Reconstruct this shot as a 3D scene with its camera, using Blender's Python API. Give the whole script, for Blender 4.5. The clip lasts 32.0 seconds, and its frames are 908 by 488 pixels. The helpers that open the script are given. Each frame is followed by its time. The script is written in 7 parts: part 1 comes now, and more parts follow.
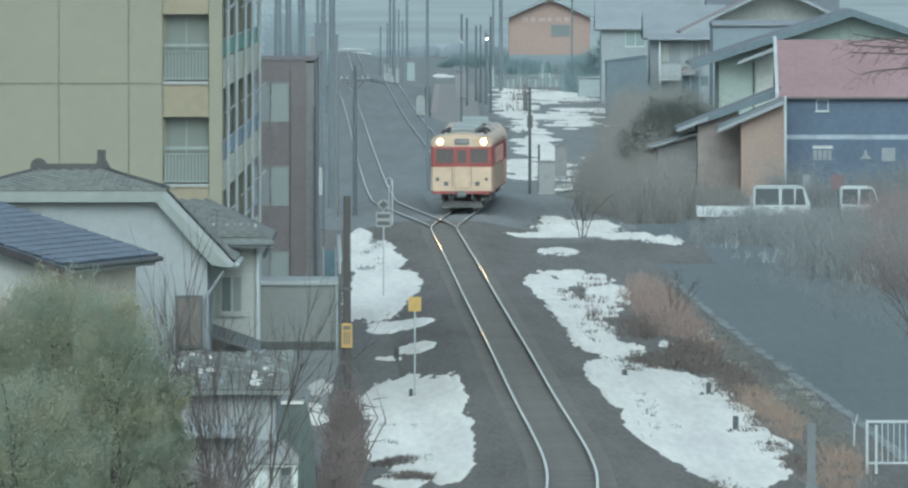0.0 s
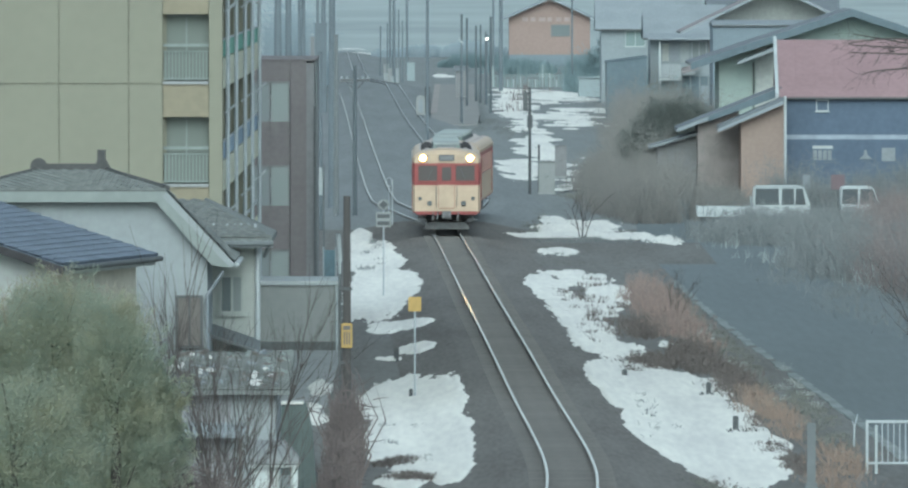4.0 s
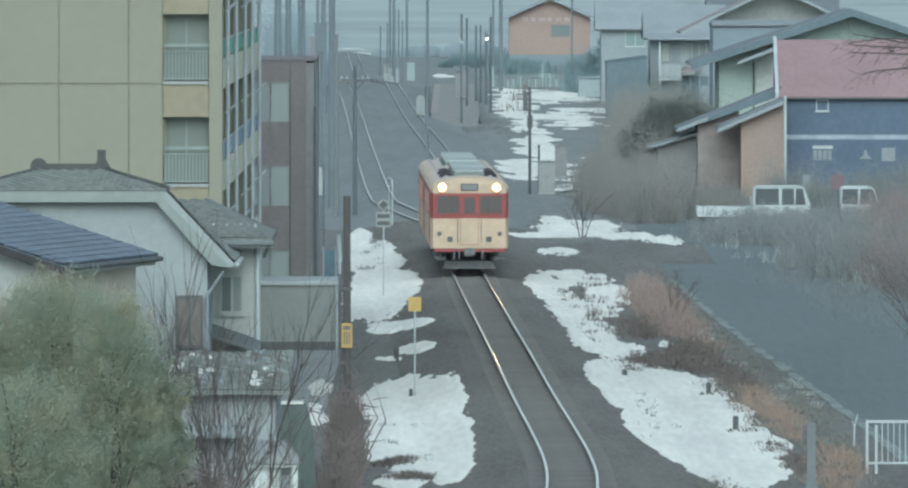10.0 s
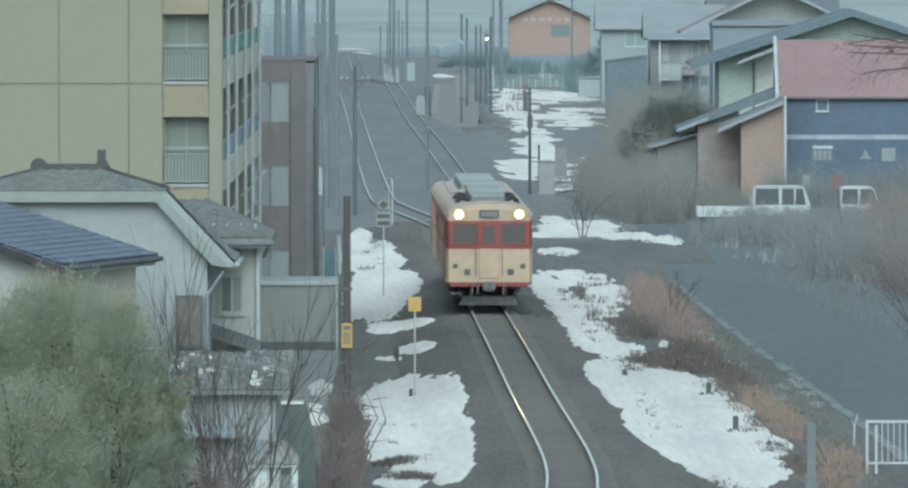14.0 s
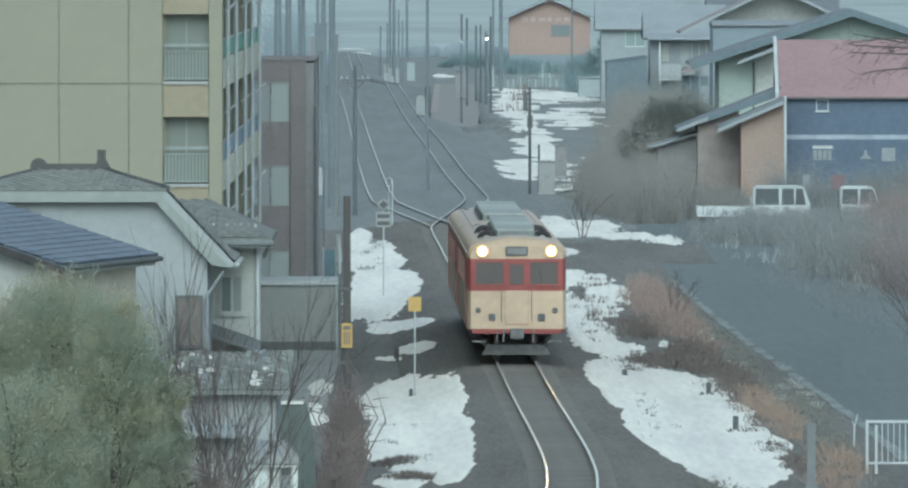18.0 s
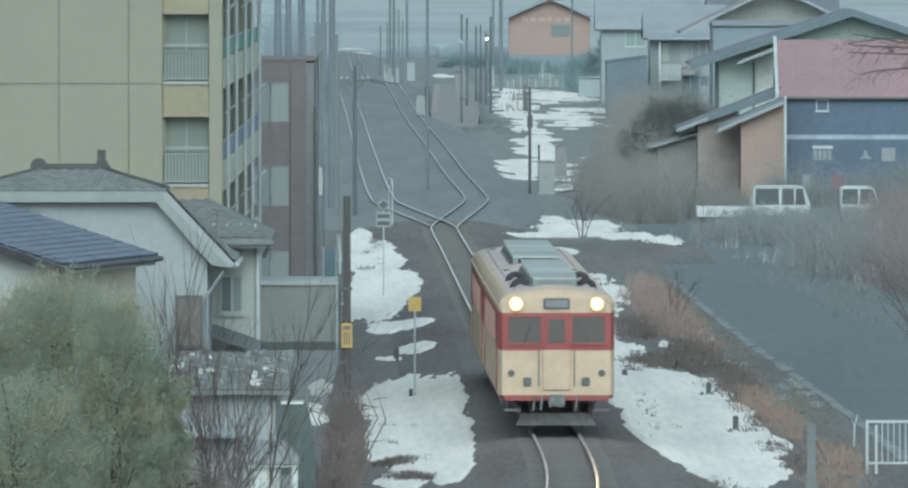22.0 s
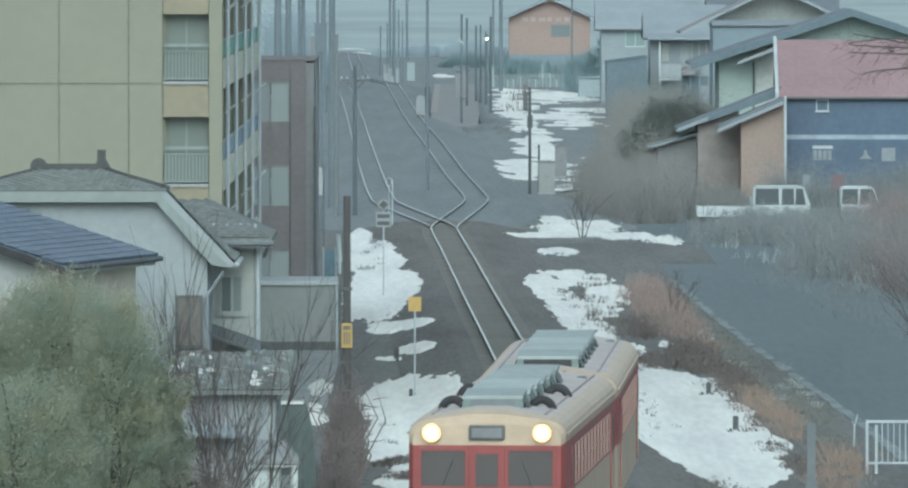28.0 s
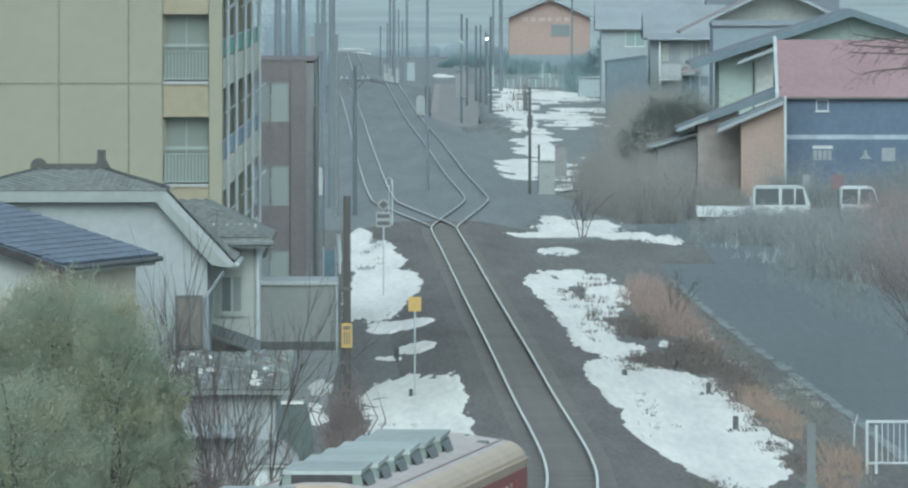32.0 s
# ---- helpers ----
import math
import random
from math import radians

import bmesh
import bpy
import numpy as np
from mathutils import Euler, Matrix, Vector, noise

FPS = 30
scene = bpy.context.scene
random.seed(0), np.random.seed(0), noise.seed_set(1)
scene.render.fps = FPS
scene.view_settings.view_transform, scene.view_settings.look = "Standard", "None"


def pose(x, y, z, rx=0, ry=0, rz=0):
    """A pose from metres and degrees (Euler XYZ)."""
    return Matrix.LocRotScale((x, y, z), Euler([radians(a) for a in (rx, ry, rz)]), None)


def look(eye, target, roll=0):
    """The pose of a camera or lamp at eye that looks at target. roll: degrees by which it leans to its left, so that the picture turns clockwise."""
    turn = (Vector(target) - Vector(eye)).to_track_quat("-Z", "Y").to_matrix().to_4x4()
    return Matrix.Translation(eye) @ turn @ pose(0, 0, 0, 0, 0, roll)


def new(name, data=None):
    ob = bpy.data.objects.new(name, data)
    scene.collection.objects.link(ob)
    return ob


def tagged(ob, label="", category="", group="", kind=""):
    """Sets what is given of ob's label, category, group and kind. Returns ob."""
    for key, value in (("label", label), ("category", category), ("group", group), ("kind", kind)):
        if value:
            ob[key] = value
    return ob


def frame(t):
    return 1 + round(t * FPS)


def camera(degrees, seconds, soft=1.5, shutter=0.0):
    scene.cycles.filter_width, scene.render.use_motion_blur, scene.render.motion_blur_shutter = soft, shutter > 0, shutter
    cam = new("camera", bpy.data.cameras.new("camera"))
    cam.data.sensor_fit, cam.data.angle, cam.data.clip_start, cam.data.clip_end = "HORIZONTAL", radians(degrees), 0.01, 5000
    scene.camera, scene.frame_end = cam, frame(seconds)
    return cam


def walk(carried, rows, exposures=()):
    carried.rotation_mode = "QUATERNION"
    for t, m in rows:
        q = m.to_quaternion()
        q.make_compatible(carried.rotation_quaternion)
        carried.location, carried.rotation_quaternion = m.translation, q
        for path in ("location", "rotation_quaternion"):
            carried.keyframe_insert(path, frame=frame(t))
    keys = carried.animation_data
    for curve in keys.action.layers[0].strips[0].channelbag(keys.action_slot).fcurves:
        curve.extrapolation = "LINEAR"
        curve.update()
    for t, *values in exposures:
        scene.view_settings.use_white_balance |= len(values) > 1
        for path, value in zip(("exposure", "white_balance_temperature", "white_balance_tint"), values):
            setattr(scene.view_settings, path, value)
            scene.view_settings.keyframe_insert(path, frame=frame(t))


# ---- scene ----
SECONDS = 32.0

# ---- camera: stands still on a bridge over the line, long lens ----
EYE = (0.0, 0.0, 11.9)
cam = camera(4.4896, SECONDS, soft=2.3)
VIEW = look(EYE, (0.0, 1000.0, 11.9 - 25.075))
walk(cam, [(0.0, VIEW), (SECONDS, VIEW)], [(0.0, 0.26, 5640.0, -5.0), (24.0, 0.25, 5650.0, -5.0), (30.0, 0.31, 5640.0, -5.0), (SECONDS, 0.34, 5620.0, -5.0)])

# ---- light: overcast winter dusk ----
world = bpy.data.worlds.new("overcast_sky")
scene.world = world
world.use_nodes = True
wn = world.node_tree.nodes
sky = wn.new("ShaderNodeTexSky")
sky.sky_type = "NISHITA"
sky.sun_disc = False
sky.sun_elevation = radians(34)
sky.sun_rotation = radians(180)
sky.air_density = 1.0
sky.dust_density = 4.0
wn["Background"].inputs["Strength"].default_value = 0.15
grey = wn.new("ShaderNodeHueSaturation")
grey.inputs["Saturation"].default_value = 0.4
world.node_tree.links.new(sky.outputs[0], grey.inputs["Color"])
world.node_tree.links.new(grey.outputs[0], wn["Background"].inputs["Color"])

sun_data = bpy.data.lights.new("sun", "SUN")
sun_data.energy = 0.6
sun_data.angle = radians(80)
sun_data.color = (1.0, 0.99, 0.97)
sun = new("sun", sun_data)
sun.matrix_world = look((0, -100, 70), (0, 0, 0))


# ---- materials ----
def lin(r, g, b):
    """sRGB 0..255 to linear."""
    out = []
    for c in (r, g, b):
        c /= 255.0
        out.append(c / 12.92 if c <= 0.04045 else ((c + 0.055) / 1.055) ** 2.4)
    return (*out, 1.0)


def surface(name, rgb, rough=0.8, metal=0.0, spread=0.25, grain=6.0, patch=0.7, bump=0.0, stretch=(1, 1, 1), tint=None, rnd=0.0, spec=0.3, bump_scale=None):
    """A procedural surface: base colour with fine grain, broad stains and relief."""
    m = bpy.data.materials.new(name)
    m.use_nodes = True
    n, l = m.node_tree.nodes, m.node_tree.links
    bsdf = n["Principled BSDF"]
    bsdf.inputs["Roughness"].default_value = rough
    bsdf.inputs["Metallic"].default_value = metal
    bsdf.inputs["Specular IOR Level"].default_value = spec
    tc = n.new("ShaderNodeTexCoord")
    mp = n.new("ShaderNodeMapping")
    mp.inputs["Scale"].default_value = stretch
    l.new(tc.outputs["Object"], mp.inputs["Vector"])
    fine, broad = n.new("ShaderNodeTexNoise"), n.new("ShaderNodeTexNoise")
    fine.inputs["Scale"].default_value, fine.inputs["Detail"].default_value = grain, 6
    broad.inputs["Scale"].default_value, broad.inputs["Detail"].default_value = patch, 4
    for t in (fine, broad):
        l.new(mp.outputs[0], t.inputs["Vector"])
    add = n.new("ShaderNodeMath")
    add.operation = "ADD"
    l.new(fine.outputs["Fac"], add.inputs[0])
    l.new(broad.outputs["Fac"], add.inputs[1])
    half = n.new("ShaderNodeMath")
    half.operation = "MULTIPLY"
    half.inputs[1].default_value = 0.5
    l.new(add.outputs[0], half.inputs[0])
    ramp = n.new("ShaderNodeValToRGB")
    c = lin(*rgb)
    d = lin(*tint) if tint else c
    ramp.color_ramp.elements[0].position, ramp.color_ramp.elements[1].position = 0.36, 0.64
    ramp.color_ramp.elements[0].color = (*[x * (1 - spread) for x in d[:3]], 1)
    ramp.color_ramp.elements[1].color = (*[min(0.95, x * (1 + spread)) for x in c[:3]], 1)
    l.new(half.outputs[0], ramp.inputs["Fac"])
    colour = ramp.outputs["Color"]
    if rnd:
        info = n.new("ShaderNodeObjectInfo")
        rng = n.new("ShaderNodeMapRange")
        rng.inputs["To Min"].default_value, rng.inputs["To Max"].default_value = 1 - rnd, 1 + rnd
        l.new(info.outputs["Random"], rng.inputs["Value"])
        hsv = n.new("ShaderNodeHueSaturation")
        l.new(rng.outputs[0], hsv.inputs["Value"])
        l.new(colour, hsv.inputs["Color"])
        colour = hsv.outputs["Color"]
    l.new(colour, bsdf.inputs["Base Color"])
    if bump:
        bp = n.new("ShaderNodeBump")
        bp.inputs["Strength"].default_value = 0.6
        bp.inputs["Distance"].default_value = bump
        l.new(fine.outputs["Fac"], bp.inputs["Height"])
        l.new(bp.outputs[0], bsdf.inputs["Normal"])
    return m


def leafy(name, dark, light, rough=0.7, through_light=0.0, single=0.5, drift=0.9):
    """Foliage or twigs: colour varied from clump to clump."""
    m = bpy.data.materials.new(name)
    m.use_nodes = True
    n, l = m.node_tree.nodes, m.node_tree.links
    bsdf = n["Principled BSDF"]
    bsdf.inputs["Roughness"].default_value = rough
    bsdf.inputs["Specular IOR Level"].default_value = 0.2
    geo = n.new("ShaderNodeNewGeometry")
    ramp = n.new("ShaderNodeValToRGB")
    ramp.color_ramp.elements[0].color, ramp.color_ramp.elements[1].color = lin(*dark), lin(*light)
    tc, noi = n.new("ShaderNodeTexCoord"), n.new("ShaderNodeTexNoise")
    noi.inputs["Scale"].default_value = drift
    l.new(tc.outputs["Object"], noi.inputs["Vector"])
    mix = n.new("ShaderNodeMath")
    mix.operation = "MULTIPLY_ADD"
    mix.inputs[1].default_value = single
    l.new(geo.outputs["Random Per Island"], mix.inputs[0])
    sub = n.new("ShaderNodeMath")
    sub.operation = "MULTIPLY_ADD"
    sub.inputs[1].default_value, sub.inputs[2].default_value = 1.4, -0.45 + (0.5 - single) * 0.5
    l.new(noi.outputs["Fac"], sub.inputs[0])
    l.new(sub.outputs[0], mix.inputs[2])
    l.new(mix.outputs[0], ramp.inputs["Fac"])
    l.new(ramp.outputs["Color"], bsdf.inputs["Base Color"])
    if through_light:
        trans, both = n.new("ShaderNodeBsdfTranslucent"), n.new("ShaderNodeMixShader")
        both.inputs[0].default_value = through_light
        l.new(ramp.outputs["Color"], trans.inputs["Color"])
        l.new(bsdf.outputs[0], both.inputs[1])
        l.new(trans.outputs[0], both.inputs[2])
        l.new(both.outputs[0], n["Material Output"].inputs["Surface"])
    return m


def glow(name, rgb, strength):
    m = bpy.data.materials.new(name)
    m.use_nodes = True
    bsdf = m.node_tree.nodes["Principled BSDF"]
    bsdf.inputs["Base Color"].default_value = (*rgb, 1)
    bsdf.inputs["Emission Color"].default_value = (*rgb, 1)
    bsdf.inputs["Emission Strength"].default_value = strength
    return m


def glazing(name, rgb, rough=0.08):
    """Window glass over a dim room: dark and glossy."""
    m = bpy.data.materials.new(name)
    m.use_nodes = True
    bsdf = m.node_tree.nodes["Principled BSDF"]
    bsdf.inputs["Base Color"].default_value = lin(*rgb)
    bsdf.inputs["Roughness"].default_value = rough
    bsdf.inputs["IOR"].default_value = 1.5
    return m


# base colours are lifted and greyed: the veil of haze sits in them
MAT = {}
MAT["ground"] = surface("gravel_ground", (115, 117, 116), 0.95, spread=0.08, grain=7, patch=0.55, tint=(106, 106, 104), spec=0.06, stretch=(1, 0.07, 1))
# far gravel: distance haze is put into its paler colour
MAT["hazed_gravel"] = surface("hazed_yard_gravel", (127, 132, 133), 0.95, spread=0.05, grain=5, patch=0.5, tint=(122, 127, 128), spec=0.06, stretch=(1, 0.06, 1))
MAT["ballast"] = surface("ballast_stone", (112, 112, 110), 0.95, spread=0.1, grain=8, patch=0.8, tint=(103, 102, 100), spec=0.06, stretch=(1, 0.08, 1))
# same ballast farther off, paled for haze
MAT["hazed_ballast"] = surface("hazed_station_ballast", (126, 131, 133), 0.95, spread=0.05, grain=5, patch=0.5, tint=(120, 125, 127), spec=0.06, stretch=(1, 0.06, 1))
MAT["rail_steel"] = surface("polished_rail_steel", (222, 226, 226), 0.15, 0.3, 0.08, 20, 2)
MAT["dull_steel"] = surface("dull_rail_steel", (152, 159, 161), 0.35, 0.2, 0.12, 20, 2)
# rail sides lightened to cancel the shade between rail and ballast
MAT["rail_web"] = surface("lightened_rail_side", (124, 122, 120), 0.8, 0.1, 0.15, 20, 2)
MAT["sleeper"] = surface("weathered_sleeper", (111, 111, 109), 0.95, spread=0.2, spec=0.06, grain=6, patch=1.2, rnd=0.1)
MAT["snow"] = surface("old_snow", (219, 220, 214), 0.7, spread=0.05, grain=5, patch=0.8, tint=(205, 206, 203), spec=0.1, stretch=(1, 0.07, 1))
MAT["asphalt"] = surface("damp_asphalt", (108, 116, 119), 0.9, spread=0.08, spec=0.08, grain=4, patch=0.4, stretch=(1, 0.05, 1))
MAT["concrete"] = surface("grey_concrete", (142, 146, 146), 0.9, spread=0.14, grain=8, patch=0.8, bump=0.01)
MAT["pole_wood"] = surface("dark_creosoted_wood", (82, 81, 80), 0.9, spread=0.25, grain=14, patch=1.0, stretch=(1, 1, 0.1), bump=0.01)
MAT["pole_concrete"] = surface("concrete_pole", (104, 113, 119), 0.9, spread=0.15, grain=10, patch=0.8)
MAT["cream_wall"] = surface("cream_painted_wall", (131, 132, 119), 0.85, spread=0.03, grain=3, patch=0.35)
MAT["tan_wall"] = surface("tan_painted_wall", (136, 131, 114), 0.85, spread=0.1, grain=3, patch=0.5)
MAT["white_paint"] = surface("white_paint", (171, 179, 181), 0.6, spread=0.08, grain=5, patch=0.8)
MAT["white_wall"] = surface("white_render_wall", (145, 152, 154), 0.85, spread=0.09, grain=5, patch=0.5)
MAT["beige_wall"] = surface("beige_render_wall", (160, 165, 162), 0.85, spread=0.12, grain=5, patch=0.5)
MAT["brown_wall"] = surface("brown_tile_wall", (112, 109, 110), 0.8, spread=0.1, grain=6, patch=0.6)
MAT["taupe_wall"] = surface("taupe_tile_wall", (124, 126, 128), 0.8, spread=0.1, grain=6, patch=0.6)
MAT["grey_panel"] = surface("grey_wall_panel", (138, 142, 142), 0.8, spread=0.07, grain=4, patch=0.4)
MAT["dark_metal"] = surface("dark_metal", (92, 96, 97), 0.6, 0.2, 0.2, 10, 1.2)
MAT["black_paint"] = surface("black_paint", (80, 84, 86), 0.6, spread=0.2)
MAT["steel_pipe"] = surface("galvanised_pipe", (164, 172, 176), 0.5, 0.2, 0.1, 10, 1.0)
MAT["roof_tile"] = surface("grey_glazed_roof_tile", (114, 119, 118), 0.75, spec=0.1, spread=0.2, grain=7, patch=0.7, rnd=0.12)
MAT["blue_tile"] = surface("blue_grey_roof_tile", (102, 112, 125), 0.6, spread=0.15, grain=7, patch=0.7, rnd=0.12)
MAT["dark_roof"] = surface("dark_sheet_roof", (104, 111, 117), 0.6, spread=0.14, grain=5, patch=0.5)
MAT["pale_roof"] = surface("pale_sheet_roof", (130, 138, 142), 0.6, spread=0.12, grain=5, patch=0.5)
# red roof greyed in its colour for the haze before it
MAT["red_roof"] = surface("hazed_red_sheet_roof", (139, 118, 121), 0.7, spread=0.1, grain=4, patch=0.4)
MAT["blue_wall"] = surface("blue_siding", (86, 100, 117), 0.7, spread=0.1, grain=4, patch=0.5)
MAT["orange_wall"] = surface("orange_render_wall", (145, 131, 123), 0.85, spread=0.08, grain=5, patch=0.5)
MAT["orange_house"] = surface("orange_siding", (146, 130, 124), 0.85, spread=0.07, grain=3, patch=0.3)
MAT["green_wall"] = surface("pale_green_wall", (146, 160, 155), 0.85, spread=0.07, grain=3, patch=0.3)
MAT["brown_wood"] = surface("brown_weathered_wood", (108, 105, 102), 0.85, spread=0.2, grain=8, patch=0.8, stretch=(1, 1, 0.2))
MAT["yellow_paint"] = surface("yellow_sign_paint", (172, 147, 92), 0.6, spread=0.1, grain=8, patch=2)
MAT["teal_sheet"] = surface("teal_plastic_sheet", (98, 120, 130), 0.6, spread=0.15)
MAT["red_paint"] = surface("red_paint", (110, 98, 102), 0.6, spread=0.1)
MAT["glass"] = glazing("window_glass", (106, 116, 118), 0.2)
MAT["pale_glass"] = glazing("pale_window_glass", (122, 130, 132), 0.5)
MAT["car_glass"] = glazing("dark_vehicle_glass", (88, 94, 97))
MAT["train_cream"] = surface("cream_train_enamel", (176, 159, 138), 0.45, spread=0.1, grain=4, patch=0.8, spec=0.4)
MAT["train_red"] = surface("vermilion_train_enamel", (132, 68, 67), 0.45, spread=0.08, grain=4, patch=0.8, spec=0.4)
MAT["train_roof"] = surface("grey_train_roof", (178, 172, 169), 0.75, spread=0.12, grain=5, patch=0.8)
MAT["cooler"] = surface("grey_green_cooler_casing", (116, 128, 124), 0.65, spread=0.14, grain=6, patch=1.2)
MAT["underframe"] = surface("sooty_underframe", (104, 106, 107), 0.9, spread=0.25, grain=8, patch=1)
MAT["headlamp"] = glow("headlamp", (1.0, 0.52, 0.17), 200.0)
# added glow: stands for the bulb's orange halo in the bowl
MAT["reflector"] = glow("halo_reflector", (1.0, 0.52, 0.16), 2.0)
MAT["signal_lamp"] = glow("lit_lamp", (1.0, 0.9, 0.75), 6.0)
MAT["evergreen"] = leafy("evergreen_leaf", (150, 168, 159), (191, 188, 161), through_light=0.62, single=0.2, drift=1.5)
# evergreen far off, leaves lifted and blued for haze
MAT["hazed_evergreen"] = leafy("hazed_evergreen_leaf", (106, 121, 125), (122, 135, 136), through_light=0.4)
MAT["olive_evergreen"] = leafy("olive_evergreen_leaf", (124, 131, 128), (134, 138, 133), through_light=0.5, single=0.3)
# leaf colour of far hedges, with the haze mixed in
MAT["hazed_teal"] = leafy("hazed_teal_leaf", (118, 137, 141), (132, 149, 152), through_light=0.4)
MAT["ochre_grass"] = leafy("ochre_dry_grass", (118, 107, 100), (150, 134, 121))
MAT["green_sheet"] = surface("dark_green_tarpaulin", (88, 98, 97), 0.7, spread=0.14, grain=5, patch=1.1, bump=0.02)
MAT["brush"] = leafy("bare_brush_twig", (104, 111, 113), (126, 130, 131))
MAT["thicket_twig"] = leafy("dull_brown_thicket_twig", (105, 107, 106), (127, 126, 123))
MAT["reddish_brush"] = leafy("reddish_brush_twig", (106, 104, 105), (133, 124, 122))
MAT["dry_grass"] = leafy("dry_grass", (112, 105, 102), (150, 134, 127))
MAT["bark"] = surface("bare_bark", (80, 77, 75), 0.9, spread=0.25, grain=10, patch=1)
# fields carry the haze of the distance in their colour
MAT["field"] = surface("hazed_winter_field", (158, 168, 168), 0.95, spread=0.1, grain=0.03, patch=0.01, stretch=(1, 0.3, 1), tint=(148, 158, 159))
MAT["reddish_seam"] = surface("faded_red_seam", (156, 144, 140), 0.7, spread=0.15)
MAT["cooler_lid"] = surface("pale_cooler_lid", (154, 163, 161), 0.6, spread=0.14, rnd=0.14)
# reddish tone stands for reflections in the panes; gloss is kept low
MAT["side_glass"] = surface("reddish_train_window", (110, 92, 90), 0.5, spread=0.12, spec=0.2)
MAT["train_seam"] = surface("dull_window_frame", (168, 140, 132), 0.6, spread=0.1)
MAT["balcony_rail"] = surface("dull_balcony_rail", (130, 140, 137), 0.6, spread=0.1)
MAT["curtain_glass"] = glazing("curtained_window_glass", (150, 157, 148), 0.4)
MAT["balcony_glass"] = glazing("dull_balcony_glass", (108, 117, 112), 0.6)
MAT["light_pane"] = glazing("light_pane_glass", (134, 143, 142), 0.6)
# paler than the gable render, to make up for shade
MAT["lightened_wall"] = surface("lightened_cream_wall", (196, 193, 178), 0.85, spread=0.1, grain=4, patch=0.6)
MAT["reed"] = leafy("pale_reed", (134, 144, 144), (164, 172, 171))
MAT["lightened_cream"] = surface("lightened_balcony_paint", (188, 190, 172), 0.8, spread=0.1, grain=2, patch=0.6)
MAT["green_panel"] = surface("green_privacy_sheet", (112, 158, 142), 0.7, spread=0.12)
MAT["pale_blue_sheet"] = surface("pale_blue_privacy_sheet", (134, 152, 168), 0.7, spread=0.12)
MAT["shaded_render"] = surface("hazed_shaded_render", (137, 132, 130), 0.85, spread=0.12, grain=2, patch=0.5)
MAT["grey_trim"] = surface("grey_trim_board", (134, 142, 140), 0.85, spread=0.1, grain=3, patch=0.6)
MAT["windscreen"] = glazing("dark_train_windscreen", (76, 73, 72), 0.25)
MAT["porch_white"] = surface("bright_white_frame", (204, 211, 210), 0.6, spread=0.06)
# white walls far off, greyed by haze painted into the colour
MAT["hazed_wall"] = surface("hazed_white_wall", (134, 143, 147), 0.85, spread=0.08, grain=4, patch=0.4)
MAT["grey_pole"] = surface("weathered_grey_pole", (88, 96, 100), 0.9, spread=0.15, grain=10, patch=0.8)
MAT["pink_paving"] = surface("pinkish_edge_paving", (142, 139, 137), 0.9, spread=0.14, grain=1.5, patch=0.3)
MAT["pale_band"] = surface("weathered_white_board", (146, 157, 168), 0.8, spread=0.18, grain=2, patch=1.2)
MAT["mauve_wall"] = surface("mauve_grey_board", (141, 143, 146), 0.85, spread=0.16, grain=6, patch=0.8)
# black of the sooty exhausts, also painted where shade should fall
MAT["soot_shade"] = surface("soot_and_shade_black", (60, 60, 62), 0.85, spread=0.3)
MAT["slate_sheet"] = surface("dark_slate_sheet", (98, 111, 118), 0.85, spread=0.1, grain=3, patch=0.5)
MAT["joint"] = surface("dark_sealant", (128, 129, 117), 0.9)
MAT["kerb"] = surface("pale_kerb_concrete", (121, 129, 129), 0.9, spread=0.2, grain=1.2, patch=0.8, rnd=0.14)
MAT["mint_panel"] = surface("mint_balcony_panel", (122, 138, 138), 0.7, spread=0.08)
MAT["blue_panel"] = surface("pale_blue_balcony_panel", (140, 152, 155), 0.7, spread=0.08)
MAT["cream_white"] = surface("cream_white_paint", (168, 174, 170), 0.7, spread=0.06)
MAT["ridge_tile"] = surface("dark_ridge_tile", (78, 80, 80), 0.7, spread=0.2)
MAT["slate_wall"] = surface("slate_grey_wall", (118, 130, 138), 0.85, spread=0.06)
MAT["brown_roof"] = surface("brownish_sheet_roof", (138, 134, 136), 0.7, spread=0.1)
MAT["mid_roof"] = surface("mid_grey_board", (134, 142, 147), 0.7, spread=0.1)
MAT["platform_top"] = surface("pinkish_platform_paving", (130, 131, 130), 0.9, spread=0.12)
MAT["pale_wall"] = surface("pale_grey_green_wall", (158, 170, 168), 0.85, spread=0.08)
MAT["pale_grass"] = leafy("pale_dead_grass", (146, 152, 148), (176, 182, 178))
MAT["pale_shoot"] = leafy("pale_shoot_bark", (112, 106, 94), (150, 146, 128))
MAT["grey_umber"] = leafy("grey_brown_twig", (92, 87, 87), (115, 107, 105))
MAT["weed"] = leafy("dull_green_weed", (104, 108, 105), (121, 123, 116))
MAT["umber_brush"] = leafy("umber_brush_twig", (90, 87, 85), (113, 107, 104))
# twigs far off: their paleness is haze put into the colour
MAT["hazed_twig"] = leafy("hazed_grey_twig", (130, 144, 151), (144, 156, 163))
MAT["dull_metal"] = surface("dull_grey_metal", (110, 116, 118), 0.7, spread=0.1)


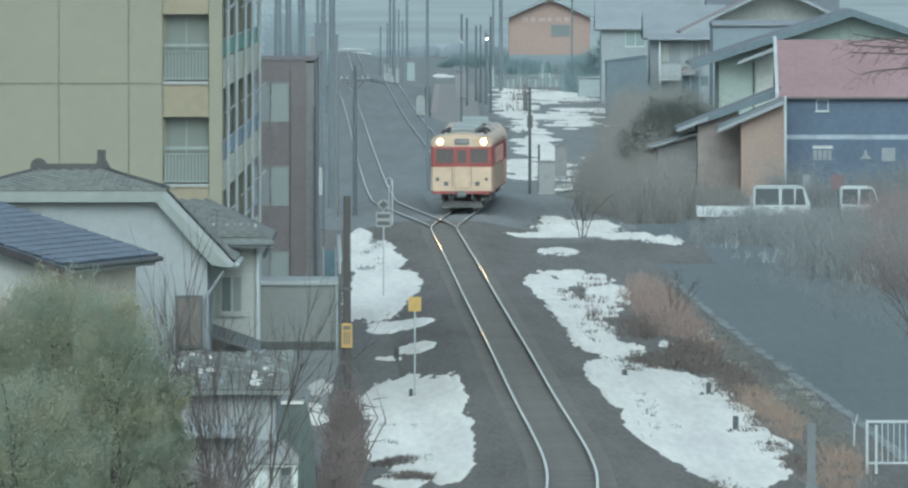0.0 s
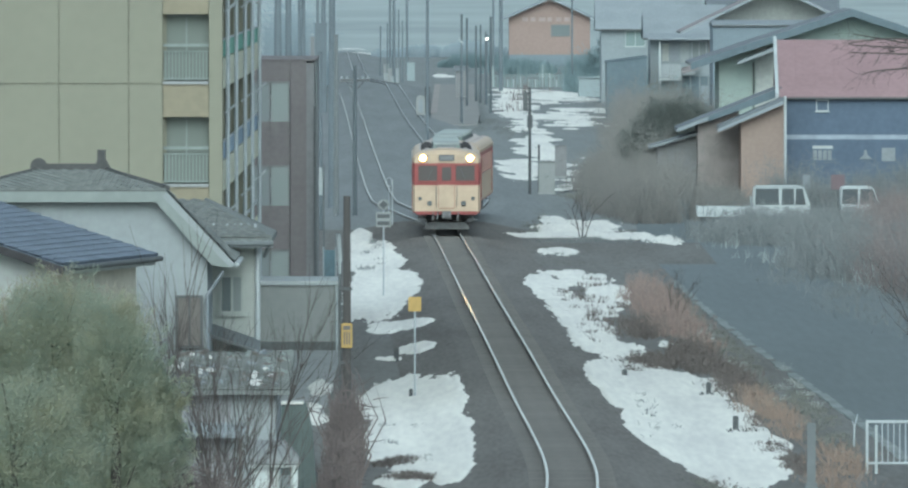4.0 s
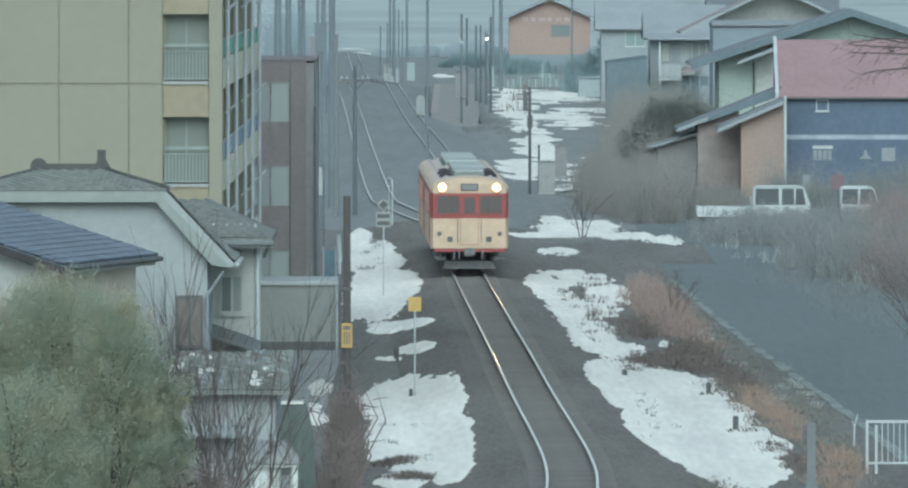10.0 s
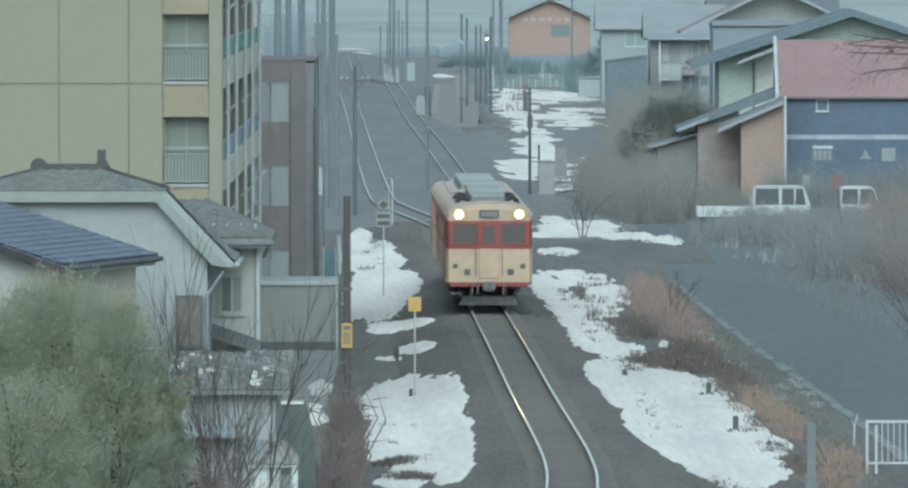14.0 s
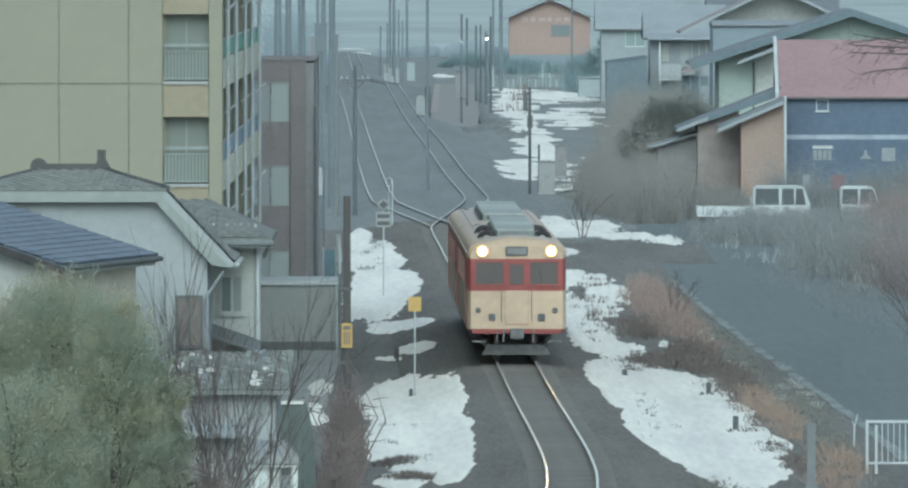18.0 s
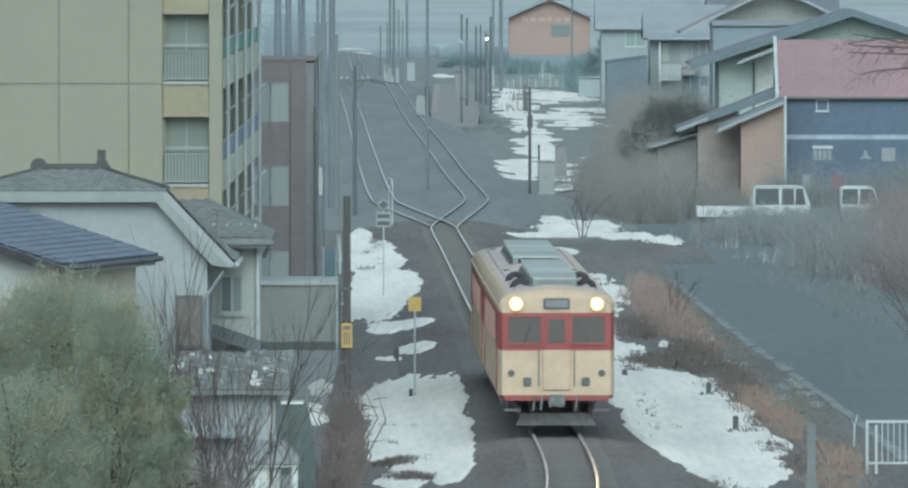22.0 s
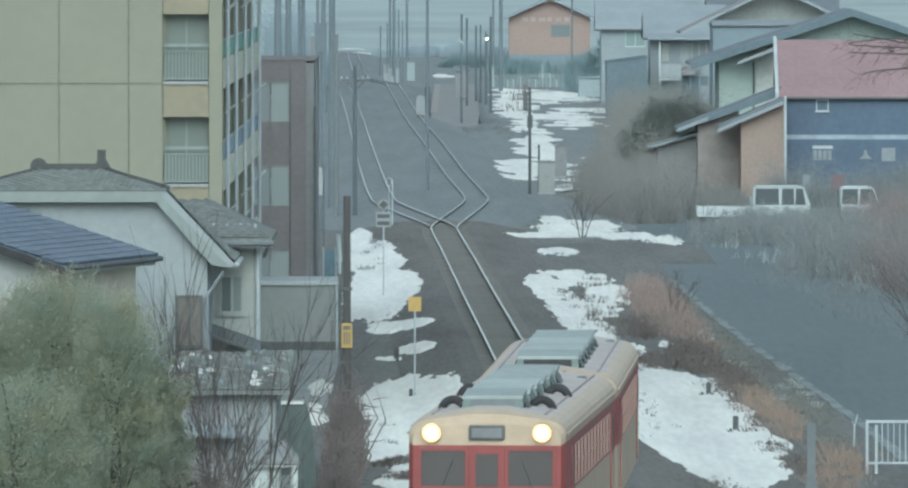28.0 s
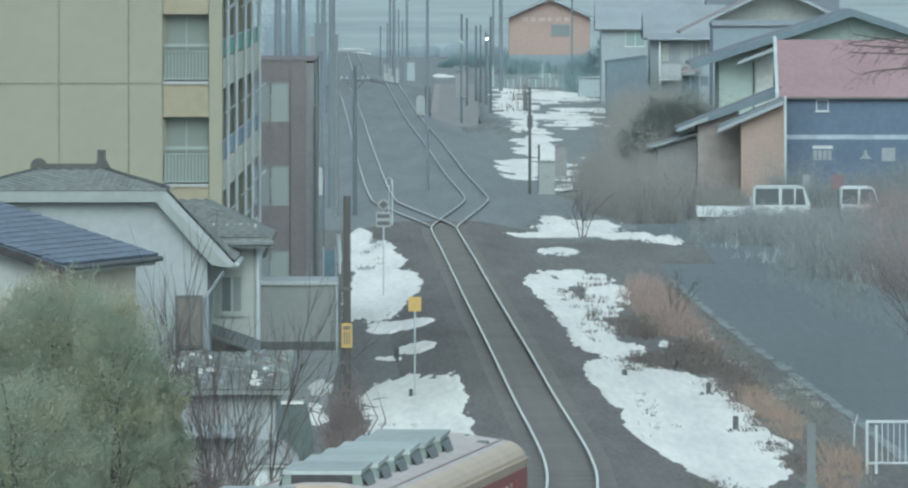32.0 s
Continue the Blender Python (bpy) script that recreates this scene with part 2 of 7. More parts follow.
# ---- mesh helpers ----
class Shape:
    """Collects vertices and faces of one mesh."""

    def __init__(self):
        self.v, self.f, self.m = [], [], []

    def face(self, pts, mi=0):
        n = len(self.v)
        self.v += [tuple(p) for p in pts]
        self.f.append(tuple(range(n, n + len(pts))))
        self.m.append(mi)
        return self

    def box(self, x0, x1, y0, y1, z0, z1, mi=0):
        n = len(self.v)
        self.v += [(x0, y0, z0), (x1, y0, z0), (x1, y1, z0), (x0, y1, z0), (x0, y0, z1), (x1, y0, z1), (x1, y1, z1), (x0, y1, z1)]
        for q in ((3, 2, 1, 0), (4, 5, 6, 7), (0, 1, 5, 4), (1, 2, 6, 5), (2, 3, 7, 6), (3, 0, 4, 7)):
            self.f.append(tuple(n + i for i in q))
            self.m.append(mi)
        return self

    def ring(self, x0, x1, y0, y1, z0, z1, g):
        """A rectangular frame in x and z, of bars g wide that butt at the corners."""
        self.box(x0, x1, y0, y1, z0, z0 + g).box(x0, x1, y0, y1, z1 - g, z1)
        return self.box(x0, x0 + g, y0, y1, z0 + g, z1 - g).box(x1 - g, x1, y0, y1, z0 + g, z1 - g)

    def tube(self, a, b, r0, r1=None, n=10, caps=True, mi=0):
        a, b = Vector(a), Vector(b)
        r1 = r0 if r1 is None else r1
        w = (b - a).normalized()
        u = w.orthogonal().normalized()
        t = w.cross(u)
        k = len(self.v)
        for c, r in ((a, r0), (b, r1)):
            for i in range(n):
                g = 2 * math.pi * i / n
                self.v.append(tuple(c + u * (r * math.cos(g)) + t * (r * math.sin(g))))
        for i in range(n):
            j = (i + 1) % n
            self.f.append((k + i, k + j, k + n + j, k + n + i))
            self.m.append(mi)
        if caps:
            self.f += [tuple(k + i for i in reversed(range(n))), tuple(k + n + i for i in range(n))]
            self.m += [mi, mi]
        return self

    def pipe(self, pts, r, n=8):
        """One bent tube through the points."""
        k, pts = len(self.v), [Vector(p) for p in pts]
        for i, c in enumerate(pts):
            w = (pts[min(i + 1, len(pts) - 1)] - pts[max(i - 1, 0)]).normalized()
            u = Vector((0, 1, 0))
            t = w.cross(u).normalized()
            for j in range(n):
                g = 2 * math.pi * j / n
                self.v.append(tuple(c + u * (r * math.cos(g)) + t * (r * math.sin(g))))
        for i in range(len(pts) - 1):
            for j in range(n):
                a, b = k + i * n + j, k + i * n + (j + 1) % n
                self.f.append((a, b, b + n, a + n))
                self.m.append(0)
        e = k + (len(pts) - 1) * n
        self.f += [tuple(k + j for j in reversed(range(n))), tuple(e + j for j in range(n))]
        self.m += [0, 0]
        return self

    def prism(self, poly, y0, y1, mi=0):
        """A polygon in x, z drawn out along y."""
        n, k = len(poly), len(self.v)
        self.v += [(x, y0, z) for x, z in poly] + [(x, y1, z) for x, z in poly]
        self.f += [tuple(k + i for i in range(n)), tuple(k + n + i for i in reversed(range(n)))]
        self.m += [mi, mi]
        for i in range(n):
            j = (i + 1) % n
            self.f.append((k + j, k + i, k + n + i, k + n + j))
            self.m.append(mi)
        return self

    def slab(self, a, b, c, d, thick):
        """A roof plane or board: four corners of its top, and a thickness downwards."""
        p = [Vector(q) for q in (a, b, c, d)]
        k = len(self.v)
        self.v += [tuple(q) for q in p] + [tuple(q - Vector((0, 0, thick))) for q in p]
        for q in ((0, 1, 2, 3), (7, 6, 5, 4), (1, 0, 4, 5), (2, 1, 5, 6), (3, 2, 6, 7), (0, 3, 7, 4)):
            self.f.append(tuple(k + i for i in q))
            self.m.append(0)
        return self

    def mesh(self, name, materials, bevel=0.0, smooth=False):
        me = bpy.data.meshes.new(name)
        me.from_pydata(self.v, [], self.f)
        for mt in materials if isinstance(materials, (list, tuple)) else [materials]:
            me.materials.append(mt)
        if any(self.m):
            me.polygons.foreach_set("material_index", self.m)
        bm = bmesh.new()
        bm.from_mesh(me)
        if len(self.f) < 4000:
            bmesh.ops.recalc_face_normals(bm, faces=bm.faces)
        if bevel:
            bmesh.ops.bevel(bm, geom=list(bm.edges), offset=bevel, segments=2, affect="EDGES", clamp_overlap=True)
        if smooth:
            for fc in bm.faces:
                fc.smooth = True
        bm.to_mesh(me)
        bm.free()
        return me


def part(name, shape, material, parent, label="", at=None, bevel=0.0, smooth=False):
    """Links a shape as one mesh object under a thing or under a part."""
    data = shape if isinstance(shape, bpy.types.Mesh) else shape.mesh(name, material, bevel, smooth)
    ob = new(name, data)
    ob.parent = parent
    if at is not None:
        ob.matrix_basis = at
    if label:
        ob["label"] = label
    return ob


def thing(name, x, y, z, label, category, group="", kind="", turn=0.0):
    """A top-level thing: an empty at its base."""
    ob = new(name)
    ob.empty_display_size = 0.3
    ob.matrix_basis = pose(x, y, z, 0, 0, turn)
    return tagged(ob, label, category, group, kind)


def solid(name, shape, material, x, y, z, label, category, group="", kind="", turn=0.0, bevel=0.0, smooth=False):
    """A top-level thing that is a single mesh."""
    ob = new(name, shape.mesh(name, material, bevel, smooth))
    ob.matrix_basis = pose(x, y, z, 0, 0, turn)
    return tagged(ob, label, category, group, kind)


def path_at(pts, y):
    """Sideways place of a line of way at the distance y: a smooth curve through (y, x)."""
    k = 0
    while k < len(pts) - 2 and y > pts[k + 1][0]:
        k += 1
    y0, x0 = pts[k]
    y1, x1 = pts[k + 1]
    h = y1 - y0

    def slope(i):
        i0, i1 = max(0, i - 1), min(len(pts) - 1, i + 1)
        return (pts[i1][1] - pts[i0][1]) / (pts[i1][0] - pts[i0][0])

    t = (y - y0) / h
    m0, m1 = slope(k) * h, slope(k + 1) * h
    return (2 * t**3 - 3 * t**2 + 1) * x0 + (t**3 - 2 * t**2 + t) * m0 + (3 * t**2 - 2 * t**3) * x1 + (t**3 - t**2) * m1


# ---- ground ----
GZ = -0.5
sheet = Shape()
ys = [-800, -60, 100, 180, 260, 340, 420, 520, 640, 800, 1000, 1390]
xs = [-2500, -600, -200, -80, -30, -10, 0, 10, 30, 80, 200, 600, 2500]
for j in range(len(ys) - 1):
    for i in range(len(xs) - 1):
        # from 520 m on the gravel takes its haze-paled colour
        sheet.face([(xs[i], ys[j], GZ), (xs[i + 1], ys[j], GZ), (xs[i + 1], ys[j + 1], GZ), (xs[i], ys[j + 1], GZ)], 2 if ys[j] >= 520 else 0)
# fields rising into the distance, haze painted in
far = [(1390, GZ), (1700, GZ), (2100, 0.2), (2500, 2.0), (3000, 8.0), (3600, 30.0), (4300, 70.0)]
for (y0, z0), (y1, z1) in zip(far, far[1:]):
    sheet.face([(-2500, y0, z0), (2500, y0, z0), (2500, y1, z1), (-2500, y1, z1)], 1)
solid("ground", sheet, [MAT["ground"], MAT["field"], MAT["hazed_gravel"]], 0, 0, 0, "dark gravelly ground with winter fields beyond, paled for haze far off", "ground", kind="structure")

# ---- railway ----
LOOP_RIGHT = [(60, -29), (100, -15.95), (140, -7.9), (165, -4.0), (184, -1.68), (197, -0.41), (209, 0.56), (228, 1.67), (245, 2.37), (262, 2.68), (274, 2.68), (290, 2.48),
              (312, 2.15), (350, 1.65), (396, 1.01), (439, 0.44), (470, 0.02), (503, -0.42), (512, -0.28), (532, 0.34), (556, 1.02), (566, 1.08), (588, 0.76), (626, 0.12), (721, -1.19),
              (850, -3.06), (1035, -5.35), (1062, -5.75), (1078, -6.6), (1095, -8.0), (1110, -8.75), (1322, -11.4), (1700, -16.0)]
LOOP_LEFT = [(503, -0.42), (512, -0.75), (532, -1.95), (556, -3.25), (566, -3.5), (588, -3.88), (626, -4.42), (721, -5.67), (850, -7.3), (933, -8.4), (992, -9.25), (1035, -9.9), (1062, -10.2), (1078, -9.9), (1095, -9.2), (1110, -8.75)]
GAUGE = 1.067


def steps(y0, y1):
    out, y = [], y0
    while y < y1:
        out.append(y)
        y += 1.5 if y < 620 else 5.0
    return out + [y1]


def line_frame(pts, y):
    x = path_at(pts, y)
    dx = path_at(pts, y + 0.5) - path_at(pts, y - 0.5)
    n = math.hypot(dx, 1.0)
    return x, (1 / n, -dx / n)


def sweep(shape, pts, profile, y0, y1, closed=True, mi=None):
    """Draws a profile (sideways, height) along a line of way."""
    rows = []
    for y in steps(y0, y1):
        x, (sx, sy) = line_frame(pts, y)
        k = len(shape.v)
        shape.v += [(x + a * sx, y + a * sy, b) for a, b in profile]
        rows.append(k)
    n = len(profile)
    for k0, k1 in zip(rows, rows[1:]):
        for i in range(n if closed else n - 1):
            j = (i + 1) % n
            shape.f.append((k0 + i, k0 + j, k1 + j, k1 + i))
            shape.m.append(mi[i] if mi else 0)
    return shape


RAIL = [(-0.06, -0.153), (-0.06, -0.14), (-0.01, -0.12), (-0.01, -0.04), (-0.034, -0.035), (-0.034, -0.004), (-0.028, 0.0), (0.028, 0.0), (0.034, -0.004), (0.034, -0.035), (0.01, -0.04), (0.01, -0.12), (0.06, -0.14), (0.06, -0.153)]
# half profile of the ballast: sideways, height
BED = [(1.0, -0.113), (1.5, -0.16), (2.2, -0.3), (2.9, -0.44), (3.6, GZ - 0.03)]
RAIL_M = [1, 1, 1, 1, 0, 0, 0, 0, 0, 1, 1, 1, 1, 1]
for tname, pts, y0, y1 in (("main_track", LOOP_RIGHT, 60, 1420), ("loop_track", LOOP_LEFT, 506, 1109)):
    track = thing(tname, 0, 0, 0, "steel rails on sleepers in grey stone ballast", "railway track", "railway tracks", kind="structure")
    zt = -0.2 if tname == "main_track" else -0.204
    # the bed changes to haze-paled stone at 520 m
    for ya, yb, stone in ((y0, 520, "ballast"), (520, y1, "hazed_ballast")):
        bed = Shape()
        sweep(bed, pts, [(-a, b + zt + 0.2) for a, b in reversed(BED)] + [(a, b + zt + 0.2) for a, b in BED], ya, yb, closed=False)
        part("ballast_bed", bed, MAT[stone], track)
    for side in (-1, 1):
        off = side * (GAUGE / 2 + 0.033)
        for ra, rb, steel, lb in ((y0, 520, "rail_steel", "shiny worn steel rail"), (520, y1, "rail_steel" if tname == "loop_track" else "dull_steel", "worn steel rail of the station")):
            if rb > ra:
                part("rail", sweep(Shape(), pts, [(a + off, b) for a, b in RAIL], ra, rb, mi=RAIL_M), [MAT[steel], MAT["rail_web"]], track, lb)
    ties = Shape()
    near = Shape().box(-1.0, 1.0, -0.11, 0.11, -0.185, -0.105).mesh("sleeper", MAT["sleeper"])
    y = y0 + 100 if tname == "main_track" else y0 + 6
    while y < min(y1, 520):
        x, (sx, sy) = line_frame(pts, y)
        if tname == "main_track" and 256 < y < 440:
            part("sleeper", near, None, track, at=pose(x, y, 0, 0, 0, math.degrees(math.atan2(sy, sx))))
        else:
            k = len(ties.v)
            for b in (zt + 0.02, -0.105):
                for a, c in ((-1, -0.11), (1, -0.11), (1, 0.11), (-1, 0.11)):
                    ties.v.append((x + a * 1.0 * sx - c * sy, y + a * 1.0 * sy + c * sx, b))
            for q in ((4, 5, 6, 7), (0, 1, 5, 4), (1, 2, 6, 5), (2, 3, 7, 6), (3, 0, 4, 7)):
                ties.f.append(tuple(k + i for i in q))
                ties.m.append(0)
        y += 0.62
    tagged(part("outer_sleepers", ties, MAT["sleeper"], track), kind="stuff")


# ---- the train: two diesel railcars ----
CAR_LEN, CAR_PITCH, CAR_W = 20.7, 21.3, 2.88
# distance of the leading nose from the bridge, second by second
NOSE = [(0.0, 532.6), (1.0, 522.5), (2.0, 511.6), (3.0, 501.0), (4.0, 490.6), (5.0, 480.4), (6.0, 470.2), (7.0, 460.1), (8.0, 449.8), (9.0, 439.3), (10.0, 429.0), (11.0, 418.2), (12.0, 407.4), (13.0, 396.1), (14.0, 384.7), (15.0, 373.2), (16.0, 361.4), (17.0, 349.4), (18.0, 336.9), (19.0, 324.3), (20.0, 311.7), (21.0, 299.1), (22.0, 286.3), (23.0, 273.5), (24.0, 260.4), (25.0, 247.0), (26.0, 234.3), (27.0, 221.9), (28.0, 209.1), (29.0, 197.0), (30.0, 184.6), (31.0, 171.1), (32.0, 157.7)]


def car_pose(nose, behind):
    """The pose of a car whose nose stands at that distance, carried by two bogies on the track."""
    ya, yb = nose + behind + 3.4, nose + behind + 17.3
    xa, xb = path_at(LOOP_RIGHT, ya), path_at(LOOP_RIGHT, yb)
    fx, fy = xa - xb, ya - yb
    yaw = math.degrees(math.atan2(-fx, fy))
    ym = nose + behind + CAR_LEN / 2
    xm = xb + (xa - xb) * (ym - yb) / (ya - yb)
    return pose(xm, ym, 0.0, 0, 0, yaw)


def body_ring(w, z_floor, z_eave, z_top):
    """Half section of a car body: side, rounded shoulder, shallow roof."""
    ring = [(-w, z_floor), (-w, 2.12), (-w, 3.08), (-w, z_eave)]
    for i in range(1, 5):
        g = math.pi / 2 * i / 5
        ring.append((-w + 0.42 * (1 - math.cos(g)), z_eave + 0.34 * math.sin(g)))
    ring += [(-w * 0.45, z_top - 0.06), (-w * 0.2, z_top)]
    return ring + [(-x, z) for x, z in reversed(ring)]


WHEELS = []


def railcar(name, lit):
    car = thing(name, 0, 0, 0, "cream and vermilion diesel railcar" + (" with lit headlamps" if lit else " coupled behind the leading car"), "train", "railcars of the train")
    w, h = CAR_W / 2, CAR_LEN / 2
    ring = body_ring(w, 0.98, 3.2, 3.66)
    body = Shape()
    stations = [(-h, 0.93, 0.97, 0.62), (-h + 0.16, 0.985, 0.995, 0.85), (-h + 0.5, 1, 1, 1), (h - 0.5, 1, 1, 1), (h - 0.16, 0.985, 0.995, 0.85), (h, 0.93, 0.97, 0.62)]
    rows = []
    for y, sx, sz, crown in stations:
        rows.append(len(body.v))
        body.v += [(x * sx, y, 0.98 + (min(z, 3.2) - 0.98 + max(0.0, z - 3.2) * crown) * sz) for x, z in ring]
    n = len(ring)
    band = [0, 1, 0, 0, 0, 0, 0, 2, 2, 2, 2, 2, 0, 0, 0, 0, 0, 1, 0]
    for seg, (a, b) in enumerate(zip(rows, rows[1:])):
        for i in range(n - 1):
            body.f.append((a + i, a + i + 1, b + i + 1, b + i))
            mi = band[i] if i < len(band) else 0
            body.m.append(0 if mi == 2 and seg != 2 else mi)
    # ends in three bands
    for k in (rows[0], rows[-1]):
        lo, mid, hi = [0, 1, n - 2, n - 1], [1, 2, n - 3, n - 2], list(range(2, n - 2))
        for q, mi in ((lo, 0), (mid, 1), (hi, 0)):
            body.f.append(tuple(k + i for i in q))
            body.m.append(mi)
    body.box(-w + 0.03, w - 0.03, -h + 0.3, h - 0.3, 0.9, 0.985, 1)
    part("body", body, [MAT["train_cream"], MAT["train_red"], MAT["train_roof"]], car)
    for e in (1, -1):
        y0 = e * h
        part("skirt", Shape().box(-1.3, 1.3, min(y0, y0 - e * 0.3), max(y0, y0 - e * 0.3), 0.84, 0.975), MAT["train_red"], car, "red lower apron", bevel=0.02)
        pane = lambda x0, x1, z0, z1: Shape().box(x0, x1, y0 - 0.03, y0 + 0.03, z0, z1)
        for sx in (-1, 1):
            a, b = sorted((sx * 0.36, sx * 1.22))
            win = part("windscreen", pane(a, b, 2.26, 2.94), MAT["windscreen"], car, bevel=0.015)
            yy = y0 + e * 0.035
            part("window_frame", Shape().ring(a - 0.03, b + 0.03, yy - 0.02, yy + 0.02, 2.22, 2.98, 0.06), MAT["train_red"], win)
            part("wiper", Shape().tube((sx * 0.8, y0 + e * 0.05, 2.3), (sx * 0.62, y0 + e * 0.05, 2.75), 0.012, n=5), MAT["black_paint"], car)
            lamp = part("headlamp", Shape().tube((sx * 1.0, y0 - e * 0.1, 3.24), (sx * 1.0, y0 + e * 0.09, 3.24), 0.185, 0.17, n=20), MAT["train_cream"], car, "round headlamp housing at the roof corner")
            part("lens", Shape().tube((sx * 1.0, y0 + e * 0.085, 3.24), (sx * 1.0, y0 + e * 0.1, 3.24), 0.165, 0.155, n=20), MAT["reflector"] if lit and e == 1 else MAT["pale_glass"], lamp, "warm glowing headlamp lens" if lit and e == 1 else "")
            if lit and e == 1:
                part("bulb", Shape().tube((sx * 1.0, y0 + 0.1, 3.24), (sx * 1.0, y0 + 0.108, 3.24), 0.105, n=16), MAT["headlamp"], lamp, "dazzling lamp bulb")
            part("tail_lamp", Shape().tube((sx * 1.12, y0, 1.52), (sx * 1.12, y0 + e * 0.06, 1.52), 0.085, 0.075, n=12), MAT["train_red"] if e == -1 else MAT["dark_metal"], car)
            part("handrail", Shape().tube((sx * 0.44, y0 + e * 0.05, 1.2), (sx * 0.44, y0 + e * 0.05, 2.1), 0.014, n=6), MAT["dull_metal"], car)
            part("jumper_box", Shape().box(sx * 0.72 - 0.1, sx * 0.72 + 0.1, y0 - 0.02, y0 + 0.07 * e if e > 0 else y0 - 0.07, 1.22, 1.42) if e > 0 else Shape().box(sx * 0.72 - 0.1, sx * 0.72 + 0.1, y0 - 0.07, y0 + 0.02, 1.22, 1.42), MAT["dark_metal"], car, bevel=0.015)
            part("step", Shape().box(min(sx * 0.9, sx * 1.3), max(sx * 0.9, sx * 1.3), min(y0, y0 + e * 0.12), max(y0, y0 + e * 0.12), 0.6, 0.64), MAT["underframe"], car)
        door = part("gangway_door", Shape().box(-0.34, 0.34, y0 - 0.04, y0 + 0.04, 1.1, 3.02, 0), [MAT["train_red"]], car, "red gangway door in the front", bevel=0.02)
        part("door_panel", Shape().box(-0.33, 0.33, y0 + e * 0.043 - 0.006, y0 + e * 0.043 + 0.006, 1.12, 2.1), MAT["train_cream"], door)
        part("pane", Shape().box(-0.2, 0.2, y0 + e * 0.05 - 0.012, y0 + e * 0.05 + 0.012, 2.28, 2.86), MAT["windscreen"], door)
        sign = part("destination_box", Shape().box(-0.33, 0.33, y0 - 0.06, y0 + 0.06, 3.11, 3.38), MAT["dark_metal"], car, "dark destination sign box", bevel=0.02)
        part("sign_glass", Shape().box(-0.27, 0.27, y0 + e * 0.063 - 0.006, y0 + e * 0.063 + 0.006, 3.16, 3.33), MAT["taupe_wall"], sign)
        part("coupler", Shape().box(-0.13, 0.13, min(y0, y0 + e * 0.3), max(y0, y0 + e * 0.3), 0.72, 0.98).box(-0.2, 0.2, min(y0 + e * 0.2, y0 + e * 0.34), max(y0 + e * 0.2, y0 + e * 0.34), 0.7, 1.0), MAT["underframe"], car, bevel=0.02)
        for x in (-0.5, 0.36, 0.55):
            part("brake_hose", Shape().tube((x, y0 + e * 0.05, 0.95), (x + 0.03, y0 + e * 0.12, 0.6), 0.025, n=6), MAT["dull_metal"] if x == 0.36 else MAT["underframe"], car)
        part("snow_plough", Shape().prism([(-1.0, 0.2), (1.0, 0.2), (0.85, 0.5), (-0.85, 0.5)], min(y0 - e * 0.9, y0 - e * 0.8), max(y0 - e * 0.9, y0 - e * 0.8)), MAT["underframe"], car, "sooty plough plate below the front")
    for sx in (-1, 1):
        wx = sx * w
        n_win = 11
        for i in range(n_win):
            yc = -6.6 + 13.2 * i / (n_win - 1)
            win = part("side_window", Shape().box(wx - 0.03, wx + 0.012, yc - 0.36, yc + 0.36, 2.2, 2.9) if sx > 0 else Shape().box(wx - 0.012, wx + 0.03, yc - 0.36, yc + 0.36, 2.2, 2.9), MAT["side_glass"], car)
            xo = wx + sx * 0.014
            part("frame", Shape().box(xo - 0.014, xo + 0.014, yc - 0.36, yc + 0.36, 2.52, 2.56).box(xo - 0.014, xo + 0.014, yc - 0.4, yc - 0.36, 2.18, 2.92).box(xo - 0.014, xo + 0.014, yc + 0.36, yc + 0.4, 2.18, 2.92), MAT["train_seam"], win)
        for yc in (-8.1, 8.1):
            d = part("side_door", Shape().box(wx - 0.025, wx + 0.025, yc - 0.48, yc + 0.48, 1.05, 2.95), [MAT["train_red"]], car, bevel=0.012)
            xo = wx + sx * 0.028
            part("pane", Shape().box(xo - 0.008, xo + 0.008, yc - 0.3, yc + 0.3, 2.2, 2.8), MAT["side_glass"], d)
            part("lower_panel", Shape().box(xo - 0.004, xo + 0.004, yc - 0.45, yc + 0.45, 1.1, 2.1), MAT["train_cream"], d)
        part("gutter", Shape().box(wx - 0.03 if sx > 0 else wx - 0.03, wx + 0.03, -h + 0.35, h - 0.35, 3.2, 3.24), MAT["train_cream"], car)
        part("roof_seam", Shape().box(sx * 1.02 - 0.018, sx * 1.02 + 0.018, -h + 0.6, h - 0.6, 3.53, 3.565), MAT["reddish_seam"], car, "reddish seam along the roof edge")
    # roof
    cw = 0.57 if lit else 0.64
    for i in range(6):
        yc = (7.6 if lit else 8.2) - i * 2.45
        c = part("cooler", Shape().prism([(-cw, 3.56), (cw, 3.56), (cw - 0.02, 3.76), (cw - 0.1, 3.83), (-cw + 0.1, 3.83), (-cw + 0.02, 3.76)], yc - 0.98, yc + 0.8), MAT["cooler"], car, "grey-green roof cooler casing", bevel=0.03)
        # first trailing grille is blackened to stand for shade under the lid
        part("grille", Shape().box(-cw + 0.16, cw - 0.16, yc + 0.8, yc + 0.815, 3.6, 3.8), MAT["soot_shade" if i == 0 and not lit else "dull_metal"], c)
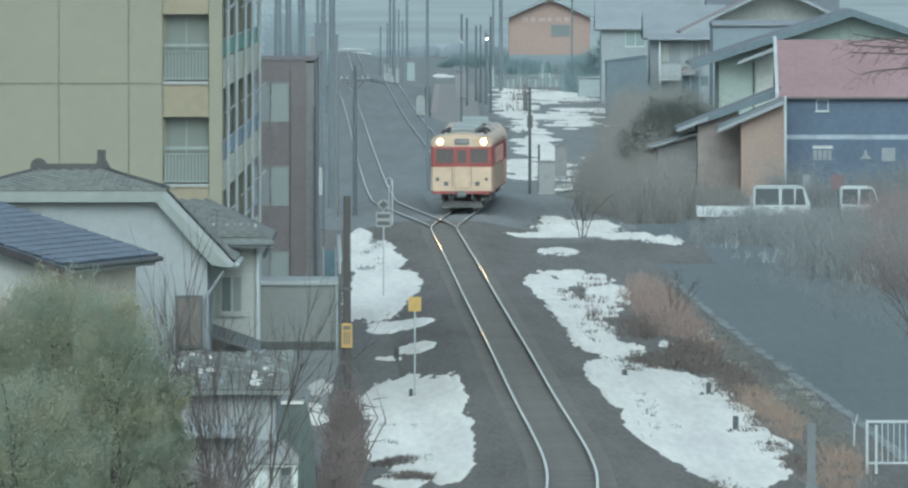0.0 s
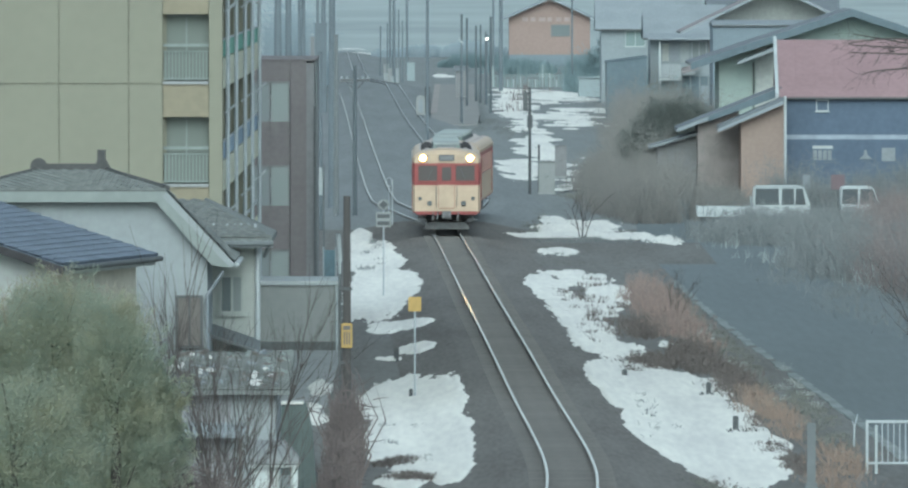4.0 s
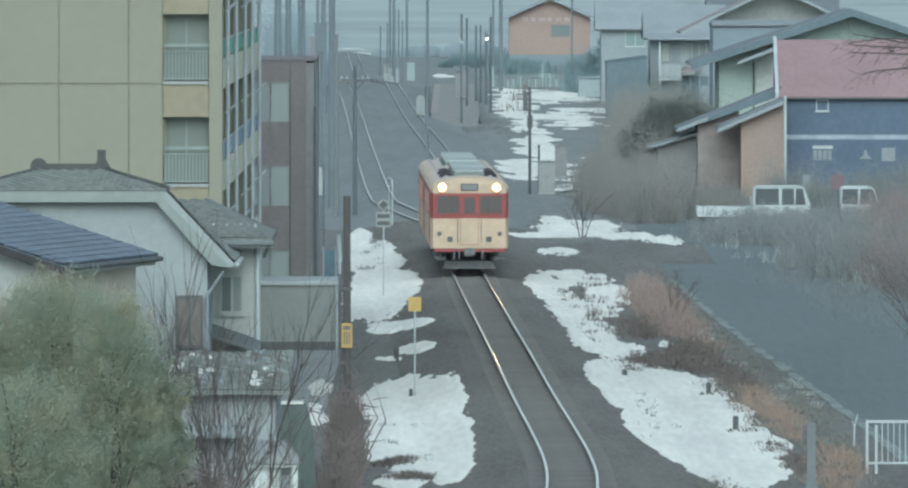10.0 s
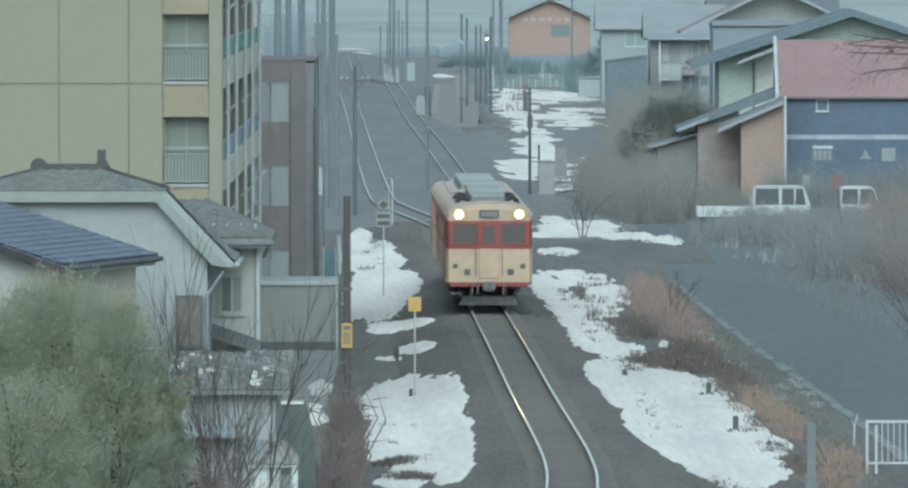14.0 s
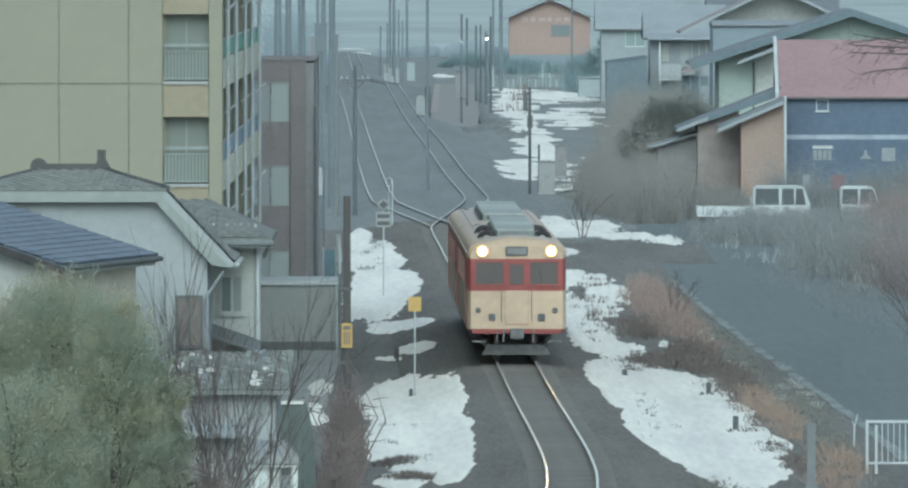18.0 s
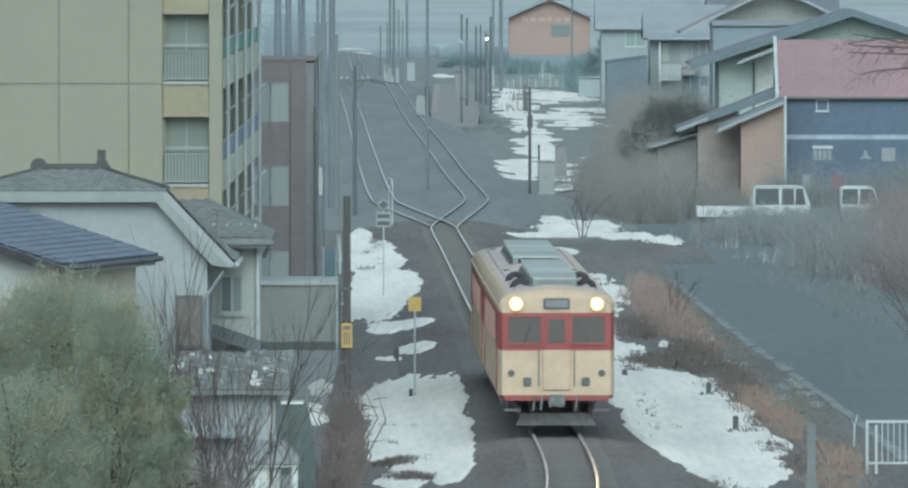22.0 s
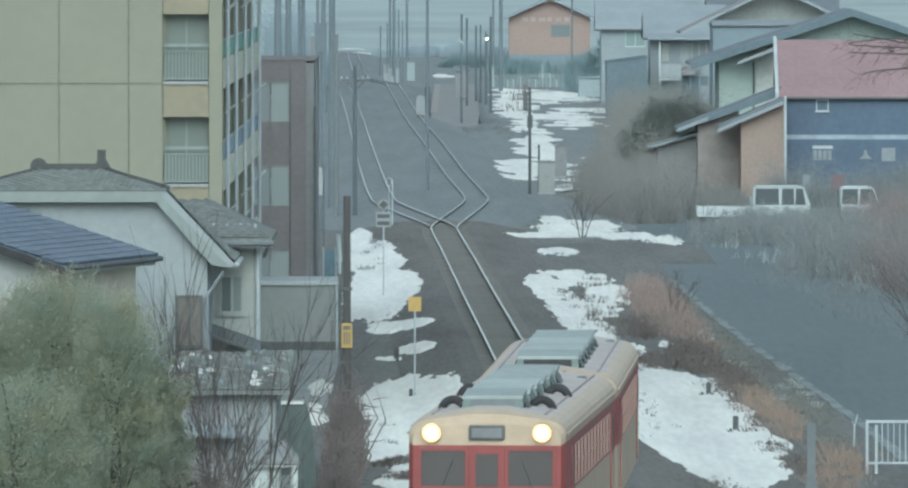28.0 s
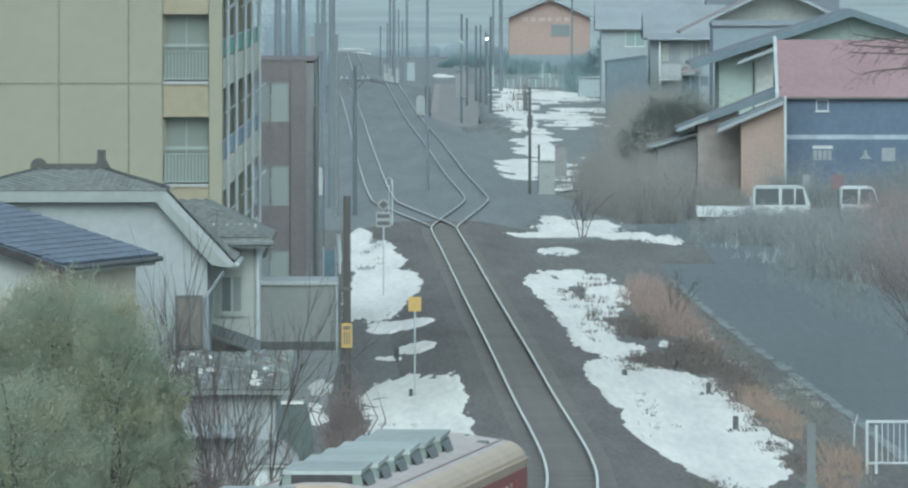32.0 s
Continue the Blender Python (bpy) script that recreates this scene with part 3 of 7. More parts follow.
        part("lid", Shape().slab((-cw + 0.02, yc + 0.82, 3.84), (cw - 0.02, yc + 0.82, 3.84), (cw - 0.02, yc - 0.85, 3.92), (-cw + 0.02, yc - 0.85, 3.92), 0.06), MAT["cooler_lid"], c)
        for sx in (-1, 1):
            part("louvre", Shape().slab((sx * cw, yc + 0.6, 3.74), (sx * (cw + 0.07), yc + 0.55, 3.6), (sx * (cw + 0.07), yc - 0.5, 3.6), (sx * cw, yc - 0.7, 3.74), 0.02), MAT["dull_metal"], c)
    for sx in (-1, 1):
        for yc in (6.8, 0.9) if lit else ():
            vent = Shape().pipe([(sx * 0.82 + 0.2 * math.cos(math.pi * i / 8), yc, 3.5 + 0.21 * math.sin(math.pi * i / 8)) for i in range(9)], 0.08)
            part("exhaust_bend", vent, MAT["soot_shade"], car, "sooty bent exhaust pipe on the roof", smooth=True)
            part("exhaust_foot", Shape().box(sx * 0.82 - 0.3, sx * 0.82 + 0.3, yc - 0.14, yc + 0.14, 3.44, 3.52), MAT["soot_shade"], car, bevel=0.02)
        part("roof_vent", Shape().box(sx * 0.86 - 0.1, sx * 0.86 + 0.1, -8.2, -7.8, 3.53, 3.6), MAT["dull_metal"], car, bevel=0.02)
    part("end_hatch", Shape().box(-0.5, 0.1, -h + 0.6, -h + 1.1, 3.56, 3.64), MAT["dull_metal"], car, bevel=0.02)
    # below the floor
    part("tank", Shape().box(-1.2, 1.2, -3.0, 2.4, 0.38, 0.92), MAT["underframe"], car, bevel=0.05)
    part("engine", Shape().box(-1.1, 1.1, 2.9, 4.2, 0.35, 0.92), MAT["underframe"], car, bevel=0.05)
    for yb in (-6.95, 6.95):
        bogie = part("bogie", Shape().box(-0.95, -0.83, yb - 1.6, yb + 1.6, 0.42, 0.66).box(0.83, 0.95, yb - 1.6, yb + 1.6, 0.42, 0.66).box(-0.9, 0.9, yb - 0.25, yb + 0.25, 0.45, 0.8), MAT["underframe"], car, bevel=0.02)
        for ya in (yb - 1.05, yb + 1.05):
            axle = Shape().tube((-0.75, 0, 0), (0.75, 0, 0), 0.07, n=10)
            for sx in (-1, 1):
                axle.tube((sx * 0.5, 0, 0), (sx * 0.63, 0, 0), 0.43, n=22).tube((sx * 0.47, 0, 0), (sx * 0.5, 0, 0), 0.455, n=22)
            WHEELS.append((part("wheelset", axle, MAT["rail_web"], bogie, at=pose(0, ya, 0.43)), ya))
    return car


CARS = [railcar("railcar", True), railcar("trailing_railcar", False)]


# ---- lane, kerb and snow ----
lane = Shape()
LANE = [(270, 11.3), (302, 10.78), (334, 10.12), (383, 9.1), (427, 8.45), (470, 8.0), (500, 7.9), (560, 8.7), (640, 10.0)]
sweep(lane, LANE, [(0.1, GZ - 0.02), (0.1, GZ + 0.016), (7.4, GZ + 0.016), (7.4, GZ - 0.02)], 240, 560, closed=False)
solid("road", lane, MAT["asphalt"], 0, 0, 0, "damp grey asphalt lane beside the railway", "road", kind="structure")
spur = Shape().box(2.2, 10.5, 462, 496, GZ - 0.02, GZ + 0.02)
solid("road_spur", spur, MAT["ground"], 0, 0, 0, "dark gravel turning place beside the track", "road", kind="structure")
kerb = thing("kerb", 0, 0, 0, "pale weathered concrete kerb along the lane", "kerb", kind="structure")
y, kr = 262.0, random.Random(61)
while y < 440:
    x0, x1 = path_at(LANE, y), path_at(LANE, y + 1.94)
    wl, wr, sx, z = 0.15 * kr.uniform(0.7, 1.2), 0.17 * kr.uniform(0.7, 1.2), kr.gauss(0, 0.012), GZ + 0.02 + kr.uniform(0.0, 0.008)
    if kr.random() > 0.12:
        part("kerb_stone", Shape().slab((x0 + sx - wl, y, z), (x0 + sx + wr, y, z), (x1 + sx + wr, y + 1.97, z), (x1 + sx - wl, y + 1.97, z), 0.2), MAT["kerb"], kerb, bevel=0.015)
    y += 2.0


def snow(name, blobs, seed, dx=0.07, dy=0.7, thick=0.08, rag=0.5, streak=0.0):
    """Old snow lying in a ragged sheet: ellipses joined, with an uneven edge."""
    x0, x1 = min(b[0] - b[2] for b in blobs) - 0.4, max(b[0] + b[2] for b in blobs) + 0.4
    y0, y1 = min(b[1] - b[3] for b in blobs) - 3, max(b[1] + b[3] for b in blobs) + 3
    nx, ny = int((x1 - x0) / dx) + 1, int((y1 - y0) / dy) + 1
    ax = np.linspace(x0, x1, nx)
    ay = np.linspace(y0, y1, ny)
    h = np.zeros((ny, nx))
    for j in range(ny):
        for i in range(nx):
            x, yy = ax[i], ay[j]
            best = -9.0
            for bx, by, rx, ry in blobs:
                u, w = (x - bx) / rx, (yy - by) / ry
                best = max(best, 1.0 - (u * u + w * w))
            if best > -1.2:
                best += streak * (noise.noise((x * 0.35, yy * 0.085, seed + 20)) + 0.5 * noise.noise((x * 0.8, yy * 0.2, seed + 21)) - 0.08) + rag * noise.noise((x * 1.4, yy * 0.1, seed)) + 0.8 * rag * noise.noise((x * 5.0, yy * 0.4, seed + 5)) + 0.45 * rag * noise.noise((x * 15, yy * 1.1, seed + 9))
            h[j, i] = best
    sh = Shape()
    index = {}

    def lying(x, yy):
        """Height of the ground or of the ballast under the snow."""
        off = abs(x - path_at(LOOP_RIGHT, yy))
        return float(np.interp(off, [a for a, _ in BED], [b for _, b in BED])) if off < 3.6 else GZ - 0.01

    def vert(j, i):
        if (j, i) not in index:
            index[(j, i)] = len(sh.v)
            k = max(0.0, min(1.0, (h[j, i] + 0.12) * 3.0))
            bumpy = 0.012 * noise.noise((ax[i] * 1.2, ay[j] * 0.05, seed + 2))
            sh.v.append((ax[i], ay[j], max(GZ - 0.01, lying(ax[i], ay[j])) - 0.01 + (thick + bumpy) * k ** 0.6))
        return index[(j, i)]

    for j in range(ny - 1):
        for i in range(nx - 1):
            if max(h[j, i], h[j, i + 1], h[j + 1, i], h[j + 1, i + 1]) > -0.12:
                sh.f.append((vert(j, i), vert(j, i + 1), vert(j + 1, i + 1), vert(j + 1, i)))
                sh.m.append(0)
    ob = solid(name, sh, MAT["snow"], 0, 0, 0, "patch of old melting snow with a ragged edge", "snow", "snow patches", smooth=True)
    return ob


snow("snow_patch", [(-1.3, 1175, 0.8, 16), (-0.4, 1168, 0.5, 8)], 12, 0.1, 1.2, rag=0.4)
snow("snow_patch", [(5.13, 336.1, 1.26, 17.4), (6.02, 321.6, 1.52, 23.0), (6.55, 302.4, 1.58, 24.0), (6.81, 284.1, 1.27, 15.7), (7.67, 291.8, 0.8, 7.6), (5.2, 301.2, 0.75, 14.7), (5.6, 287, 0.5, 7), (4.5, 321, 0.4, 9), (7.4, 329, 0.5, 8)], 1, 0.06, 0.6, rag=0.27)
snow("snow_patch", [(3.48, 432.6, 0.76, 12.1), (4.75, 440.2, 1.1, 9.4), (5.6, 421.6, 0.84, 13.0), (4.06, 404.9, 0.71, 19.9), (4.47, 379.8, 0.76, 16.4), (4.82, 362.5, 1.0, 7.5), (3.68, 418.4, 0.73, 17.7), (5.01, 407.7, 0.81, 13.5), (6.7, 367, 0.26, 3.2), (5.75, 414, 0.62, 8), (4.3, 449, 0.9, 4)], 2, rag=0.95)
snow("snow_patch", [(5.24, 521.4, 1.3, 15.4), (4.48, 509.1, 1.91, 4.2), (6.74, 526.7, 1.05, 11.3), (7.52, 508.1, 1.52, 6.3), (9.18, 502.0, 0.9, 9.2), (4.35, 480.4, 0.84, 7.5), (4.6, 538.1, 0.54, 7.0)], 3, 0.06, 0.6, rag=0.8, streak=0.8)
snow("snow_patch", [(3.88, 670.8, 1.34, 29.2), (5.26, 721.7, 1.44, 29.5), (6.69, 668.3, 1.17, 39.7), (5.43, 773.0, 1.35, 48.3), (4.84, 839.1, 1.04, 56.9), (4.93, 933.2, 1.39, 56.3), (7.74, 880.7, 2.64, 25.2), (9.08, 841.3, 2.1, 17.2), (7.84, 1007.4, 3.52, 41.1), (10.64, 986.0, 1.48, 19.7), (10.31, 912.8, 2.74, 13.5), (6.34, 616.1, 0.92, 9.2), (6.0, 800.3, 1.1, 15.6), (4.93, 1028.5, 1.13, 42.9), (7.33, 649.6, 1.3, 27.4)], 4, 0.1, 1.6, streak=2.3)
snow("snow_patch", [(-4.06, 501.8, 0.5, 22.4), (-3.36, 474.7, 0.85, 20.1), (-2.67, 459.9, 0.74, 10.3), (-3.55, 460.9, 0.6, 12.1)], 5, 0.07, 0.8, rag=0.6)
snow("snow_patch", [(-2.81, 421.2, 1.09, 30.1), (-2.05, 426.9, 0.82, 18.0), (-3.54, 423.8, 0.38, 33.3)], 6, 0.06, 0.7, rag=0.42)
snow("snow_patch", [(-1.7, 384, 1.0, 4.6), (-2.36, 380.3, 0.5, 2.8)], 7, 0.05, 0.5, rag=0.8)
snow("snow_patch", [(-1.2, 361, 0.62, 3.8), (-2.0, 354, 0.45, 1.5)], 8, 0.05, 0.5, rag=0.8)
snow("snow_patch", [(-1.34, 321.0, 1.28, 17.5), (-0.62, 317.0, 0.95, 18.3), (-1.25, 297.7, 1.11, 16.1), (-0.35, 294.8, 0.81, 21.1), (-0.62, 280.2, 0.98, 7.0), (-1.28, 272.3, 0.61, 4.2), (-0.12, 275.4, 0.55, 6.2), (-1.1, 262, 0.9, 6.0)], 9, 0.06, 0.6, rag=0.45)
snow("snow_patch", [(-3.82, 329, 0.3, 7), (-3.9, 314, 0.36, 6), (-3.6, 308, 0.25, 3)], 10, rag=0.95)
snow("snow_patch", [(-13.2, 1462, 1.9, 5), (-10.5, 1408, 1.9, 9)], 11, 0.15, 1.5, thick=0.03, rag=0.9)


# ---- buildings beside the line ----
def window(parent, x0, x1, y, z0, z1, frame_mat, glass="glass", bars=1, depth=0.06, face=-1):
    """A window standing in a wall that faces the way of face along y: frame, sill and panes."""
    g = 0.05
    fr = Shape().ring(x0, x1, y - depth, y + depth, z0, z1, g)
    for i in range(1, bars + 1):
        xm = x0 + (x1 - x0) * i / (bars + 1)
        fr.box(xm - g / 2, xm + g / 2, y - depth * 0.8, y + depth * 0.8, z0 + g, z1 - g)
    win = part("window", fr, frame_mat, parent)
    for i in range(bars + 1):
        a, b = x0 + (x1 - x0) * i / (bars + 1), x0 + (x1 - x0) * (i + 1) / (bars + 1)
        part("pane", Shape().box(a + g / 2, b - g / 2, y - 0.015, y + 0.015, z0 + g / 2, z1 - g / 2), MAT[glass], win)
    part("sill", Shape().box(x0 - 0.06, x1 + 0.06, y + face * 0.02, y + face * (depth + 0.06), z0 - 0.05, z0) if face > 0 else Shape().box(x0 - 0.06, x1 + 0.06, y - depth - 0.06, y - 0.02, z0 - 0.05, z0), frame_mat, win)
    return win


def apartment():
    t = thing("apartment_building", -6.2, 310, GZ, "cream concrete apartment block with railed balconies", "apartment building")
    top, L = 16.9, 61.0
    floors = [0.68 + 2.75 * k for k in range(6)]
    # gable wall of large panels, shut tightly behind the joints
    part("gable_core", Shape().box(-13.0, -1.62, 0.06, 0.3, 0, top), MAT["joint"], t)
    for xa, xb in ((-13.0, -7.49), (-7.48, -4.375), (-4.36, -2.515), (-2.50, -1.60)):
        for za, zb in ((0.0, 3.41), (3.42, 8.9), (8.915, 14.41), (14.42, top)):
            part("panel", Shape().box(xa, xb, 0.0, 0.08, za, zb), MAT["cream_wall"], t, bevel=0.012)
    part("corner_pier", Shape().box(-0.36, 0.0, 0.0, 0.9, 0, top), MAT["cream_wall"], t, bevel=0.015)
    part("back_wall", Shape().box(-13.0, -1.3, 1.5, L, 0, top), MAT["cream_wall"], t)
    part("roof", Shape().box(-13.1, 0.1, -0.1, L + 0.1, top, top + 0.3), MAT["concrete"], t)
    part("recess_wall", Shape().box(-1.62, -1.5, 0.3, 1.5, 0, top), MAT["cream_wall"], t)
    for k, z in enumerate(floors):
        b = part("end_balcony", Shape().box(-1.58, -0.37, 0.02, 1.5, z - 0.9, z - 0.03), MAT["tan_wall"], t, "tan spandrel below a balcony")
        part("slab", Shape().box(-1.59, -0.37, -0.04, 1.5, z - 0.03, z + 0.06), MAT["concrete"], b)
        part("top_rail", Shape().box(-1.58, -0.37, -0.03, 0.03, z + 0.98, z + 1.06), MAT["balcony_rail"], b)
        part("mid_rail", Shape().box(-1.58, -0.37, -0.02, 0.02, z + 0.84, z + 0.87), MAT["balcony_rail"], b)
        part("bottom_rail", Shape().box(-1.58, -0.37, -0.02, 0.02, z + 0.1, z + 0.14), MAT["balcony_rail"], b)
        for i in range(13):
            x = -1.52 + 1.1 * i / 12
            part("baluster", Shape().box(x - 0.014, x + 0.014, -0.015, 0.015, z + 0.12, z + 0.85), MAT["balcony_rail"], b)
        part("screen", Shape().box(-1.57, -0.38, 0.035, 0.045, z + 0.12, z + 0.84), MAT["balcony_glass"], b)
        w = part("balcony_window", Shape().box(-1.57, -0.38, 0.5, 0.53, z + 0.06, z + 1.84), MAT["balcony_glass"], t)
        part("frame", Shape().box(-0.99, -0.95, 0.47, 0.497, z + 0.06, z + 1.78).box(-1.57, -0.38, 0.47, 0.497, z + 1.78, z + 1.837), MAT["balcony_rail"], w)
    # long side towards the railway
    part("side_wall", Shape().box(-1.3, -1.15, 1.5, L, 0, top), MAT["cream_wall"], t)
    bays = [0.9, 12.5, 25.0, 37.5, 49.0, L]
    posts = [4.7, 17.0, 31.0, 43.0, 56.0]
    for k, z in enumerate(floors):
        for i in range(5):
            ya, yb = bays[i], bays[i + 1]
            b = part("balcony", Shape().box(-1.15, -0.082, ya + 0.1, yb, z - 0.16, z), MAT["concrete"], t)
            # parapet cream is lightened to offset shade on this side
            part("parapet", Shape().box(-0.08, 0.0, ya + 0.1, yb - 0.1, z - 0.16, z + 0.64), MAT["lightened_cream"], b)
            if k in (2, 3):
                part("privacy_sheet", Shape().box(-0.06, -0.02, ya + 0.3, yb - 0.3, z + 0.68, z + 1.12), MAT["green_panel" if k == 3 else "pale_blue_sheet"], b, "coloured sheet tied to the balcony rail")
            part("handrail", Shape().box(-0.07, -0.01, ya + 0.1, yb - 0.1, z + 1.13, z + 1.17), MAT["steel_pipe"], b)
            part("divider", Shape().box(-1.15, -0.3, yb - 0.1, yb, z, z + 2.59), MAT["cream_wall"], b)
            w = part("window", Shape().box(-1.16, -1.12, ya + 1.5, yb - 1.5, z + 0.1, z + 2.0), MAT["curtain_glass"], t)
            part("frame", Shape().box(-1.12, -1.08, (ya + yb) / 2 - 0.05, (ya + yb) / 2 + 0.05, z + 0.1, z + 2.0), MAT["steel_pipe"], w)
            if k > 0 and i % 2 == 0:
                for yy in (ya + 3, ya + 6):
                    part("laundry_bracket", Shape().tube((-0.02, yy, z + 1.9), (0.28, yy, z + 2.15), 0.03, n=6), MAT["steel_pipe"], b)
    for yp in posts:
        part("downpipe", Shape().tube((0.05, yp, 0), (0.05, yp, top), 0.06, n=8), MAT["steel_pipe"], t)


apartment()


def brown_flats():
    t = thing("block_of_flats", -4.5, 386, GZ, "three-storey flats with brown tiled walls and open stair landings", "apartment building")
    h = 8.82
    part("end_wall", Shape().box(-0.95, -0.42, 0.0, 0.3, 0, h), MAT["brown_wall"], t, "dark brown tiled wall")
    part("corner_wall", Shape().box(-0.42, -0.16, 0.05, 14.0, 0, h - 0.05), MAT["taupe_wall"], t, "taupe tiled wall")
    part("core", Shape().box(-6.0, -0.42, 1.6, 14.0, 0, h - 0.1), MAT["taupe_wall"], t)
    part("roof", Shape().box(-6.0, -0.14, -0.03, 14.0, h, h + 0.06), MAT["brown_wall"], t)
    for k in range(3):
        z = 0.1 + 2.8 * k
        l = part("landing", Shape().box(-6.0, -0.97, 0.16, 1.6, z - 0.1, z + 0.06), MAT["concrete"], t)
        part("beam", Shape().box(-6.0, -0.97, 0.0, 0.2, z + 2.45, z + 2.71 if k < 2 else h), MAT["brown_wall"], l)
        part("parapet", Shape().box(-6.0, -0.97, 0.02, 0.14, z - 0.1, z + 1.1), MAT["brown_wall"], l)
        # right pane is paler: daylight on the landing put into its colour
        for i, (xa, xb) in enumerate(((-6.0, -3.0), (-2.98, -1.62), (-1.6, -0.98))):
            scr = part("screen", Shape().box(xa, xb, 0.05, 0.1, z + 1.08, z + 2.47), MAT["light_pane" if i == 2 else "pale_glass"], l, "opaque pane whose tone stands for the stair landing's light")
            part("frame", Shape().box(xa, xb, 0.02, 0.05, z + 2.38, z + 2.447).box(xb - 0.04, xb, 0.02, 0.05, z + 1.103, z + 2.38), MAT["taupe_wall"], scr)
        flight = Shape()
        for q in range(7):
            flight.box(-2.6 + q * 0.2, -2.4 + q * 0.2, 0.4, 1.4, z + 0.06, z + 0.25 + q * 0.18)
        part("stair_flight", flight, MAT["concrete"], l)
        part("flat_door", Shape().box(-1.9, -1.1, 1.55, 1.6, z + 0.06, z + 2.0), MAT["white_paint"], l)
        d = part("window", Shape().box(-3.4, -2.2, 1.54, 1.6, z + 0.8, z + 1.9), MAT["pale_glass"], l)
    part("mast", Shape().tube((-0.13, -0.2, 0), (-0.13, -0.2, 7.3), 0.045, n=8), MAT["dark_metal"], t)
    part("downpipe", Shape().tube((-0.1, 0.3, 0), (-0.1, 0.3, h), 0.05, n=8), MAT["dull_metal"], t)


brown_flats()

# grey yard wall with a white coping
shed = thing("garage", -3.64, 362, GZ - 0.07, "grey panelled garage with a white roof edge", "garage")
part("front_wall", Shape().box(-3.0, 0.0, 0, 0.12, 0.0, 2.1), MAT["grey_panel"], shed)
part("side_wall", Shape().box(-0.12, 0.0, 0.12, 5.0, 0.0, 2.1), MAT["grey_panel"], shed)
part("back_wall", Shape().box(-3.0, -0.12, 4.88, 5.0, 0.0, 2.1), MAT["grey_panel"], shed)
part("roof", Shape().box(-3.05, 0.06, -0.1, 5.05, 2.1, 2.24), MAT["white_paint"], shed, "white roof edge", bevel=0.02)
part("plinth", Shape().box(-3.0, 0.02, -0.03, 0.0, 0.0, 0.34), MAT["dark_metal"], shed)
part("downpipe", Shape().tube((-0.03, -0.07, 0), (-0.03, -0.07, 2.1), 0.035, n=8), MAT["white_paint"], shed)
yard = Shape().box(-6.8, -3.5, 312, 361, GZ - 0.02, GZ + 0.03)
solid("yard_paving", yard, MAT["concrete"], 0, 0, 0, "damp concrete yard in front of the garage", "pavement", kind="structure")


def tiles(name, parent, a, b, c, d, mat, course=0.28, width=0.26, pieces=300):
    """Roof tiles on the plane with the eave a to b and the ridge d to c: every tile a curved piece, those past the nearest joined."""
    a, b, c, d = (Vector(p) for p in (a, b, c, d))
    up = ((d - a) + (c - b)) / 2
    n_c = max(2, int(up.length / course))
    nrm = (b - a).cross(d - a).normalized()
    if nrm.z < 0:
        nrm = -nrm
    sh, made, shared = Shape(), 0, {}
    for r in range(n_c):
        t0, t1 = r / n_c, min(1.0, (r + 1.12) / n_c)
        l0, r0 = a.lerp(d, t0), b.lerp(c, t0)
        l1, r1 = a.lerp(d, t1), b.lerp(c, t1)
        n_t = max(1, int((r0 - l0).length / width))
        for i in range(n_t):
            u0, u1 = i / n_t, (i + 1) / n_t
            um = u0 + (u1 - u0) * 0.35
            lift, low, crest = nrm * 0.04, nrm * 0.006, nrm * 0.04
            p = [l0.lerp(r0, u0) + lift, l0.lerp(r0, um) + lift + crest, l0.lerp(r0, u1) + lift]
            q = [l1.lerp(r1, u0) + low, l1.lerp(r1, um) + low + crest, l1.lerp(r1, u1) + low]
            base = [l0.lerp(r0, u0), l0.lerp(r0, u1)]
            if made < pieces:
                made += 1
                key = tuple(round(w, 3) for v in p + q + base for w in v - base[0])
                if key not in shared:
                    one = Shape()
                    one.v = [tuple(v - base[0]) for v in p + q + base]
                    one.f, one.m = [(0, 1, 4, 3), (1, 2, 5, 4), (6, 7, 2, 1, 0)], [0, 0, 0]
                    shared[key] = one.mesh("tile", mat)
                part("tile", shared[key], None, parent, at=pose(*base[0]))
                continue
            k = len(sh.v)
            sh.v += [tuple(w) for w in p + q + base]
            sh.f += [(k, k + 1, k + 4, k + 3), (k + 1, k + 2, k + 5, k + 4), (k + 6, k + 7, k + 2, k + 1, k)]
            sh.m += [0, 0, 0]
    if sh.v:
        tagged(part(name, sh, mat, parent), kind="stuff")


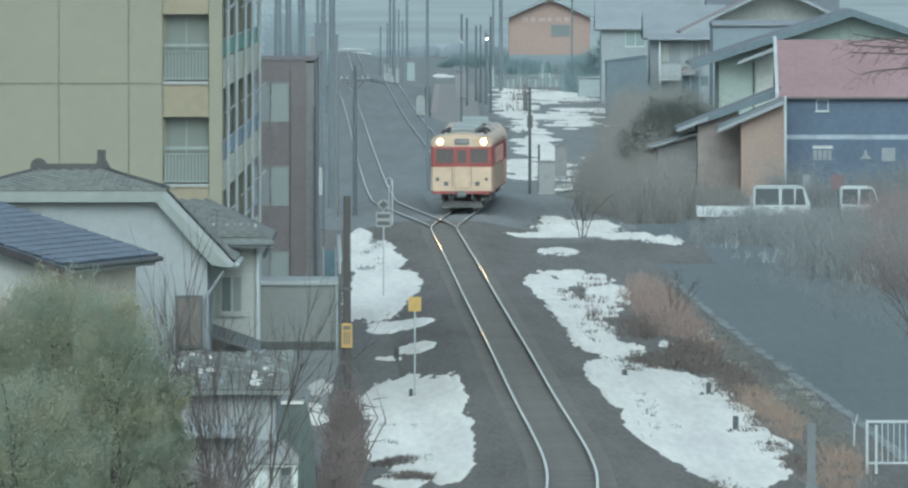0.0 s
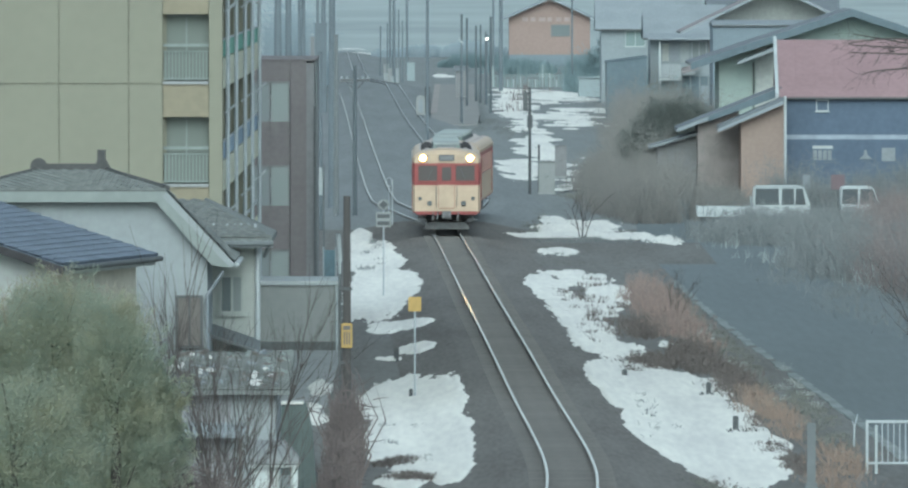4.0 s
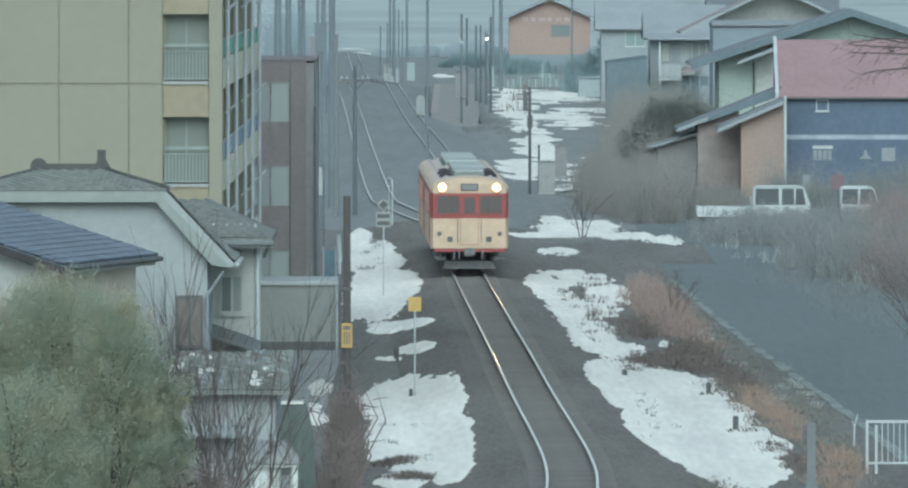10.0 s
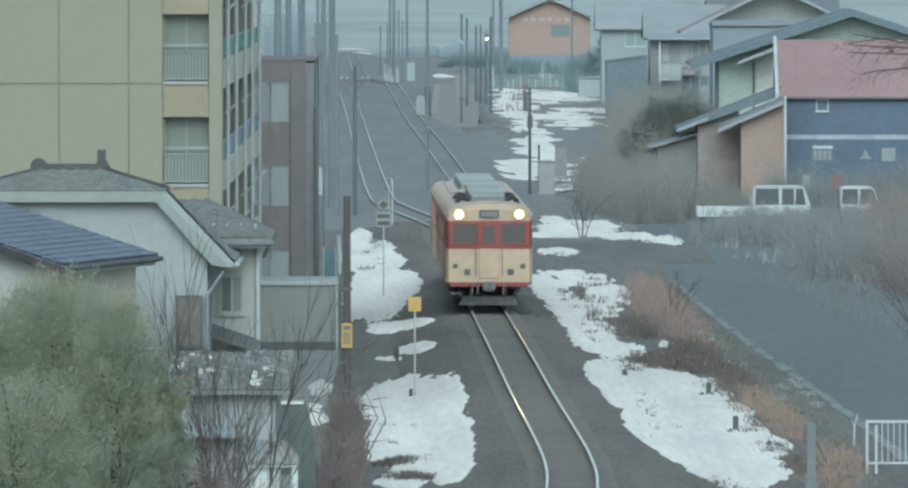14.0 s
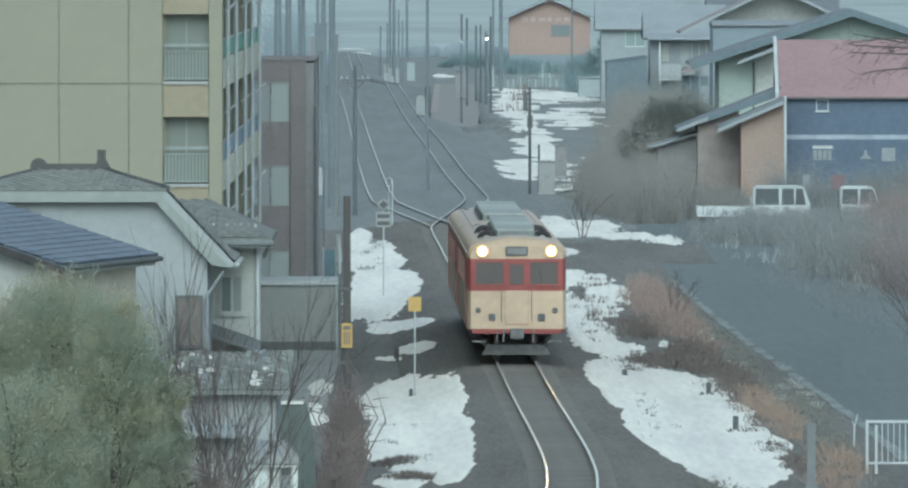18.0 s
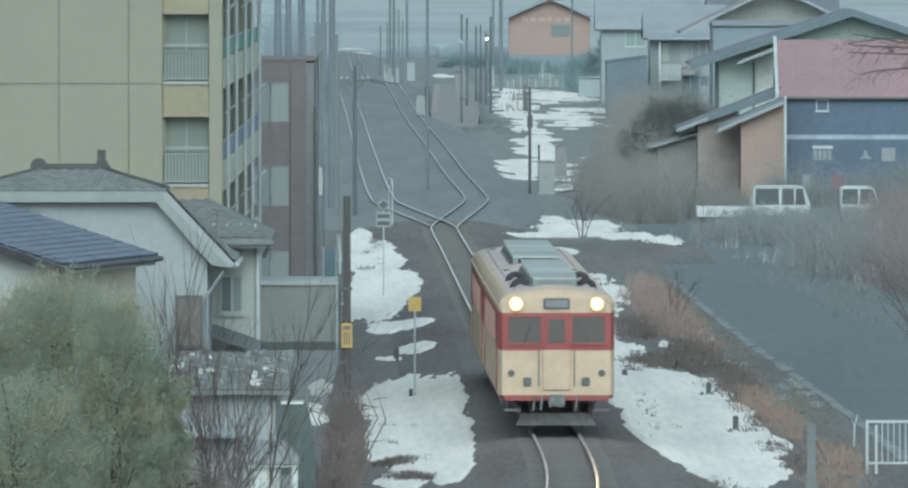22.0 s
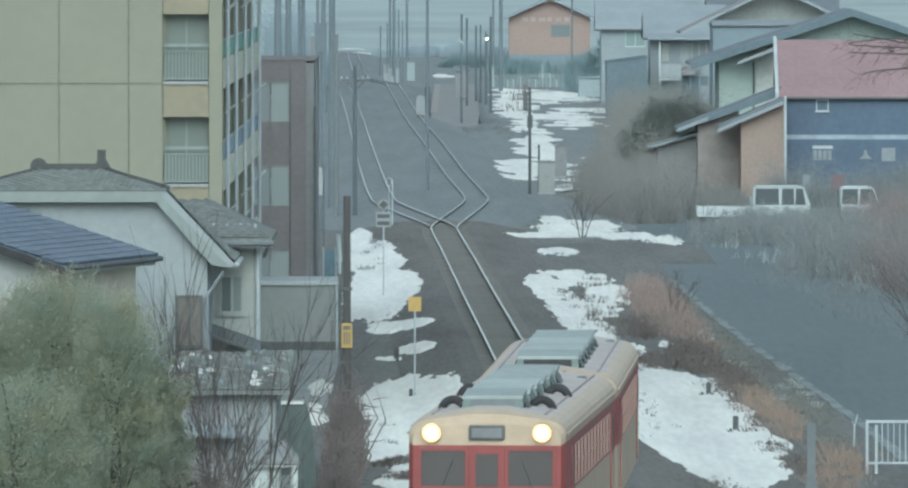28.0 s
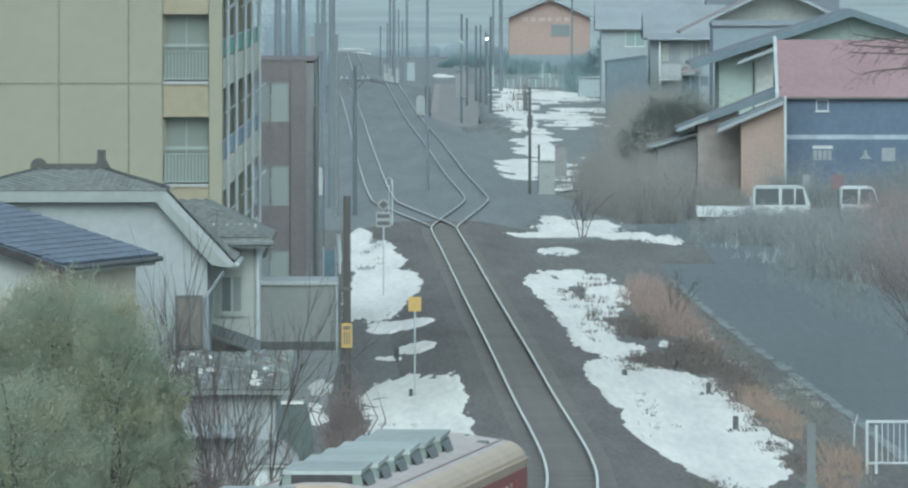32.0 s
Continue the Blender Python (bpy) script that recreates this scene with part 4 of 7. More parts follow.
def white_house():
    t = thing("white_house", -8.78, 262, GZ - 0.08, "two-storey white house with a grey tiled half-hipped roof", "house")
    # front block: gable with a cut-off top
    e, w, fl = 3.7, 3.2, 2.28
    part("front_wall", Shape().prism([(-w, 0), (w, 0), (w, 5.55), (2.0, 6.95), (-2.0, 6.95), (-w, 5.55)], 0.0, 0.2), MAT["white_wall"], t)
    part("side_wall", Shape().box(w - 0.2, w, 0.2, 7.0, 0, 5.5), MAT["white_wall"], t)
    part("side_wall", Shape().box(-w, -w + 0.2, 0.2, 7.0, 0, 5.5), MAT["white_wall"], t)
    part("back_wall", Shape().box(-w, w, 7.0, 7.2, 0, 5.5), MAT["white_wall"], t)
    rf = part("roof", Shape().slab((fl, -0.25, 7.12), (e + 0.1, -0.25, 5.5), (e + 0.1, 7.6, 5.5), (0.62, 7.6, 7.5), 0.1).slab((-fl, -0.25, 7.12), (-e - 0.1, -0.25, 5.5), (-e - 0.1, 7.6, 5.5), (-0.62, 7.6, 7.5), 0.1).slab((-fl, -0.28, 7.12), (fl, -0.28, 7.12), (0.72, 3.8, 7.48), (-0.72, 3.8, 7.48), 0.1), MAT["roof_tile"], t)
    tiles("hip_tiles", rf, (-fl, -0.28, 7.13), (fl, -0.28, 7.13), (0.72, 3.8, 7.5), (-0.72, 3.8, 7.5), MAT["roof_tile"], 0.3, 0.27)
    tiles("slope_tiles", rf, (e + 0.1, -0.25, 5.52), (e + 0.1, 7.6, 5.52), (0.62, 7.6, 7.52), (fl, -0.25, 7.13), MAT["roof_tile"], 0.3, 0.3)
    part("barge_board", Shape().prism([(-2.28, 7.1), (2.28, 7.1), (2.12, 6.86), (-2.12, 6.86)], -0.34, -0.28), MAT["grey_trim"], t)
    for s in (-1, 1):
        part("barge_board", Shape().prism([(s * 2.28, 7.1), (s * 3.84, 5.46), (s * 3.72, 5.38), (s * 2.2, 6.98)], -0.34, -0.28), MAT["white_wall"], t)
        # inner board is shaped to the camera's view in place of the soffit
        part("barge_inner", Shape().prism([(s * 2.2, 6.98), (s * 3.72, 5.38), (s * 3.3, 5.44), (s * 2.06, 6.84), (s * 2.12, 6.86)], -0.33, -0.28), MAT["grey_trim"], t, "broad grey-white board standing for the soffit below the verge")
        part("gutter", Shape().tube((s * (e + 0.16), -0.25, 5.45), (s * (e + 0.16), 7.5, 5.45), 0.06, n=8), MAT["white_paint"], t)
    ridge = part("ridge", Shape().prism([(-0.7, 7.44), (0.7, 7.44), (0.7, 7.66), (-0.7, 7.66)], 3.6, 3.95), MAT["ridge_tile"], t, "stack of dark ridge tiles", bevel=0.05)
    part("end_tile", Shape().tube((-0.74, 3.5, 7.6), (-0.74, 4.0, 7.6), 0.2, 0.16, n=12).box(-1.0, -0.5, 3.5, 3.95, 7.3, 7.5), MAT["ridge_tile"], ridge)
    part("end_tile", Shape().prism([(0.48, 7.4), (0.98, 7.4), (0.86, 7.64), (0.78, 7.76), (0.78, 7.98), (0.6, 7.98), (0.6, 7.76)], 3.5, 3.95), MAT["ridge_tile"], ridge)
    for s in (-1, 1):
        part("hip_ridge", Shape().tube((s * 0.76, 3.7, 7.5), (s * fl, -0.2, 7.16), 0.09, n=8), MAT["ridge_tile"], ridge)
    # shutters and windows of the upper floor
    sh = part("shuttered_window", Shape().box(2.52, 3.06, -0.1, 0.0, 3.6, 4.7), MAT["brown_wood"], t, "weathered brown wooden shutters")
    part("frame", Shape().ring(2.48, 3.1, -0.13, -0.102, 3.56, 4.75, 0.06).box(2.77, 2.82, -0.125, -0.102, 3.62, 4.69), MAT["dark_metal"], sh)
    part("downpipe", Shape().tube((3.2, -0.07, 0), (3.2, -0.07, 4.75), 0.035, n=8).tube((3.2, -0.07, 4.75), (3.56, -0.2, 5.3), 0.035, n=8), MAT["mid_roof"], t)
    # rear block beside it
    # lighter paint than the front, offsetting shade beside the front block
    part("rear_wall", Shape().box(3.2, 4.2, 5.6, 5.8, 0, 5.75), MAT["cream_white"], t)
    part("rear_side_wall", Shape().box(4.04, 4.2, 5.8, 12.0, 0, 5.75), MAT["beige_wall"], t)
    win = part("rear_window", Shape().ring(3.36, 3.92, 5.53, 5.597, 4.16, 5.07, 0.06).box(3.62, 3.68, 5.54, 5.597, 4.22, 5.01), MAT["cream_white"], t, "white framed sliding window")
    part("pane", Shape().box(3.42, 3.62, 5.56, 5.59, 4.22, 5.0), MAT["glass"], win)
    part("pane", Shape().box(3.68, 3.86, 5.56, 5.59, 4.22, 5.0), MAT["light_pane"], win)
    part("sill", Shape().box(3.32, 3.96, 5.48, 5.58, 4.1, 4.16), MAT["cream_white"], win)
    rr = part("rear_roof", Shape().slab((2.5, 4.9, 5.92), (4.58, 4.9, 5.92), (2.9, 8.5, 6.7), (1.1, 8.5, 6.7), 0.12).slab((4.58, 4.9, 5.92), (4.58, 12.5, 5.92), (2.9, 12.5, 6.7), (2.9, 8.5, 6.7), 0.12), MAT["roof_tile"], t)
    tiles("eave_tiles", rr, (2.5, 4.9, 5.94), (4.58, 4.9, 5.94), (2.9, 8.5, 6.72), (1.1, 8.5, 6.72), MAT["roof_tile"], 0.34, 0.27)
    part("fascia", Shape().box(2.5, 4.6, 4.84, 4.9, 5.7, 5.86), MAT["white_paint"], rr)
    part("gutter", Shape().tube((2.5, 4.78, 5.8), (4.62, 4.78, 5.8), 0.06, n=8).tube((4.55, 4.8, 5.78), (4.4, 5.2, 5.5), 0.045, n=8), MAT["dull_metal"], rr)
    for i in range(9):
        part("snow_guard", Shape().box(2.9 + i * 0.16 - 0.03, 2.9 + i * 0.16 + 0.03, 5.9, 5.98, 6.15, 6.23), MAT["steel_pipe"], rr)
    part("corner_post", Shape().tube((4.24, 5.54, 0), (4.24, 5.54, 5.7), 0.06, n=8), MAT["white_paint"], t)
    # lean-to below the window
    part("lean_to_roof", Shape().slab((3.0, 4.2, 3.78), (4.3, 4.2, 3.36), (4.3, 5.6, 3.56), (3.0, 5.6, 4.0), 0.08), MAT["dull_metal"], t, "dark sloping lean-to roof")


white_house()


def blue_roof_house():
    """A wing whose eave runs askew to the line of sight."""
    t = thing("tiled_house", -8.42, 250, GZ - 0.09, "house with beige walls and a blue-grey tiled roof", "house", turn=-12.5)
    z = 5.75
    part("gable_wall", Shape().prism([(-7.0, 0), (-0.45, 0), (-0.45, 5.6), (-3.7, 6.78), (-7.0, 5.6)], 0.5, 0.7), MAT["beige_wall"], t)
    # eave side is painted lighter because it lies in shade
    part("eave_wall", Shape().box(-0.65, -0.45, 0.7, 8.2, 0, 5.62), MAT["lightened_wall"], t, "rendered wall below the eave, lightened against its shade")
    part("back_wall", Shape().box(-7.0, -0.65, 8.0, 8.2, 0, 5.6), MAT["beige_wall"], t)
    r = part("roof", Shape().slab((0, 0, z), (0, 8.4, z), (-3.75, 8.4, z + 1.18), (-3.75, 0, z + 1.18), 0.1).slab((-7.5, 0, z), (-7.5, 8.4, z), (-3.75, 8.4, z + 1.18), (-3.75, 0, z + 1.18), 0.1), MAT["blue_tile"], t)
    tiles("tiles", r, (0, 0, z + 0.01), (0, 8.4, z + 0.01), (-3.75, 8.4, z + 1.19), (-3.75, 0, z + 1.19), MAT["blue_tile"], 0.27, 0.3)
    for i in range(18):
        y = 0.9 + i * 0.42
        part("snow_guard", Shape().box(-0.86, -0.8, y - 0.05, y + 0.05, z + 0.26, z + 0.33), MAT["mid_roof"], r)
    part("gutter", Shape().tube((0.07, 0, z - 0.06), (0.07, 8.4, z - 0.06), 0.06, n=8), MAT["dark_metal"], r)
    part("eave_board", Shape().box(-0.3, -0.02, 0.1, 8.3, z - 0.2, z - 0.12), MAT["cream_white"], r, "pale board below the eave")
    # edge board is near black to counter the light on its face
    part("verge_board", Shape().prism([(0.0, z - 0.02), (0.0, z - 0.2), (-3.75, z + 1.0), (-3.75, z + 1.16)], -0.05, 0.0), MAT["soot_shade"], r)


blue_roof_house()

# low outbuildings under the white house
annex = thing("outbuilding", -5.2, 247, GZ, "low outbuilding with pale walls and a rough grey roof", "outbuilding")
part("wall", Shape().box(-2.0, 0.45, 0.0, 0.15, 0, 3.08), MAT["mauve_wall"], annex, "mauve-grey boarded wall")
part("end_wall", Shape().box(0.45, 1.4, 0.0, 0.15, 0, 3.08), MAT["white_wall"], annex, "white rendered wall")
part("side_wall", Shape().box(1.25, 1.4, 0.15, 7.0, 0, 3.08), MAT["white_wall"], annex)
ar = part("roof", Shape().slab((-2.2, -0.4, 3.1), (1.7, -0.4, 3.1), (1.7, 7.5, 3.6), (-2.2, 7.5, 3.6), 0.1), MAT["roof_tile"], annex)
tiles("tiles", ar, (-2.2, -0.4, 3.12), (1.7, -0.4, 3.12), (1.7, 7.5, 3.62), (-2.2, 7.5, 3.62), MAT["roof_tile"], 0.5, 0.27)
part("lean_to_roof", Shape().slab((-2.1, -0.5, 2.15), (0.75, -0.5, 2.15), (0.75, 0.0, 2.4), (-2.1, 0.0, 2.4), 0.07), MAT["mid_roof"], annex, "rusty grey lean-to roof")
for x in (-2.0, -0.7, 0.65):
    part("post", Shape().box(x - 0.04, x + 0.04, -0.46, -0.38, 0, 2.1), MAT["brown_wood"], annex)


def canopy_point(u, g):
    """A point of the rounded canopy: u from its closed end to its open end, g up over the curve."""
    right = 0.52 - 0.34 * math.sin(g) ** 2
    return (-0.5 + (right + 0.5) * u, -0.12 + 1.5 * (1 - math.cos(g)), 2.13 + 0.42 * math.sin(g))


porch = thing("porch", -3.62, 233, GZ, "small white porch with a curved translucent roof", "porch")
for x in (-0.42, 0.42):
    part("post", Shape().box(x - 0.035, x + 0.035, 0, 0.07, 0, 2.12), MAT["porch_white"], porch)
    part("rear_post", Shape().box(x - 0.03, x + 0.03, 1.9, 1.96, 0, 2.12), MAT["porch_white"], porch)
vault = Shape()
for drop in (0.0, 0.02):
    for i in range(9):
        for k in range(7):
            px, py, pz = canopy_point(k / 6, math.pi / 2 * i / 8)
            vault.v.append((px, py + drop, pz - drop))
for i in range(8):
    for k in range(6):
        q = 7 * i + k
        vault.f += [(q, q + 1, q + 8, q + 7), (q + 70, q + 71, q + 64, q + 63)]
        vault.m += [0, 0]
for k in range(6):
    vault.f += [(k + 1, k, k + 63, k + 64), (56 + k, 57 + k, 120 + k, 119 + k)]
    vault.m += [0, 0]
for i in range(8):
    vault.f += [(7 * i, 7 * i + 7, 7 * i + 70, 7 * i + 63), (7 * i + 13, 7 * i + 6, 7 * i + 69, 7 * i + 76)]
    vault.m += [0, 0]
vp = part("curved_roof", vault, MAT["grey_panel"], porch, "curved grey translucent roof")
for k in range(7):
    rib = Shape()
    for i in range(8):
        g0, g1 = math.pi / 2 * i / 8, math.pi / 2 * (i + 1) / 8
        p0, p1 = Vector(canopy_point(k / 6, g0)), Vector(canopy_point(k / 6, g1))
        rib.tube(p0 + Vector((0, 0, 0.012)), p1 + Vector((0, 0, 0.012)), 0.016, n=6)
    part("rib", rib, MAT["taupe_wall"], vp)
part("beam", Shape().box(-0.5, 0.5, -0.08, 0.0, 2.06, 2.15), MAT["porch_white"], porch)
part("panel", Shape().box(-0.4, 0.02, 0.02, 0.05, 0, 2.06), MAT["porch_white"], porch)
part("doorway", Shape().box(0.1, 0.34, 0.03, 0.06, 0, 1.9), MAT["pale_glass"], porch)
part("door_frame", Shape().box(0.02, 0.1, 0.02, 0.07, 0, 2.06).box(0.34, 0.4, 0.02, 0.07, 0, 2.06), MAT["cream_white"], porch)


def simple_house(name, x, y, label, w, dep, eave, ridge, wall, roof, along=False, over=0.5, turn=0.0, wins=(), base=GZ, trim="white_paint", deep=0.22):
    """A house with a gable roof: ridge across the line of sight (along=False) or towards it (along=True)."""
    t = thing(name, x, y, base, label, "house", turn=turn)
    h = w / 2
    if along:
        part("front_wall", Shape().prism([(-h, 0), (h, 0), (h, eave), (0, ridge - 0.12), (-h, eave)], 0, 0.2), MAT[wall], t)
        part("back_wall", Shape().prism([(-h, 0), (h, 0), (h, eave), (0, ridge - 0.12), (-h, eave)], dep - 0.2, dep), MAT[wall], t)
        k = (ridge - eave) / h
        for s in (-1, 1):
            part("side_wall", Shape().box(min(s * h, s * (h - 0.2)), max(s * h, s * (h - 0.2)), 0.2, dep - 0.2, 0, eave), MAT[wall], t)
            xo = s * (h + over)
            r = part("roof_plane", Shape().slab((0, -over, ridge), (xo, -over, eave - k * over), (xo, dep + over, eave - k * over), (0, dep + over, ridge), 0.14), MAT[roof], t)
            part("barge_board", Shape().prism([(0, ridge - 0.02), (xo, eave - k * over - 0.02), (xo, eave - k * over - deep), (0, ridge - deep)], -over - 0.04, -over), MAT[trim], r)
            part("gutter", Shape().tube((xo, -over, eave - k * over - 0.1), (xo, dep + over, eave - k * over - 0.1), 0.06, n=6), MAT["dark_metal"], r)
    else:
        part("front_wall", Shape().box(-h, h, 0, 0.2, 0, eave), MAT[wall], t)
        part("back_wall", Shape().box(-h, h, dep - 0.2, dep, 0, eave), MAT[wall], t)
        k = (ridge - eave) / (dep / 2)
        for s in (-1, 1):
            q = Shape()
            a, b = (h - 0.2, h) if s > 0 else (-h, -h + 0.2)
            q.v += [(a, 0.2, 0), (a, dep - 0.2, 0), (a, dep - 0.2, eave), (a, dep / 2, ridge - 0.15), (a, 0.2, eave), (b, 0.2, 0), (b, dep - 0.2, 0), (b, dep - 0.2, eave), (b, dep / 2, ridge - 0.15), (b, 0.2, eave)]
            q.f += [(0, 1, 2, 3, 4), (9, 8, 7, 6, 5), (0, 4, 9, 5), (4, 3, 8, 9), (3, 2, 7, 8), (2, 1, 6, 7), (1, 0, 5, 6)]
            q.m += [0] * 7
            part("gable_wall", q, MAT[wall], t)
        for s, ya, yb in ((1, -over, dep / 2), (-1, dep + over, dep / 2)):
            r = part("roof_plane", Shape().slab((-h - over, ya, eave - k * over), (h + over, ya, eave - k * over), (h + over, yb, ridge), (-h - over, yb, ridge), 0.14), MAT[roof], t)
            if s > 0:
                n_s = int((w + 2 * over) / 0.9)
                for i in range(n_s + 1):
                    xs_ = -h - over + (w + 2 * over) * i / n_s
                    part("seam", Shape().slab((xs_ - 0.02, ya, eave - k * over + 0.04), (xs_ + 0.02, ya, eave - k * over + 0.04), (xs_ + 0.02, yb, ridge + 0.04), (xs_ - 0.02, yb, ridge + 0.04), 0.05), MAT[roof], r)
                part("gutter", Shape().tube((-h - over, ya - 0.05, eave - k * over - 0.1), (h + over, ya - 0.05, eave - k * over - 0.1), 0.06, n=6), MAT["dark_metal"], r)
    for x0, x1, z0, z1, kind in wins:
        window(t, x0, x1, -0.01, z0, z1, MAT["white_paint"], kind, bars=1 if x1 - x0 > 0.7 else 0)
    return t


# blue house with the red roof
bh = simple_house("blue_house", 19.2, 555, "blue-sided house with a haze-greyed red roof and white trim", 6.9, 8.0, 5.72, 8.25, "blue_wall", "red_roof", over=0.25,
                  wins=((-1.85, -1.25, 4.85, 5.4, "pale_glass"), (2.7, 3.3, 4.0, 5.2, "pale_glass")))
part("band", Shape().box(-3.47, 3.47, -0.05, 0.0, 3.5, 3.72), MAT["pale_band"], bh, "white band between the storeys")
part("corner_trim", Shape().box(-3.52, -3.36, -0.06, 0.1, 0.2, 5.5), MAT["white_paint"], bh)
part("verge_trim", Shape().slab((-3.8, -0.3, 5.7), (-3.64, -0.3, 5.7), (-3.64, 4.0, 8.42), (-3.8, 4.0, 8.42), 0.2), MAT["white_paint"], bh)
shop = part("sign_board", Shape().box(-2.02, -1.05, -0.1, -0.03, 3.05, 3.2), MAT["white_paint"], bh, "white sign board with unreadable marks")
for i in range(4):
    part("sign_bar", Shape().box(-1.98 + i * 0.23, -1.8 + i * 0.23, -0.07, -0.03, 2.5, 2.98), MAT["pale_roof"], shop)
part("lamp_hood", Shape().prism([(0.2, 2.55), (0.85, 2.55), (0.62, 2.75), (0.56, 3.0), (0.48, 3.0), (0.42, 2.75)], -0.12, -0.03), MAT["pale_roof"], bh)
part("notice", Shape().box(1.3, 1.95, -0.07, -0.03, 2.45, 3.1), MAT["pale_roof"], bh)
for i in range(16):
    z = 0.35 + i * 0.32
    part("siding_board", Shape().box(-3.36, 3.46, -0.03, 0.0, z, z + 0.314), MAT["blue_wall"], bh)

# orange-walled wing with lean-to roofs
ow = thing("orange_annexe", 15.0, 553, GZ, "orange rendered annexe with dark sloping roofs", "house")
part("wall", Shape().prism([(-1.3, 0), (0.75, 0), (0.75, 5.26), (-1.3, 4.37)], 0, 6.0), MAT["orange_wall"], ow)
# low wall: its warm tone is mixed with haze and shadow
part("low_wall", Shape().prism([(-3.3, 0), (-1.32, 0), (-1.32, 5.02), (-3.3, 4.24)], 3.0, 9.0), MAT["shaded_render"], ow, "warm wall greyed for haze and shadow")
part("porch_wall", Shape().prism([(-5.2, 0), (-3.32, 0), (-3.32, 3.66), (-5.2, 3.12)], 4.0, 9.0), MAT["taupe_wall"], ow)
part("roof_plane", Shape().slab((-2.4, -0.6, 4.2), (-2.4, 2.3, 4.2), (0.75, 2.3, 5.56), (0.75, -0.6, 5.56), 0.26), MAT["dark_roof"], ow)
part("upper_roof", Shape().slab((-4.3, 2.4, 4.04), (-4.3, 9.4, 4.04), (0.7, 9.4, 6.02), (0.7, 2.4, 6.02), 0.16), MAT["dark_roof"], ow)
part("porch_roof", Shape().slab((-5.6, 3.4, 3.14), (-5.6, 9.4, 3.14), (-3.3, 9.4, 3.82), (-3.3, 3.4, 3.82), 0.12), MAT["pale_roof"], ow)
part("downpipe", Shape().tube((0.8, -0.72, 0), (0.8, -0.72, 5.6), 0.06, n=8), MAT["white_paint"], ow, "white downpipe at the corner")
part("verge", Shape().prism([(-2.42, 4.02), (-2.42, 3.87), (0.75, 5.22), (0.75, 5.4)], -0.66, -0.6), MAT["mid_roof"], ow)
# verge split in tone: the pale lower end stands for its lit edge
part("upper_verge", Shape().prism([(-4.32, 3.98), (-4.32, 3.82), (-2.8, 4.42), (-2.8, 4.58)], 2.34, 2.4), MAT["mid_roof"], ow)
part("deep_verge", Shape().prism([(-2.8, 4.6), (-2.8, 4.36), (0.7, 5.58), (0.7, 5.99)], 2.34, 2.4), MAT["slate_sheet"], ow, "dark deep part of the upper verge")

# houses behind
# deep dark barge boards also stand for the shaded roof underside
gh = simple_house("house", 21.95, 640, "large pale green house with a wide dark gable roof", 14.6, 11.0, 6.93, 9.36, "green_wall", "dark_roof", along=True, over=1.6, trim="slate_sheet", deep=0.42)
part("cream_wall_panel", Shape().box(-5.3, -3.6, -0.12, 0.0, 0, 7.2), MAT["beige_wall"], gh, "cream rendered part of the wall")
part("corner_pipe", Shape().tube((-5.4, -0.1, 0), (-5.4, -0.1, 6.4), 0.045, n=8), MAT["dark_metal"], gh)
part("low_roof", Shape().slab((-6.3, -2.2, 6.49), (-6.3, 0.0, 6.49), (-3.4, 0.0, 7.62), (-3.4, -2.2, 7.62), 0.14), MAT["dark_roof"], gh)
part("low_verge", Shape().prism([(-6.32, 6.46), (-6.32, 6.28), (-3.4, 7.4), (-3.4, 7.59)], -2.26, -2.2), MAT["pale_roof"], gh, "pale board along the low roof")
window(gh, -7.1, -6.2, -0.01, 2.6, 3.8, MAT["white_paint"], "glass")
simple_house("house", 20.1, 720, "flat-topped house with plain grey walls", 8.0, 9.0, 8.0, 8.25, "slate_wall", "mid_roof", over=0.05)
simple_house("house", 22.2, 800, "cream house with a brownish gable roof", 8.0, 9.0, 8.28, 10.2, "beige_wall", "brown_roof", along=True, over=2.6, wins=((-3.0, -2.0, 5.2, 6.4, "pale_glass"),), trim="mid_roof")
bal = simple_house("house", 17.15, 860, "white house with a railed balcony and grey roof", 5.2, 9.0, 6.4, 8.6, "hazed_wall", "mid_roof", over=0.5, wins=((0.5, 1.6, 4.5, 5.9, "pale_glass"),))
part("balcony", Shape().box(-1.9, -0.3, -1.4, 0.0, 3.0, 3.12), MAT["white_paint"], bal)
part("balcony_parapet", Shape().box(-1.82, -0.3, -1.4, -1.32, 3.12, 4.22), MAT["white_wall"], bal)
part("balcony_post", Shape().box(-1.96, -1.82, -1.42, -1.28, 0, 5.95), MAT["white_paint"], bal)
part("balcony_post", Shape().box(-0.38, -0.3, -1.32, -1.2, 0, 3.0), MAT["hazed_wall"], bal)
part("awning", Shape().slab((-0.28, -1.5, 3.62), (1.0, -1.5, 3.95), (1.0, 0.0, 4.25), (-0.28, 0.0, 3.92), 0.12), MAT["brown_roof"], bal, "brownish awning beside the balcony")
part("awning_panel", Shape().box(-0.2, 0.75, -1.4, -1.34, 3.42, 3.68), MAT["white_wall"], bal)
# dark sheet on the wall in place of a recess in shade
part("dark_opening", Shape().box(-0.25, 2.3, -0.06, 0.0, 1.0, 3.3), MAT["slate_sheet"], bal, "dark panel standing for the shaded open ground floor")
